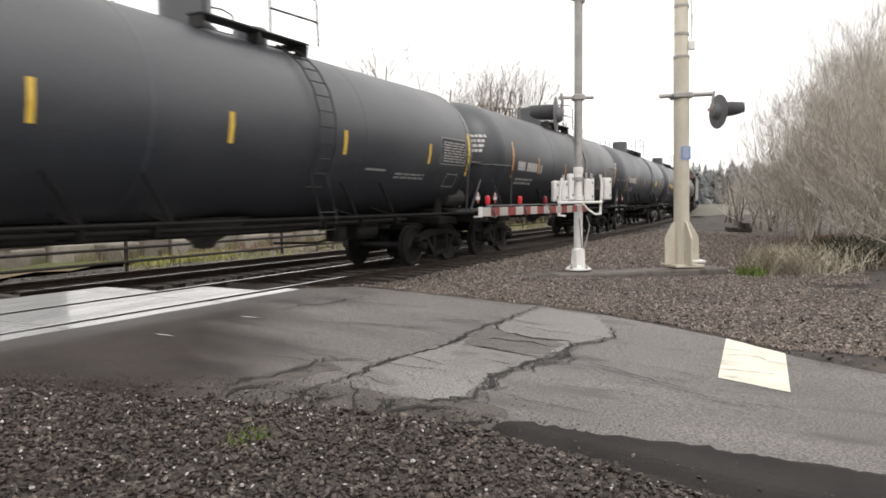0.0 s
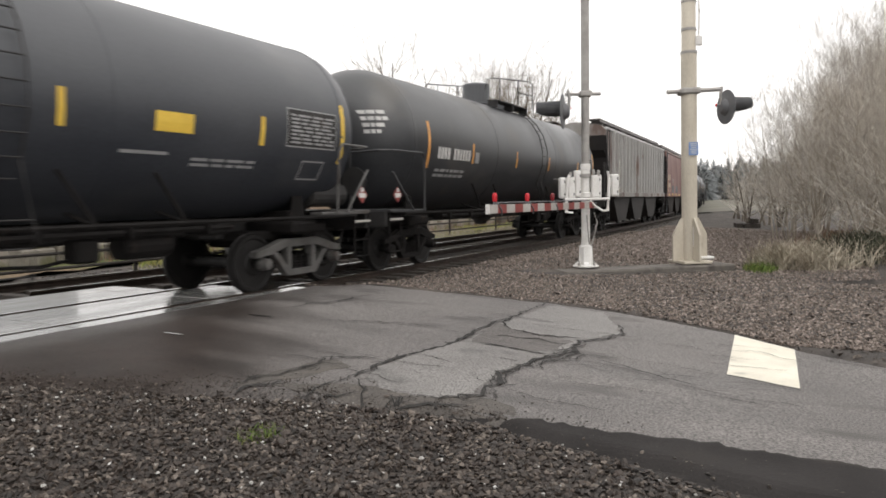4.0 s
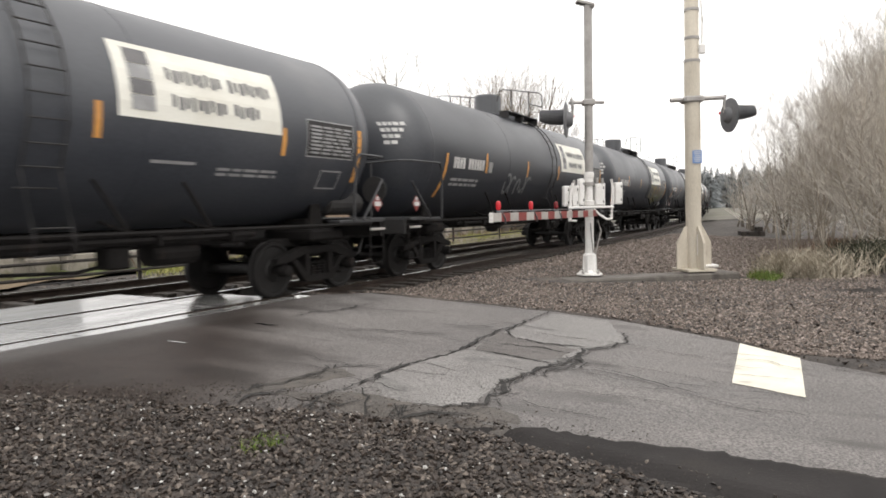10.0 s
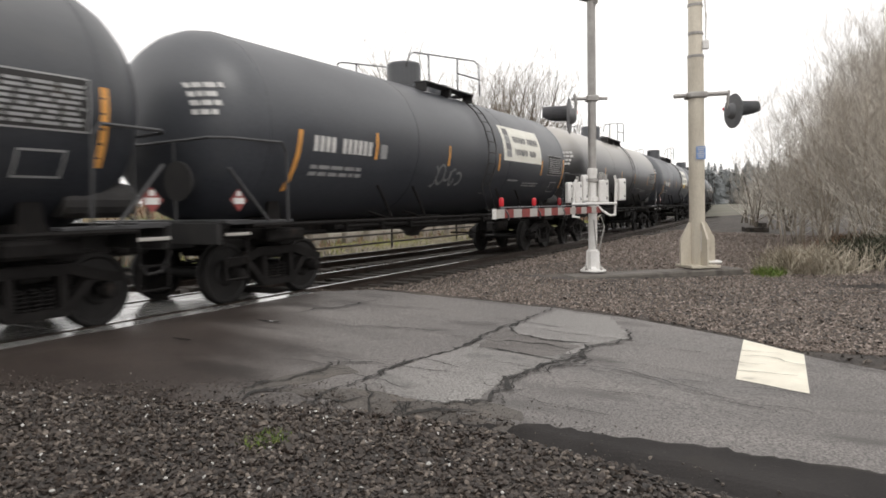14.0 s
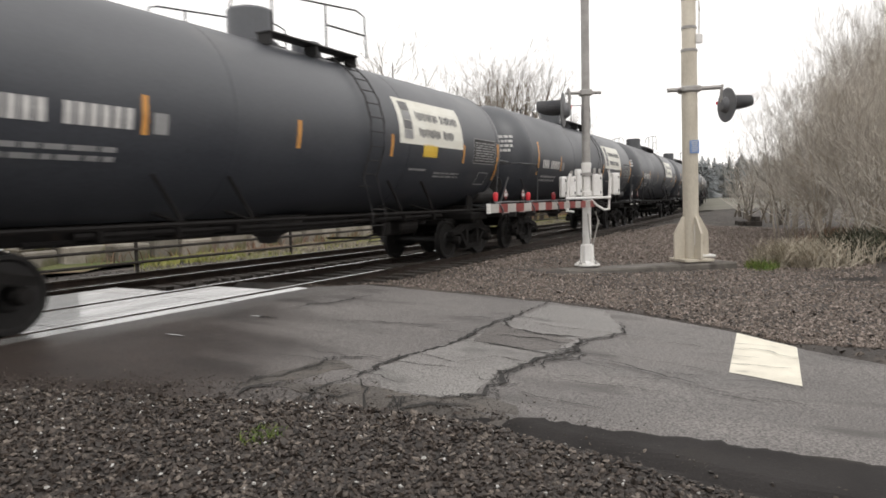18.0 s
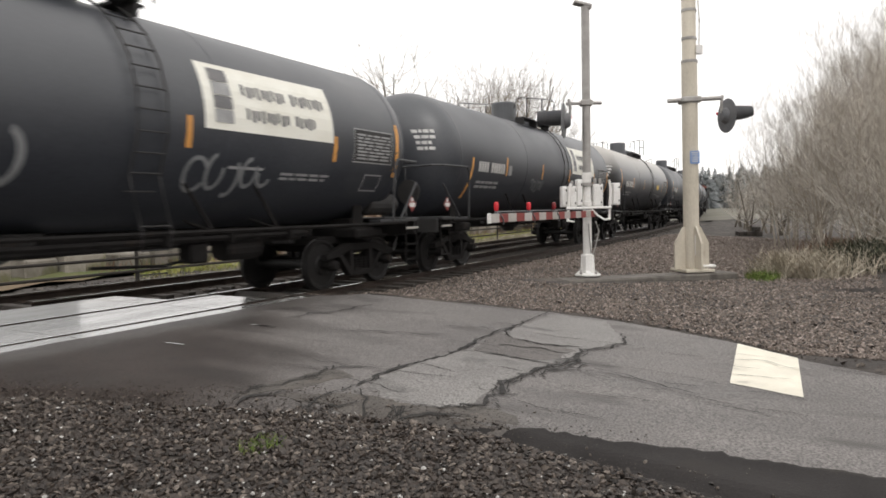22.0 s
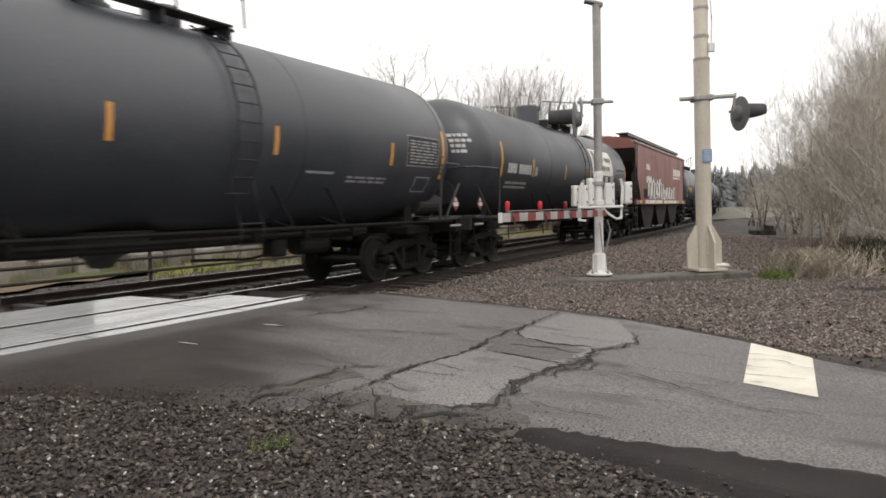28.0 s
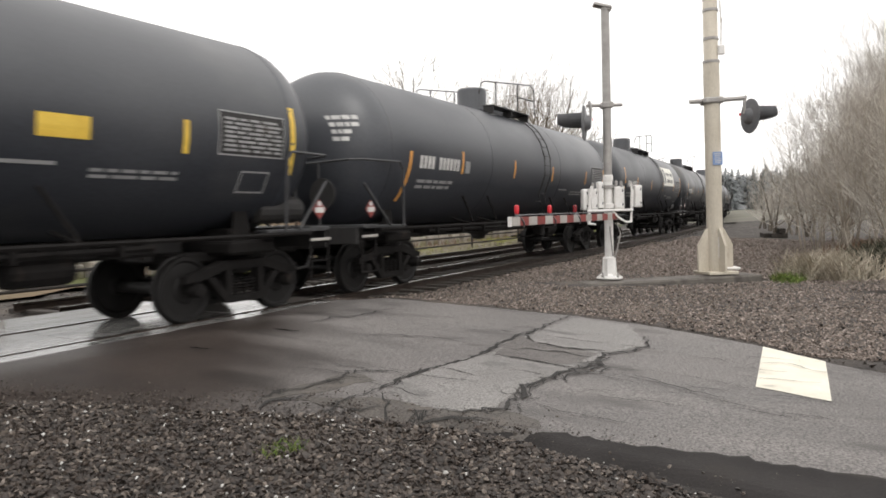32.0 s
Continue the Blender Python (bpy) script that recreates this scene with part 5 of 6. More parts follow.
def squiggle(x, z, size, seed):
    """Looping spray-paint strokes on a tank's side."""
    rnd = random.Random(seed)
    bm = B()
    for k in range(5):
        cx, cz = x + size * 0.55 * (k - 2), z + rnd.uniform(-0.1, 0.1) * size
        ra, rb, ph = rnd.uniform(0.18, 0.34) * size, rnd.uniform(0.25, 0.42) * size, rnd.uniform(0, 6)
        ln = rnd.uniform(3.0, 5.8)
        prev = None
        for j in range(17):
            a = ph + ln * j / 16
            w = 0.05 * size
            px, pz = cx + ra * math.cos(a), cz + rb * math.sin(a)
            nx, nz = math.cos(a) * w, math.sin(a) * w
            pair = []
            for s in (1, -1):
                zz = pz + s * nz
                an = skin_angle(zz)
                r = TANK_R + 0.007
                pair.append(bm.verts.new((px + s * nx, -r * math.cos(an), TANK_Z + r * math.sin(an))))
            if prev:
                bm.faces.new((prev[0], prev[1], pair[1], pair[0]))
            prev = pair
    return bm


def flat_bars(x0, x1, z0, z1, count, seed, y, gap=0.2, slant=0.0):
    rnd = random.Random(seed)
    bm = B()
    w = (x1 - x0) / count
    for k in range(count):
        xa = x0 + w * k
        xb = xa + w * (1 - gap)
        k0, k1 = rnd.uniform(0, 0.06) * w, rnd.uniform(0, 0.06) * w
        prism(bm, [(xa + k0, z0), (xb - k1, z0), (xb - k1 + slant, z1), (xa + k0 + slant, z1)], y - 0.003, y)
    return bm


HOP_Y = 1.53


def hopper_common(car, paint, under, ribbed, inset=6.8, inset_far=6.8):
    """Body, roof, hopper bays, ends and running gear of a covered hopper."""
    top, low = 4.30, 1.52
    L, Ls = 7.72, 6.4
    prof = [(-HOP_Y, low), (-HOP_Y, 3.8), (-HOP_Y + 0.02, 4.1), (-1.30, top), (-0.75, 4.42), (0.75, 4.42), (1.30, top), (HOP_Y - 0.02, 4.1), (HOP_Y, 3.8), (HOP_Y, low)]
    bm = B()
    # side walls slope in at the ends below
    rings = []
    for x, cut in ((-L, 3.9), ((-L - inset) / 2, 2.62), (-inset, low), (-3, low), (0, low), (3, low), (inset_far, low), ((L + inset_far) / 2, 2.62), (L, 3.9)):
        rings.append([bm.verts.new((x, y, max(z, cut))) for y, z in prof])
    for a, b in zip(rings, rings[1:]):
        for j in range(len(prof) - 1):
            bm.faces.new((a[j], a[j + 1], b[j + 1], b[j]))
        bm.faces.new((a[-1], a[0], b[0], b[-1]))
    bm.faces.new(rings[0])
    bm.faces.new(list(reversed(rings[-1])))
    bmesh.ops.recalc_face_normals(bm, faces=bm.faces[:])
    bmesh.ops.remove_doubles(bm, verts=bm.verts[:], dist=0.0005)
    body = part("hopper_body", bm, paint, car)
    # sloped end faces get the dark bay colour in place of a deep recess
    body.data.materials.append(under)
    for f in body.data.polygons:
        if abs(f.center.x) > min(inset, inset_far) - 0.1 and abs(f.normal.x) > 0.2 and f.center.z < 3.9:
            f.material_index = 1
    for s in (-1, 1):
        bm = B()
        box(bm, (0, s * (HOP_Y + 0.02), low - 0.02), (15.3, 0.10, 0.20), None, 0.01)
        part("side_sill", bm, paint, car, "pressed steel side sill")
        bm = B()
        box(bm, (0, s * (HOP_Y - 0.03), 4.17), (15.4, 0.14, 0.12), None, 0.03)
        part("top_chord", bm, M_RIB if ribbed else M_CHORD, car)
    for k in range(3):
        x = -3.9 + 3.9 * k
        bm = prism(B(), [(x - 1.93, low - 0.02), (x + 1.93, low - 0.02), (x + 0.95, 0.42), (x + 0.8, 0.32), (x - 0.8, 0.32), (x - 0.95, 0.42)], -1.40, 1.40)
        box(bm, (x, 0, 0.32), (1.3, 1.2, 0.14), None, 0.02)
        box(bm, (x, -1.30, 1.08), (0.10, 0.05, 0.22), None, 0.005)
        part("discharge_bay", bm, under, car, "sloped discharge bay")
    bm = B()
    box(bm, (0, 0, 1.03), (11.6, 2.1, 0.96), None, 0.05)
    part("centre_sill", bm, M_TRUCK, car, "sooty centre sill between the bays")
    for e in (-1, 1):
        bm = prism(B(), [(e * (L - 0.02), 3.3), (e * (L - 0.12), 3.3), (e * (Ls - 0.9), 1.3), (e * (Ls - 0.8), 1.3)], -1.45, 1.45)
        part("slope_sheet", bm, under, car)
        bm = B()
        box(bm, (e * 7.72, 0, 1.14), (0.16, 2.95, 0.26), None, 0.01)
        part("end_sill", bm, under, car)
        bm = B()
        box(bm, (e * 6.7, 0, 1.0), (2.0, 0.42, 0.34), None, 0.01)
        part("draft_sill", bm, under, car)
        bm = B()
        box(bm, (e * 7.1, 0, 1.25), (1.2, 2.9, 0.04), None, 0.005)
        part("end_deck", bm, under, car)
        for s in (-1, 1):
            bm = B()
            box(bm, (e * 7.28, s * 1.42, 2.7), (0.10, 0.10, 3.0), None, 0.008)
            box(bm, (e * 7.68, s * 1.42, 2.0), (0.07, 0.06, 1.6), None, 0.006)
            tube(bm, [(e * 7.28, s * 1.42, 2.9), (e * 7.68, s * 1.42, 1.3)], 0.03, 5)
            tube(bm, [(e * 6.2, s * 1.42, 1.3), (e * 7.28, s * 1.42, 2.9)], 0.03, 5)
            part("end_post", bm, under, car, "end post with braces")
        for s in (-1, 1):
            bm = B()
            for x in (7.24, 7.64):
                tube(bm, [(e * x, s * 1.56, 0.45), (e * x, s * 1.56, 4.2)], 0.018, 5)
            for k in range(11):
                tube(bm, [(e * 7.24, s * 1.56, 0.55 + 0.36 * k), (e * 7.64, s * 1.56, 0.55 + 0.36 * k)], 0.014, 5)
            part("corner_ladder", bm, M_PIPE, car, "steel corner ladder")
        build_bogie(car, e * 6.2)
        coupler(car, e)
    # roof walk and hatches
    bm = B()
    for s in (-1, 1):
        box(bm, (0, s * 0.95, 4.58), (15.0, 0.55, 0.035), None, 0.005)
        box(bm, (0, s * 1.21, 4.53), (15.0, 0.02, 0.13), None, 0.004)
        for k in range(12):
            box(bm, (-6.9 + 1.25 * k, s * 0.95, 4.45), (0.05, 0.5, 0.2), None, 0.004)
    part("roof_walkway", bm, M_WALKWAY, car, "steel grating roof walkway")
    bm = B()
    for k in range(5):
        box(bm, (-5.6 + 2.8 * k, 0, 4.50), (2.5, 0.62, 0.12), None, 0.04)
    part("roof_hatches", bm, paint, car)


def bar_parts(car, name, mat, x0, x1, z0, z1, count, y, slant=0.0, label=""):
    """One plain bar for each sign of a painted word or number."""
    w = (x1 - x0) / count
    for k in range(count):
        xa = x0 + w * k
        bm = prism(B(), [(xa, z0), (xa + w * 0.72, z0), (xa + w * 0.72 + slant, z1), (xa + slant, z1)], y - 0.003, y)
        part(name, bm, mat, car, label)


def patch_strip(car, name, mat, spots, y, label=""):
    for x, z, w, h in spots:
        bm = B()
        box(bm, (x, y, z), (w, 0.006, h), None, 0.001)
        part(name, bm, mat, car, label)


def build_grey_hopper():
    car = tagged(thing("hopper_car", 0, 62, 0), "weathered grey ribbed covered hopper car with rust stains", "hopper car", "train")
    hopper_common(car, M_GREYHOP, M_HOPDARK, True)
    n = 18
    for s in (-1, 1):
        for k in range(n):
            x = -6.6 + 13.2 * k / (n - 1)
            bm = B()
            zlo = 1.58
            prism(bm, [(x - 0.065, zlo), (x + 0.065, zlo), (x + 0.05, 4.12), (x - 0.05, 4.12)], s * HOP_Y, s * (HOP_Y + 0.12))
            part("side_rib", bm, M_RIB, car)
    y = -HOP_Y - 0.004
    w = 13.2 / (n - 1)
    for row, z in ((0, 3.42), (1, 2.66)):
        for k in range(2, 15):
            if (k + row) % 5 == 4:
                continue
            x = -6.6 + w * (k + 0.5)
            bm = B()
            for cx, cz, sx, sz in ((-0.13, 0.21, 0.08, 0.42), (0.13, 0.21, 0.08, 0.42), (0, 0.38, 0.18, 0.08), (0, 0.04, 0.18, 0.08)):
                if (k * 7 + row * 3 + int(cx * 20) + int(cz * 30)) % 4:
                    box(bm, (x + cx, y, z + cz), (sx, 0.006, sz))
            part("faded_letter", bm, M_FADED, car)
    patch_strip(car, "repaint_patch", M_POSTER, [(-4.85, 2.35, 0.66, 1.25), (-5.6, 2.35, 0.6, 0.9)], y - 0.002, "cream repainted number panel")
    bar_parts(car, "number_bar", M_SIGNALBLACK, -5.12, -4.6, 1.85, 2.1, 3, y - 0.006)
    patch_strip(car, "amber_marker", M_YELLOW, [(-6.6 + w * (k + 0.5), 1.62, 0.55, 0.13) for k in (1, 4, 7, 10, 13, 15)], -HOP_Y - 0.004)
    patch_strip(car, "stencil_box", M_WHITE, [(4.45, 2.05, 0.5, 0.4)], y - 0.001)
    patch_strip(car, "stencil_line", M_SIGNALBLACK, [(4.45, 2.12, 0.4, 0.09), (4.45, 1.98, 0.4, 0.09)], y - 0.006)
    return car


def emblem(car, x, z, y):
    """A round white railway badge, drawn as rings and bars."""
    bm = lathe(B(), [(0.64, y), (0.80, y), (0.80, y - 0.004), (0.64, y - 0.004)], 36, "y", (x, 0, z))
    bm.faces.ensure_lookup_table()
    for f in [f for f in bm.faces if len(f.verts) > 4]:
        bm.faces.remove(f)
    b = part("round_badge", bm, M_GRAF, car, "round cream badge")
    bm = B()
    box(bm, (x, y - 0.003, z), (0.16, 0.004, 1.16))
    box(bm, (x, y - 0.0035, z), (1.16, 0.004, 0.16))
    box(bm, (x - 0.32, y - 0.0025, z), (0.11, 0.004, 0.9))
    box(bm, (x + 0.32, y - 0.0025, z), (0.11, 0.004, 0.9))
    part("badge_pattern", bm, M_GRAF, b)


def build_brown_hopper(bright):
    label = "bright oxide-red covered hopper car covered in pale graffiti" if bright else "dull brown covered hopper car with cream lettering and round badge"
    car = tagged(thing("hopper_car", 0, 64, 0), label, "hopper car", "train")
    hopper_common(car, M_RUSTB if bright else M_RUST, M_HOPBROWN, False, 6.2 if bright else 6.8, 7.2 if bright else 6.9)
    y = -HOP_Y - 0.004
    patch_strip(car, "amber_marker", M_YELLOW, [(-6.6 + 1.9 * k, 1.52, 0.42, 0.12) for k in range(8)], -HOP_Y - 0.074)
    if bright:
        bar_parts(car, "painted_word", M_GRAF, -4.95, -3.95, 3.05, 3.32, 4, y)
        bar_parts(car, "number_bar", M_GRAF, -4.9, -3.5, 2.44, 2.74, 6, y)
        bar_parts(car, "painted_word", M_GRAF, 3.3, 6.1, 3.02, 3.42, 4, y, slant=0.12)
        bm = prism(B(), [(3.2, 2.84), (6.1, 2.90), (6.1, 2.95), (3.2, 2.94)], y - 0.003, y)
        part("swoosh", bm, M_GRAF, car)
        rnd = random.Random(12)
        x = -4.5
        for k in range(11):
            w = rnd.uniform(0.75, 1.0)
            high = rnd.uniform(0.80, 1.05) if k < 6 else rnd.uniform(0.55, 0.75)
            ph, lean = rnd.uniform(0, 6.28), rnd.uniform(-0.18, 0.18)

            def letter(grow_by):
                ring = []
                for j in range(18):
                    a = 2 * math.pi * j / 18
                    c, sn = math.cos(a), math.sin(a)
                    e = 1 + 0.16 * math.sin(3 * a + ph) + 0.10 * math.sin(5 * a + 2 * ph)
                    px = math.copysign(abs(c) ** 0.6, c) * (w * 0.46 * e + grow_by)
                    pz = math.copysign(abs(sn) ** 0.6, sn) * (high * 0.46 * e + grow_by)
                    ring.append((x + w / 2 + px + lean * pz, max(1.63, 1.63 + high * 0.52 + pz)))
                return ring
            lift = 0.002 * (k % 2)
            bm = prism(B(), letter(0.06), y - 0.003 - lift, y)
            g = part("graffiti", bm, M_GRAFDARK, car, "cream spray painted letter with dark outline")
            part("graffiti_fill", prism(B(), letter(0.0), y - 0.008 - lift, y - 0.005 - lift), M_GRAF, g)
            bm = tube(B(), [(x + w * 0.42, y - 0.009 - lift, 1.75), (x + w * rnd.uniform(0.4, 0.6), y - 0.009 - lift, 1.63 + high * 0.5), (x + w * rnd.uniform(0.35, 0.65), y - 0.009 - lift, 1.63 + high * 0.85)], 0.035, 5)
            part("graffiti_line", bm, M_GRAFDARK, g)
            x += w * 0.92
        patch_strip(car, "repaint_patch", M_HOPBROWN, [(-5.15, 1.9, 0.9, 0.45)], y - 0.009, "brown repainted panel")
        patch_strip(car, "sill_paint", M_GRAF, [(-3.2, 1.52, 4.6, 0.17), (2.0, 1.52, 4.4, 0.16)], -HOP_Y - 0.073)
    else:
        bar_parts(car, "painted_word", M_CREAMINK, -6.6, -5.35, 2.45, 2.78, 4, y)
        bar_parts(car, "number_bar", M_CREAMINK, -6.6, -5.3, 1.98, 2.27, 6, y)
        patch_strip(car, "small_lettering", M_CREAMINK, [(-6.3, 1.86, 0.4, 0.06), (-5.5, 1.86, 0.3, 0.06), (-6.3, 1.75, 0.4, 0.06), (-5.5, 1.75, 0.3, 0.06)], y)
        patch_strip(car, "data_box", M_GREYINK, [(-4.0, 2.42, 0.28, 0.3)], y)
        emblem(car, 5.55, 2.98, y)
        for k, (x, w) in enumerate(((-4.2, 0.2), (-2.0, 0.22), (1.6, 0.2))):
            bm = B()
            rnd = random.Random(k + 70)
            for j in range(5):
                a = x + (j - 2) * w
                tube(bm, [(a, y, 1.66), (a + rnd.uniform(-0.1, 0.15), y, 1.85), (a + rnd.uniform(0, 0.2), y, 2.1), (a + 0.15, y, 1.9), (a + 0.18, y, 1.7)], 0.02, 4)
            part("graffiti", bm, M_GRAFPALE, car, "pale scrawled tag")
        bm = prism(B(), [(-6.92, 1.62), (-6.78, 1.62), (-6.78, 2.52), (-6.92, 2.52)], y - 0.003, y)
        part("reflector_stripe", bm, M_ORANGE, car)
    return car


# where each coupling lies along the track as the clip starts, metres
SPEED = 13.4
COUPLINGS = [0.35, 16.48, 32.28, 48.5, 64.7, 80.65, 97.75, 113.25, 129.35, 145.4, 161.93, 177.75, 194.1, 210.35, 226.47, 242.85, 259.0, 275.12, 291.4, 307.65, 324.2, 340.38, 356.65, 373.2, 389.5, 405.4, 421.85, 438.1]
while COUPLINGS[-1] < 570:
    COUPLINGS.append(COUPLINGS[-1] + 16.25)
COUPLINGS.insert(0, COUPLINGS[0] - 16.2)
tank0 = build_tank_car()
grey0 = build_grey_hopper()
brown0 = build_brown_hopper(False)
bright0 = build_brown_hopper(True)
PLAIN, LOOKS = {}, {
    0: dict(stripe=M_YELLOW, mark=False, graffiti=[(-5.2, 2.1, 0.5)]),
    1: dict(graffiti=[(3.2, 2.2, 0.9)]),
    2: dict(yellow=True, pale_gear=True, low=True),
    3: dict(stripe=M_YELLOW, ink=M_YELLOW, yellow=True, pale_gear=True),
    4: dict(shell=M_CHARCOAL),
    7: dict(few=True),
    8: dict(low=True, poster=True), 9: dict(low=True, poster=True, graffiti=[(-1.6, 2.0, 0.7)]),
    10: dict(low=True, poster=True, graffiti=[(4.6, 2.0, 1.0), (3.2, 2.1, 0.8)], paint=M_GRAFGREEN),
    11: dict(low=True, poster=True, graffiti=[(-1.9, 2.1, 0.6), (3.4, 2.0, 0.5)]),
    12: dict(low=True, poster=True, graffiti=[(-1.0, 2.0, 0.5)]),
    13: dict(shell=M_DUST_SHEEN), 14: dict(low=True, poster=True, yellow=True), 15: dict(low=True, poster=True, yellow=True), 16: dict(poster=True, graffiti=[(-1.0, 2.1, 0.4), (1.6, 2.1, 0.4)]),
    17: dict(low=True, poster=True, graffiti=[(-4.4, 1.95, 0.9), (-1.7, 1.9, 0.8), (4.0, 1.9, 0.7)]),
    18: dict(poster=True, graffiti=[(-1.6, 2.0, 0.9), (2.6, 1.9, 0.6)]), 19: dict(low=True, poster=True, graffiti=[(-1.4, 2.05, 0.4)]),
    20: dict(shell=M_DUST_SHEEN, yellow=True, first=-6.75), 21: dict(few=True), 22: dict(), 23: dict(), 24: dict(poster=True), 26: dict(stripe=M_YELLOW, ink=M_YELLOW, yellow=True),
    27: dict(low=True), 28: dict(poster=True), 29: dict(shell=M_CHARCOAL), 30: dict(),
}
CARS = []
for k in range(-1, len(COUPLINGS) - 2):
    mid = (COUPLINGS[k + 1] + COUPLINGS[k + 2]) / 2
    base = {5: grey0, 6: brown0, 25: bright0}.get(k, tank0)
    if base is tank0:
        car = copy_thing(tank0, pose(mid, track_y(mid), 0))
        o = dict(LOOKS.get(k, {}), seed=100 + 7 * k)
        dress_tank(car, o)
        what = "dusty, pale-topped" if o.get("shell") is M_DUST_SHEEN else "charcoal grey" if o.get("shell") is M_CHARCOAL else "black"
        extra = " and a white poster" if o.get("poster") else " and spray painted tags" if o.get("graffiti") else " and white lettering"
        tagged(car, what + " railway tank car with " + ("yellow" if o.get("stripe") is M_YELLOW else "amber") + " reflector stripes" + extra)
    else:
        car = base
    CARS.append((car, mid))
for ob in (tank0, *tank0.children_recursive):
    bpy.data.objects.remove(ob, do_unlink=True)


def car_pose(mid):
    """A car stands with its two bogies on the track."""
    a, b = mid - 6.3, mid + 6.3
    ya, yb = track_y(a), track_y(b)
    turn = math.degrees(math.atan2(yb - ya, b - a))
    return pose(mid, (ya + yb) / 2, 0.0, 0, 0, turn)


# ---- loose stones ----
def stones(name, places, material, sizes, seed, label, sides=5):
    """Many small angular stones in one mesh."""
    rs = np.random.RandomState(seed)
    n = len(places)
    P = np.array(places)
    if sides == 5:
        base = np.array([(0, 0, 0.62), (0.95, 0, 0.1), (0.25, 0.9, 0.2), (-0.8, 0.5, 0.05), (-0.75, -0.6, 0.2), (0.35, -0.9, 0.05), (0, 0, -0.6)])
        tri = np.array([(0, 1, 2), (0, 2, 3), (0, 3, 4), (0, 4, 5), (0, 5, 1), (6, 2, 1), (6, 3, 2), (6, 4, 3), (6, 5, 4), (6, 1, 5)])
    else:
        base = np.array([(0, 0, 0.6), (1, 0, 0), (-0.5, 0.8, 0), (-0.5, -0.8, 0.1)])
        tri = np.array([(0, 1, 2), (0, 2, 3), (0, 3, 1)])
    k = len(base)
    v = np.repeat(base[None], n, 0) * (1 + rs.uniform(-0.38, 0.38, (n, k, 3)))
    v *= rs.uniform(0.65, 1.35, (n, 1, 3)) * rs.uniform(sizes[0], sizes[1], (n, 1, 1))
    a, b = rs.uniform(0, 6.283, n), rs.uniform(-1.1, 1.1, n)
    ca, sa, cb, sb = np.cos(a), np.sin(a), np.cos(b), np.sin(b)
    x, z = v[..., 0] * cb[:, None] - v[..., 2] * sb[:, None], v[..., 0] * sb[:, None] + v[..., 2] * cb[:, None]
    y = v[..., 1]
    v = np.stack([x * ca[:, None] - y * sa[:, None], x * sa[:, None] + y * ca[:, None], z], -1) + P[:, None]
    f = (tri[None] + (np.arange(n) * k)[:, None, None]).reshape(-1, 3)
    me = bpy.data.meshes.new(name)
    me.from_pydata(v.reshape(-1, 3).tolist(), [], f.tolist())
    me.materials.append(material)
    ob = new(name, me)
    return tagged(ob, label, "gravel", kind="stuff")


rnd = random.Random(5)
near, edge, far, pale = [], [], [], []
while len(near) < 50000:
    x, y = rnd.uniform(0.8, 4.6), rnd.uniform(-0.6, 7.2)
    d = on_road(x, y)
    if d > -0.02 or x * 0.35 > y + 1.4 or (y > 3.6 and x < -1):
        if not (-0.02 < d < 0.22 and rnd.random() < 0.04):
            continue
    z = max(land(x, y), road_height(x, y) if d > -0.02 else -1)
    near.append((x, y, z + rnd.uniform(-0.012, 0.018)))
while len(far) < 105000:
    x = 8.0 + 26 * rnd.random() ** 1.6
    y = rnd.uniform(-2.2, 8.6)
    lat = y - track_y(x)
    if on_road(x, y) > -0.05 or lat > -0.95 or (x > 14 and y < -0.9) or (abs(y - 3.4 + (x - 14.2) * 0.84) < 0.62 and 12.5 < x < 16):
        continue
    far.append((x, y, land(x, y) + rnd.uniform(-0.012, 0.018)))
ballast = []
while len(ballast) < 14000:
    x = -14 + 60 * rnd.random()
    lat = rnd.uniform(-1.9, 7.5)
    if -12.2 < x < ROAD_X1 and lat < 2.4:
        continue
    if ROAD_X0 - 8 < x < ROAD_X1 and lat < 7.5 and -5 < x:
        if rnd.random() < 0.5 and lat < 4:
            continue
    ballast.append((x, track_y(x) + lat, land(x, track_y(x) + lat) + rnd.uniform(-0.02, 0.02)))
for _ in range(420):
    x, y = rnd.uniform(2.0, 4.4), rnd.uniform(0.2, 6.5)
    if on_road(x, y) < 0:
        pale.append((x, y, land(x, y) + 0.03))
grit = []
while len(grit) < 9000:
    x, y = rnd.uniform(2.0, 5.4), rnd.uniform(-0.6, 7.0)
    d = on_road(x, y)
    if -0.05 < d < 0.7 and rnd.random() < math.exp(-d * 6) * (0.35 + 0.65 * (noise.noise((x * 2, y * 2, 4)) > 0)):
        grit.append((x, y, max(road_height(x, y), land(x, y)) + 0.003))
around = []
while len(around) < 16000:
    x, y = rnd.gauss(0, 4.5), rnd.gauss(1.0, 3.2)
    if on_road(x, y) > -0.02 or y > 5.6 or (0.8 < x < 4.6 and -0.6 < y) or y - track_y(x) > -2.2:
        continue
    around.append((x, y, land(x, y) + rnd.uniform(-0.008, 0.02)))
stones("gravel", grit, M_STONE, (0.005, 0.013), 6, "fine grit washed onto the edge of the asphalt", 3)
stones("gravel", around, M_STONE, (0.02, 0.045), 7, "dark grey gravel of the verge", 3)
stones("gravel", [p for p in far if p[0] > 15.5], M_STONE_FAR, (0.022, 0.045), 8, "brown ballast gravel along the track", 3)
far = [p for p in far if p[0] <= 15.5]
stones("gravel", near, M_STONE, (0.010, 0.025), 1, "dark grey angular ballast gravel in the foreground")
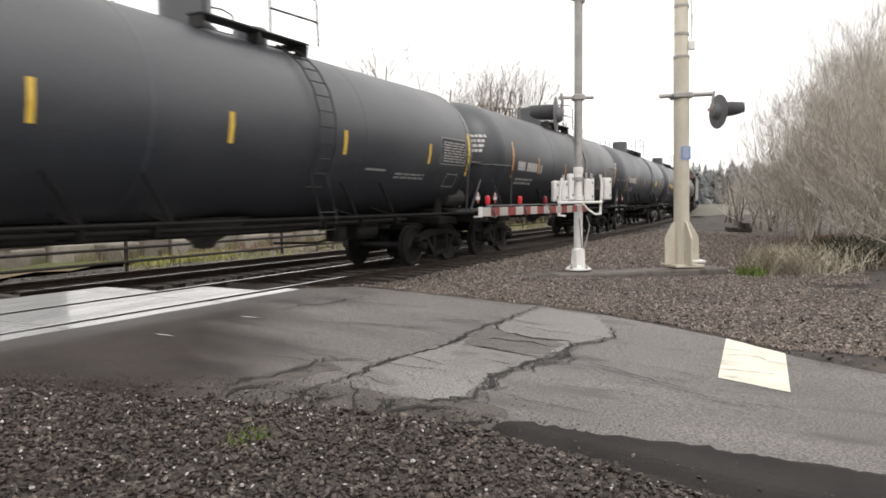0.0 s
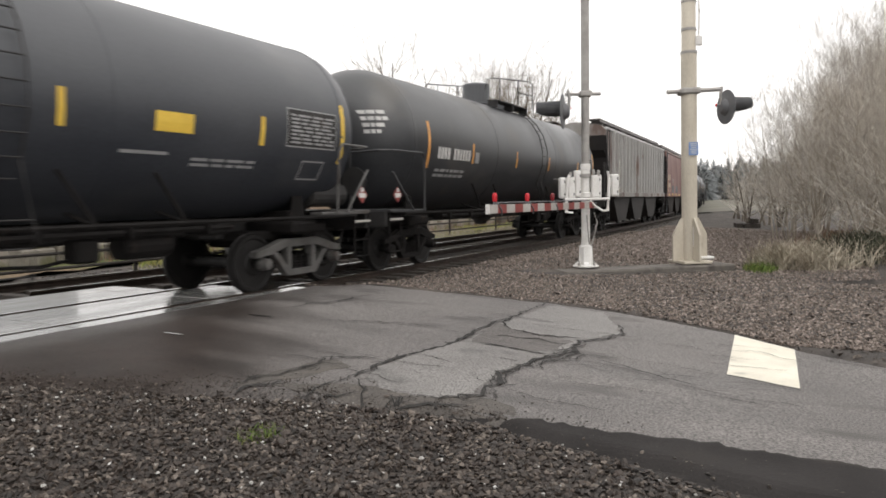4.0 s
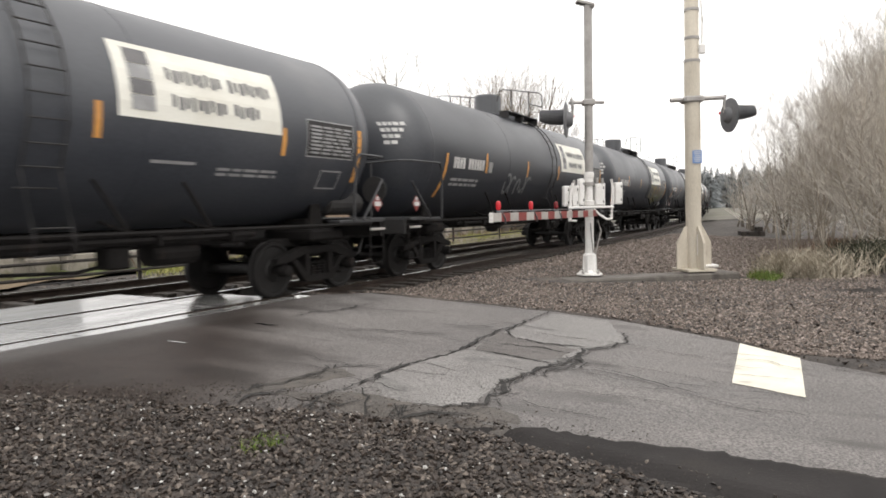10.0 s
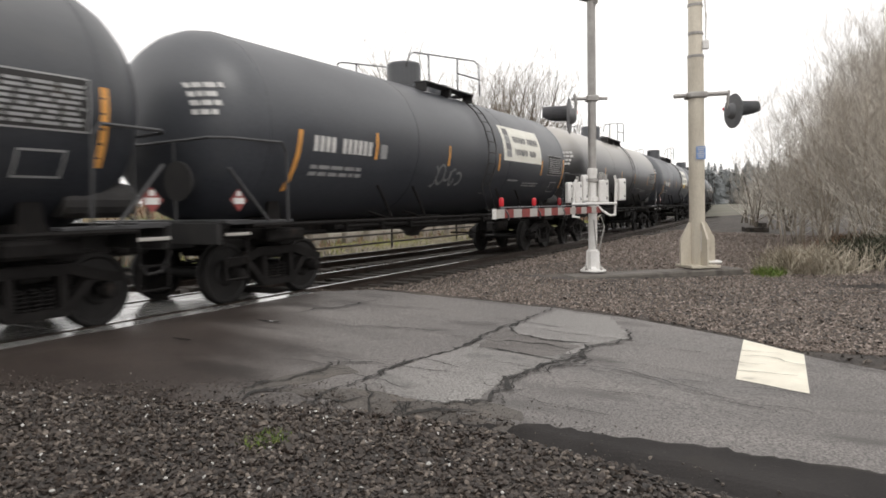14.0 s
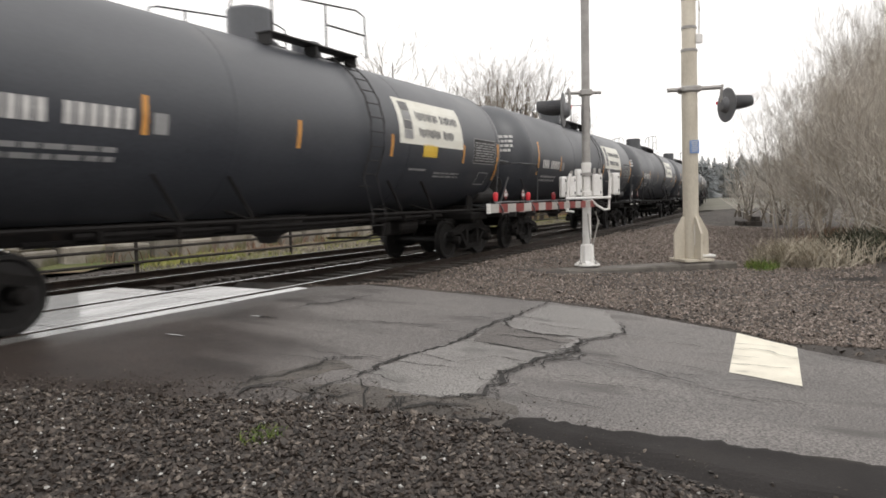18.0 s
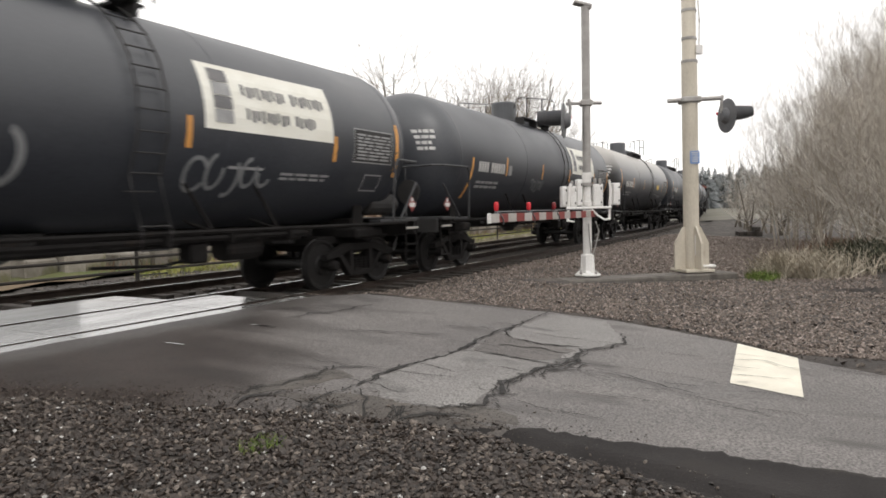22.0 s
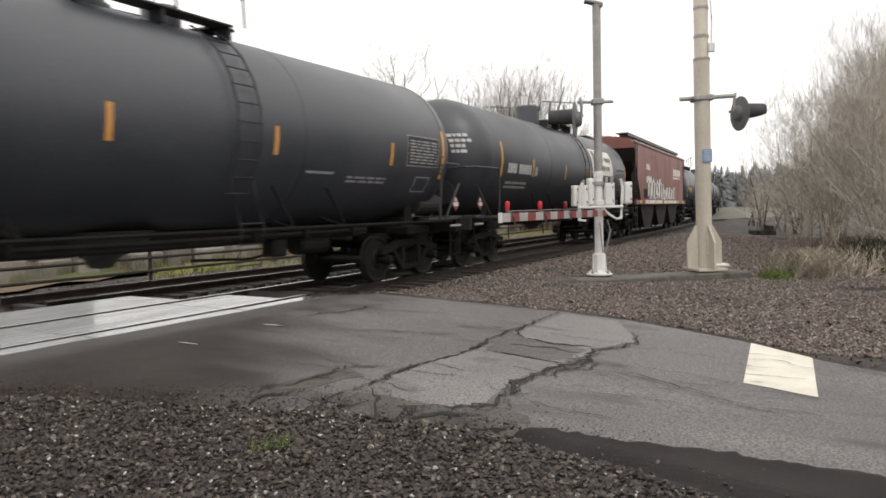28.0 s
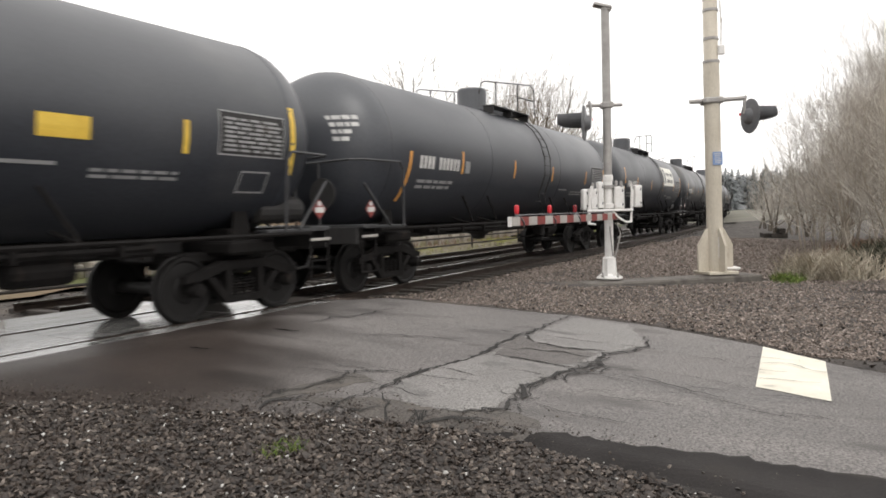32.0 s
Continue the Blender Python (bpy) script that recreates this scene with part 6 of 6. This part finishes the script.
stones("gravel", far, M_STONE_FAR, (0.013, 0.031), 2, "brown ballast gravel round the signal masts", 3)
stones("gravel", ballast, M_STONE, (0.025, 0.045), 3, "grey track ballast between the ties")
stones("gravel", pale, M_PALE, (0.005, 0.014), 4, "scattered pale pebbles in the gravel")

# stop bar
bx = [(8.33, 0.85), (7.83, 0.24), (6.13, 0.14), (6.35, 0.71)]
v, f = [], []
for j in range(25):
    for i in range(9):
        s, t = i / 8, j / 24
        ax, ay = bx[0][0] + (bx[1][0] - bx[0][0]) * s, bx[0][1] + (bx[1][1] - bx[0][1]) * s
        cx, cy = bx[3][0] + (bx[2][0] - bx[3][0]) * s, bx[3][1] + (bx[2][1] - bx[3][1]) * s
        X, Y = ax + (cx - ax) * t, ay + (cy - ay) * t
        v.append((X, Y, road_height(X, Y) + 0.005))
for j in range(24):
    for i in range(8):
        f.append((j * 9 + i, j * 9 + i + 1, j * 9 + i + 10, j * 9 + i + 9))
mesh_part("stop_bar", v, f, M_PAINTLINE, road, "cream painted stop bar, worn across the middle")


# ---- bare trees and shrubs ----
def segments_mesh(name, segs, material, parent=None, label=""):
    """Thin tapered three-sided twigs in one mesh."""
    if not segs:
        return None
    a = np.array([s[0] for s in segs], float)
    b = np.array([s[1] for s in segs], float)
    ra, rb = np.array([s[2] for s in segs]), np.array([s[3] for s in segs])
    d = b - a
    d /= np.linalg.norm(d, axis=1)[:, None] + 1e-9
    u = np.cross(d, (0.31, 0.17, 0.93))
    u /= np.linalg.norm(u, axis=1)[:, None] + 1e-9
    w = np.cross(d, u)
    v = []
    for p, r in ((a, ra), (b, rb)):
        for k in range(3):
            t = 2.0944 * k
            v.append(p + r[:, None] * (math.cos(t) * u + math.sin(t) * w))
    v = np.stack(v, 1).reshape(-1, 3)
    q = np.array([(0, 1, 4, 3), (1, 2, 5, 4), (2, 0, 3, 5)])
    at = np.arange(len(segs)) * 6
    f = np.concatenate([(q[None] + at[ra > 0.0045][:, None, None]).reshape(-1, 4), q[:1] + at[ra <= 0.0045][:, None]])
    me = bpy.data.meshes.new(name)
    me.from_pydata(v.tolist(), [], f.tolist())
    me.materials.append(material)
    ob = new(name, me)
    ob.parent = parent
    if label:
        ob["label"] = label
    return ob


def grow(rnd, p, d, length, r, depth, segs, spread, up, kids=(2, 4), bend=0.18, pieces=3, thin=0.003):
    """One branch and, from along it, its side branches."""
    if depth == 0:
        pieces = 2
    pts = [p]
    cur = p.copy()
    dd = d.copy()
    for k in range(pieces):
        dd = (dd + Vector((rnd.uniform(-bend, bend), rnd.uniform(-bend, bend), rnd.uniform(-bend, bend) + up))).normalized()
        nxt = cur + dd * (length / pieces)
        r0, r1 = r * (1 - 0.6 * k / pieces), r * (1 - 0.6 * (k + 1) / pieces)
        segs.append((cur[:], nxt[:], r0, r1))
        cur = nxt
        pts.append(cur)
    if depth == 0:
        return
    for k in range(rnd.randint(*kids)):
        t = rnd.uniform(0.35, 1.0) * pieces
        i = min(int(t), pieces - 1)
        q = pts[i].lerp(pts[i + 1], t - i)
        side = Vector((rnd.uniform(-1, 1), rnd.uniform(-1, 1), rnd.uniform(-0.3, 0.9))).normalized()
        grow(rnd, q, (dd + side * spread).normalized(), length * rnd.uniform(0.5, 0.72), max(r * 0.5, thin), depth - 1, segs, spread, up, kids, bend, pieces, thin)


def bare_tree(x, y, z, height, seed, mat=None, depth=4, label="", spread=0.75, name="bare_tree", kids=(3, 4), stems=1, girth=0.022, bend=0.2, tilt=0.25, thin=0.003, up=0.08):
    rnd = random.Random(seed)
    t = tagged(thing(name, x, y, z), label or "bare grey deciduous tree in early spring", "tree", "bare trees")
    trunk, crown = [], []
    for s in range(stems):
        lean = Vector((rnd.uniform(-tilt, tilt), rnd.uniform(-tilt, tilt), 1)).normalized() if stems > 1 else Vector((rnd.uniform(-0.06, 0.06), rnd.uniform(-0.06, 0.06), 1)).normalized()
        cur, dd = Vector((rnd.uniform(-0.3, 0.3) * (stems > 1), rnd.uniform(-0.3, 0.3) * (stems > 1), -0.1)), lean
        n = 7
        hh = height * rnd.uniform(0.75, 1.0) if stems > 1 else height
        for k in range(n):
            dd = (dd + Vector((rnd.uniform(-0.1, 0.1), rnd.uniform(-0.1, 0.1), 0.06))).normalized()
            nxt = cur + dd * hh * 0.8 / n
            r0 = hh * girth * (1 - k / (n + 1.0))
            r1 = hh * girth * (1 - (k + 1) / (n + 1.0))
            trunk.append((cur[:], nxt[:], r0, r1))
            if k >= 1:
                for j in range(rnd.randint(2, 4)):
                    a = rnd.uniform(0, 6.283)
                    out = Vector((math.cos(a), math.sin(a), rnd.uniform(0.35, 1.1))).normalized()
                    grow(rnd, cur.lerp(nxt, rnd.random()), out, hh * rnd.uniform(0.16, 0.32) * (1.15 - 0.5 * k / n), r1 * 0.4 + 0.003, depth - 2, crown, spread, up, kids, bend, 3, thin)
            cur = nxt
        segments_mesh("trunk", trunk, M_TWIG_RED if name == "bare_shrub" else M_BARK, t)
        trunk = []
    segments_mesh("crown", crown, mat or M_TWIG, t, "bare twiggy crown")
    return t


# bank of trees behind the railway
for k, (ang, dist, h) in enumerate(((33.6, 44, 11.2), (31.4, 40, 11.6), (28.0, 52, 11.5), (26.6, 47, 10.8), (25.4, 46, 12.2), (24.6, 50, 14.0), (23.8, 46, 13.2), (23.0, 48, 13.4), (22.0, 52, 13.5), (21.0, 50, 11.4), (19.8, 56, 10.4), (18.4, 60, 9.6))):
    x, y = dist * math.cos(radians(ang)), dist * math.sin(radians(ang))
    if k in (0, 1):
        bare_tree(x, y, land(x, y), h, 300 + k, M_FARTWIG, depth=5, kids=(2, 3), girth=0.02, bend=0.12, thin=0.0055)
    else:
        bare_tree(x, y, land(x, y), h, 300 + k, M_FARTWIG, depth=5, stems=3, kids=(2, 4), tilt=0.3, label="clump of bare pale-brown alder trees", girth=0.017, thin=0.0044)
# thicket beside the railway
rnd = random.Random(77)
spots = []
while len(spots) < 46:
    ang = rnd.uniform(-9.5, 3.1)
    dist = rnd.uniform(15.5, 32)
    if dist > 18.5 + 0.5 * max(0, ang + 1) or ang < -4:
        spots.append((ang, dist))
for k, (ang, dist) in enumerate(sorted(spots, key=lambda s: s[1])):
    x, y = dist * math.cos(radians(ang)), dist * math.sin(radians(ang))
    top = float(np.interp(ang, (-10, -5, -2, 0.6, 2.4, 3.4, 4.4), (16.2, 15.0, 13.8, 12.2, 10.2, 7.6, 4.6)))
    h = (dist * math.tan(radians(top)) + 1.3) * rnd.uniform(0.7, 1.08)
    bare_tree(x, y, land(x, y) - 0.05, h, 500 + k, M_TWIG if k % 3 else M_TWIG_RED, depth=5, stems=3, kids=(3, 5), spread=0.62, name="bare_shrub", label="dense leafless brown shrub in the lineside thicket", girth=0.0065, bend=0.13, tilt=0.24, thin=0.0019, up=0.03)
# low bramble bushes on the bank behind the fence
for k in range(20):
    x = 12.0 + 1.6 * k + rnd.uniform(-0.6, 0.6)
    y = track_y(x) + rnd.uniform(10.0, 12.5)
    bare_tree(x, y, land(x, y), rnd.uniform(1.5, 2.4), 800 + k, M_BRAMBLE, depth=4, stems=3, kids=(2, 3), spread=1.0, name="bramble_bush", label="russet leafless bramble bush behind the fence", girth=0.010, bend=0.4, tilt=0.8)
# slim leaning trees further along
for k, (ang, dist, h) in enumerate(((5.9, 48, 4.6), (5.2, 44, 5.0), (4.6, 36, 4.4), (3.9, 40, 5.6), (2.8, 38, 6.2))):
    x, y = dist * math.cos(radians(ang)), dist * math.sin(radians(ang))
    bare_tree(x, y, land(x, y) - 0.05, h, 700 + k, M_TWIG, depth=4, stems=3, kids=(2, 4), girth=0.016)


# ---- reeds and grass ----
def blades(name, places, material, length, width, seed, label, lean=0.5):
    rs = np.random.RandomState(seed)
    n = len(places)
    P = np.array(places)
    L = rs.uniform(length[0], length[1], n)
    a = rs.uniform(0, 6.283, n)
    tilt = rs.uniform(0.05, lean, n)
    d = np.stack([np.cos(a) * np.sin(tilt), np.sin(a) * np.sin(tilt), np.cos(tilt)], -1)
    sidev = np.stack([-np.sin(a + 0.8), np.cos(a + 0.8), 0 * a], -1) * rs.uniform(width[0], width[1], n)[:, None]
    mid = P + d * (L * 0.55)[:, None]
    tip = mid + (d + np.stack([np.cos(a), np.sin(a), -0.5 + 0 * a], -1) * 0.45) * (L * 0.45)[:, None]
    v = np.stack([P - sidev, P + sidev, mid + sidev * 0.8, mid - sidev * 0.8, tip], 1).reshape(-1, 3)
    base = np.arange(n) * 5
    f = [(b, b + 1, b + 2, b + 3) for b in base.tolist()] + [(b + 3, b + 2, b + 4) for b in base.tolist()]
    me = bpy.data.meshes.new(name)
    me.from_pydata(v.tolist(), [], f)
    me.materials.append(material)
    return tagged(new(name, me), label, "grass", kind="stuff")


def scatter(n, cx, cy, rx, ry, seed, turn=0.0):
    r = random.Random(seed)
    out = []
    while len(out) < n:
        u, w = r.gauss(0, 0.45), r.gauss(0, 0.45)
        if u * u + w * w > 1:
            continue
        x = cx + u * rx * math.cos(turn) - w * ry * math.sin(turn)
        y = cy + u * rx * math.sin(turn) + w * ry * math.cos(turn)
        if on_road(x, y) > -0.1:
            continue
        out.append((x, y, land(x, y) - 0.02))
    return out


def clumps(n, each, cx, cy, rx, ry, seed):
    """Places gathered into loose tufts."""
    r = random.Random(seed)
    out = []
    for px, py, pz in scatter(n, cx, cy, rx, ry, seed):
        for _ in range(r.randint(each // 3, each)):
            x, y = px + r.gauss(0, 0.09), py + r.gauss(0, 0.09)
            out.append((x, y, land(x, y) - 0.02))
    return out


blades("dry_reeds", clumps(80, 30, 16.75, 0.62, 0.9, 0.8, 11) + clumps(46, 24, 16.6, -0.2, 1.3, 0.9, 12), M_REED, (0.35, 0.85), (0.006, 0.012), 21, "clump of pale dry reeds at the foot of the thicket", 1.05)
blades("dry_grass", clumps(90, 20, 18.6, -2.2, 3.0, 1.6, 13) + clumps(110, 18, 24, -0.4, 6, 1.4, 14) + clumps(40, 20, 15.2, -3.1, 1.6, 1.0, 15), M_BRAMBLE, (0.15, 0.75), (0.004, 0.010), 22, "tangled dead brown grass under the shrubs", 1.35)
blades("green_grass", scatter(1500, 16.1, 1.15, 0.8, 0.35, 16), M_GRASS, (0.08, 0.25), (0.004, 0.009), 23, "tuft of fresh green grass by the footing", 0.8)
blades("weed", scatter(420, 3.26, 3.15, 0.2, 0.14, 17), M_GRASS, (0.04, 0.085), (0.004, 0.007), 24, "small green weed in the gravel", 1.2)
blades("bramble_leaves", scatter(2400, 17.9, -0.55, 1.2, 0.8, 18), M_IVY, (0.2, 0.85), (0.015, 0.04), 25, "dark green bramble leaves under the thicket", 1.2)
bank = []
r = random.Random(31)
while len(bank) < 11000:
    x = r.uniform(6, 70)
    y = track_y(x) + 8.5 + 9 * r.random()
    if y > 1.33 * x + 2:
        continue
    bank.append((x, y, land(x, y) + 0.02))
blades("bank_grass", bank, M_BRAMBLE, (0.25, 0.7), (0.010, 0.022), 26, "long dead grass on the bank behind the railway", 0.9)
bank = []
while len(bank) < 7000:
    x = r.uniform(6, 60)
    y = track_y(x) + 7.0 + 6 * r.random() ** 1.5
    if y < 1.33 * x and noise.noise((x * 0.25, y * 0.25, 9)) > -0.05:
        bank.append((x, y, land(x, y) + 0.02))
blades("bank_grass", bank, M_VERGE, (0.12, 0.32), (0.010, 0.020), 27, "green grass at the foot of the bank", 0.9)


verge = []
while len(verge) < 16000:
    x = r.uniform(10, 50)
    lat = 5.4 + 4.2 * r.random()
    y = track_y(x) + lat
    if y < 1.33 * x - 0.3 and noise.noise((x * 0.4, y * 0.4, 3)) > -0.25 - 0.03 * lat:
        verge.append((x, y, land(x, y) - 0.01))
blades("verge_grass", [p for k, p in enumerate(verge) if (k % 3 if p[0] < 18 else k % 3 == 0)], M_VERGE, (0.06, 0.2), (0.008, 0.016), 28, "yellow-green grass beyond the siding", 1.0)
blades("verge_grass", [p for k, p in enumerate(verge) if not (k % 3 if p[0] < 18 else k % 3 == 0)], M_REED, (0.08, 0.3), (0.007, 0.014), 29, "pale dead grass beyond the siding", 1.0)


# ---- distance ----
def conifer(x, y, z, h, seed):
    rnd = random.Random(seed)
    t = tagged(thing("conifer", x, y, z), "distant conifer in a far wood, greyed by painted haze", "tree", "far wood")
    segments_mesh("trunk", [((0, 0, -1.0), (0, 0, h * 0.9), h * 0.02, h * 0.004)], M_BARK, t)
    v, f = [], []
    for k in range(24):
        zz = h * (0.06 + 0.92 * k / 24)
        rr = h * 0.30 * (1 - (k / 24.5) ** 1.5)
        for j in range(12):
            a, reach = rnd.uniform(0, 6.283), rr * rnd.uniform(0.55, 1.25)
            tip = (reach * math.cos(a), reach * math.sin(a), zz - rnd.uniform(0.05, 0.35) * rr)
            w = 0.02 * h
            b = len(v)
            v += [(0, 0, zz + 0.03 * h), (tip[0] * 0.7 - w * math.sin(a), tip[1] * 0.7 + w * math.cos(a), tip[2] + 0.12 * rr), tip, (tip[0] * 0.7 + w * math.sin(a), tip[1] * 0.7 - w * math.cos(a), tip[2] + 0.02 * rr)]
            f += [(b, b + 1, b + 2), (b, b + 2, b + 3)]
    mesh_part("crown", v, f, M_CONIFER, t)
    return t


r = random.Random(8)
for k in range(260):
    ang, dist = r.uniform(-3, 14) if k < 190 else r.uniform(-14, 62), r.uniform(250, 330)
    x, y = dist * math.cos(radians(ang)), dist * math.sin(radians(ang))
    conifer(x, y, land(x, y), r.uniform(11.5, 16) * (1.0 if ang < 22 else 0.8), 900 + k)

# fence behind the railway
fence = tagged(thing("fence", 0, 13.0, -0.4), "low dark fence with posts and two rails behind the railway", "fence")
fence.matrix_world = Matrix.Identity(4)
for k in range(9):
    x = 5.65 + 5.9 * k
    y = track_y(x) + 6.3
    bm = B()
    box(bm, (0, 0, 0.5), (0.07, 0.07, 1.1), None, 0.008)
    p = part("post", bm, M_FENCE, fence)
    p.location = (x, y, -0.47)
for z in (-0.07, 0.265):
    bm = B()
    tube(bm, [(x, track_y(x) + 6.25, z) for x in [4.5 + 2.95 * k for k in range(17)]], 0.04, 6)
    part("rail", bm, M_FENCE, fence)

# row of old concrete blocks at the foot of the bank
rnd = random.Random(55)
bx0 = 9.0
for k in range(24):
    w = rnd.uniform(0.9, 1.5)
    h = rnd.uniform(0.55, 0.75)
    y = track_y(bx0) + 9.4 + rnd.uniform(-0.15, 0.15)
    for tier in range(2 if k % 3 else 1):
        hh = h * (1.0 if tier == 0 else rnd.uniform(0.6, 0.9))
        bm = B()
        box(bm, (0, 0, hh / 2), (w - 0.08, 0.7, hh), None, 0.05)
        ob = tagged(part("concrete_block", bm, M_BLOCK), "old grey concrete block with moss in a lineside row", "concrete block", "concrete blocks")
        ob.matrix_world = pose(bx0 + w / 2 + rnd.uniform(-0.05, 0.05), y + 0.12 * tier, land(bx0, y) - 0.02 + h * tier, 0, 0, rnd.uniform(-5, 5))
    bx0 += w + rnd.choice((0.03, 0.06, 0.35))

# white cabin and equipment beyond the crossing
cabin = tagged(thing("equipment_cabin", 11.2, 21.0, -0.45, -30), "white metal equipment cabin on legs beyond the rails", "cabin")
bm = B()
box(bm, (0, 0, 1.45), (4.2, 2.4, 2.1), None, 0.03)
part("wall", bm, M_SHED, cabin, "white metal cladding")
bm = B()
box(bm, (0, 0, 2.56), (4.4, 2.6, 0.12), None, 0.02)
part("roof", bm, M_SHED, cabin)
for sx in (-1.9, -0.6, 0.6, 1.9):
    for sy in (-1.0, 1.0):
        bm = B()
        box(bm, (sx, sy, 0.2), (0.12, 0.12, 0.45), None, 0.01)
        part("leg", bm, M_GALV, cabin)
bm = B()
box(bm, (-0.8, -1.22, 1.3), (0.8, 0.04, 1.7), None, 0.01)
part("door", bm, M_GALV, cabin, "grey metal door")

# low dark stack of old ties further along the line
stack = tagged(thing("tie_stack", 36.0, 3.35, land(36.0, 3.35), 12), "low dark stack of old timber ties", "timber stack")
for k in range(5):
    bm = B()
    box(bm, (0.05 * (k % 2), -0.5 + 0.26 * (k % 4) + 0.12 * (k // 4), 0.11 + 0.22 * (k // 4)), (1.5, 0.24, 0.21), (0, 0, 2 * (k % 3)), 0.015)
    part("tie", bm, M_TIE, stack)


# ---- what moves ----
WHEEL_R = 0.46


def motions():
    for car, mid in CARS:
        walk(car, [(t, car_pose(mid - SPEED * t)) for t in [i * 0.8 for i in range(41)]])
        # the wheels roll while the car passes; before and after, they rest
        first, last = max(0.0, (mid - 26) / SPEED), min(32.0, (mid - 2) / SPEED)
        if last - first < 0.2 or mid < 0:
            continue
        spin = [round(first * FPS) / FPS + n / FPS for n in range(int((last - first) * FPS))]
        for w in [o for o in car.children if o.name.startswith("wheelset")]:
            x = w.location.x
            rows = [(t, pose(x, 0, WHEEL_R + RAIL_TOP, 0, -math.degrees(SPEED * (t - spin[0]) / WHEEL_R), 0)) for t in spin]
            start = [(0.0, rows[0][1])] if spin[0] > 0.02 else []
            end = [(32.0, rows[-1][1])] if spin[-1] < 31.98 else []
            walk(w, start + rows + end)


motions()
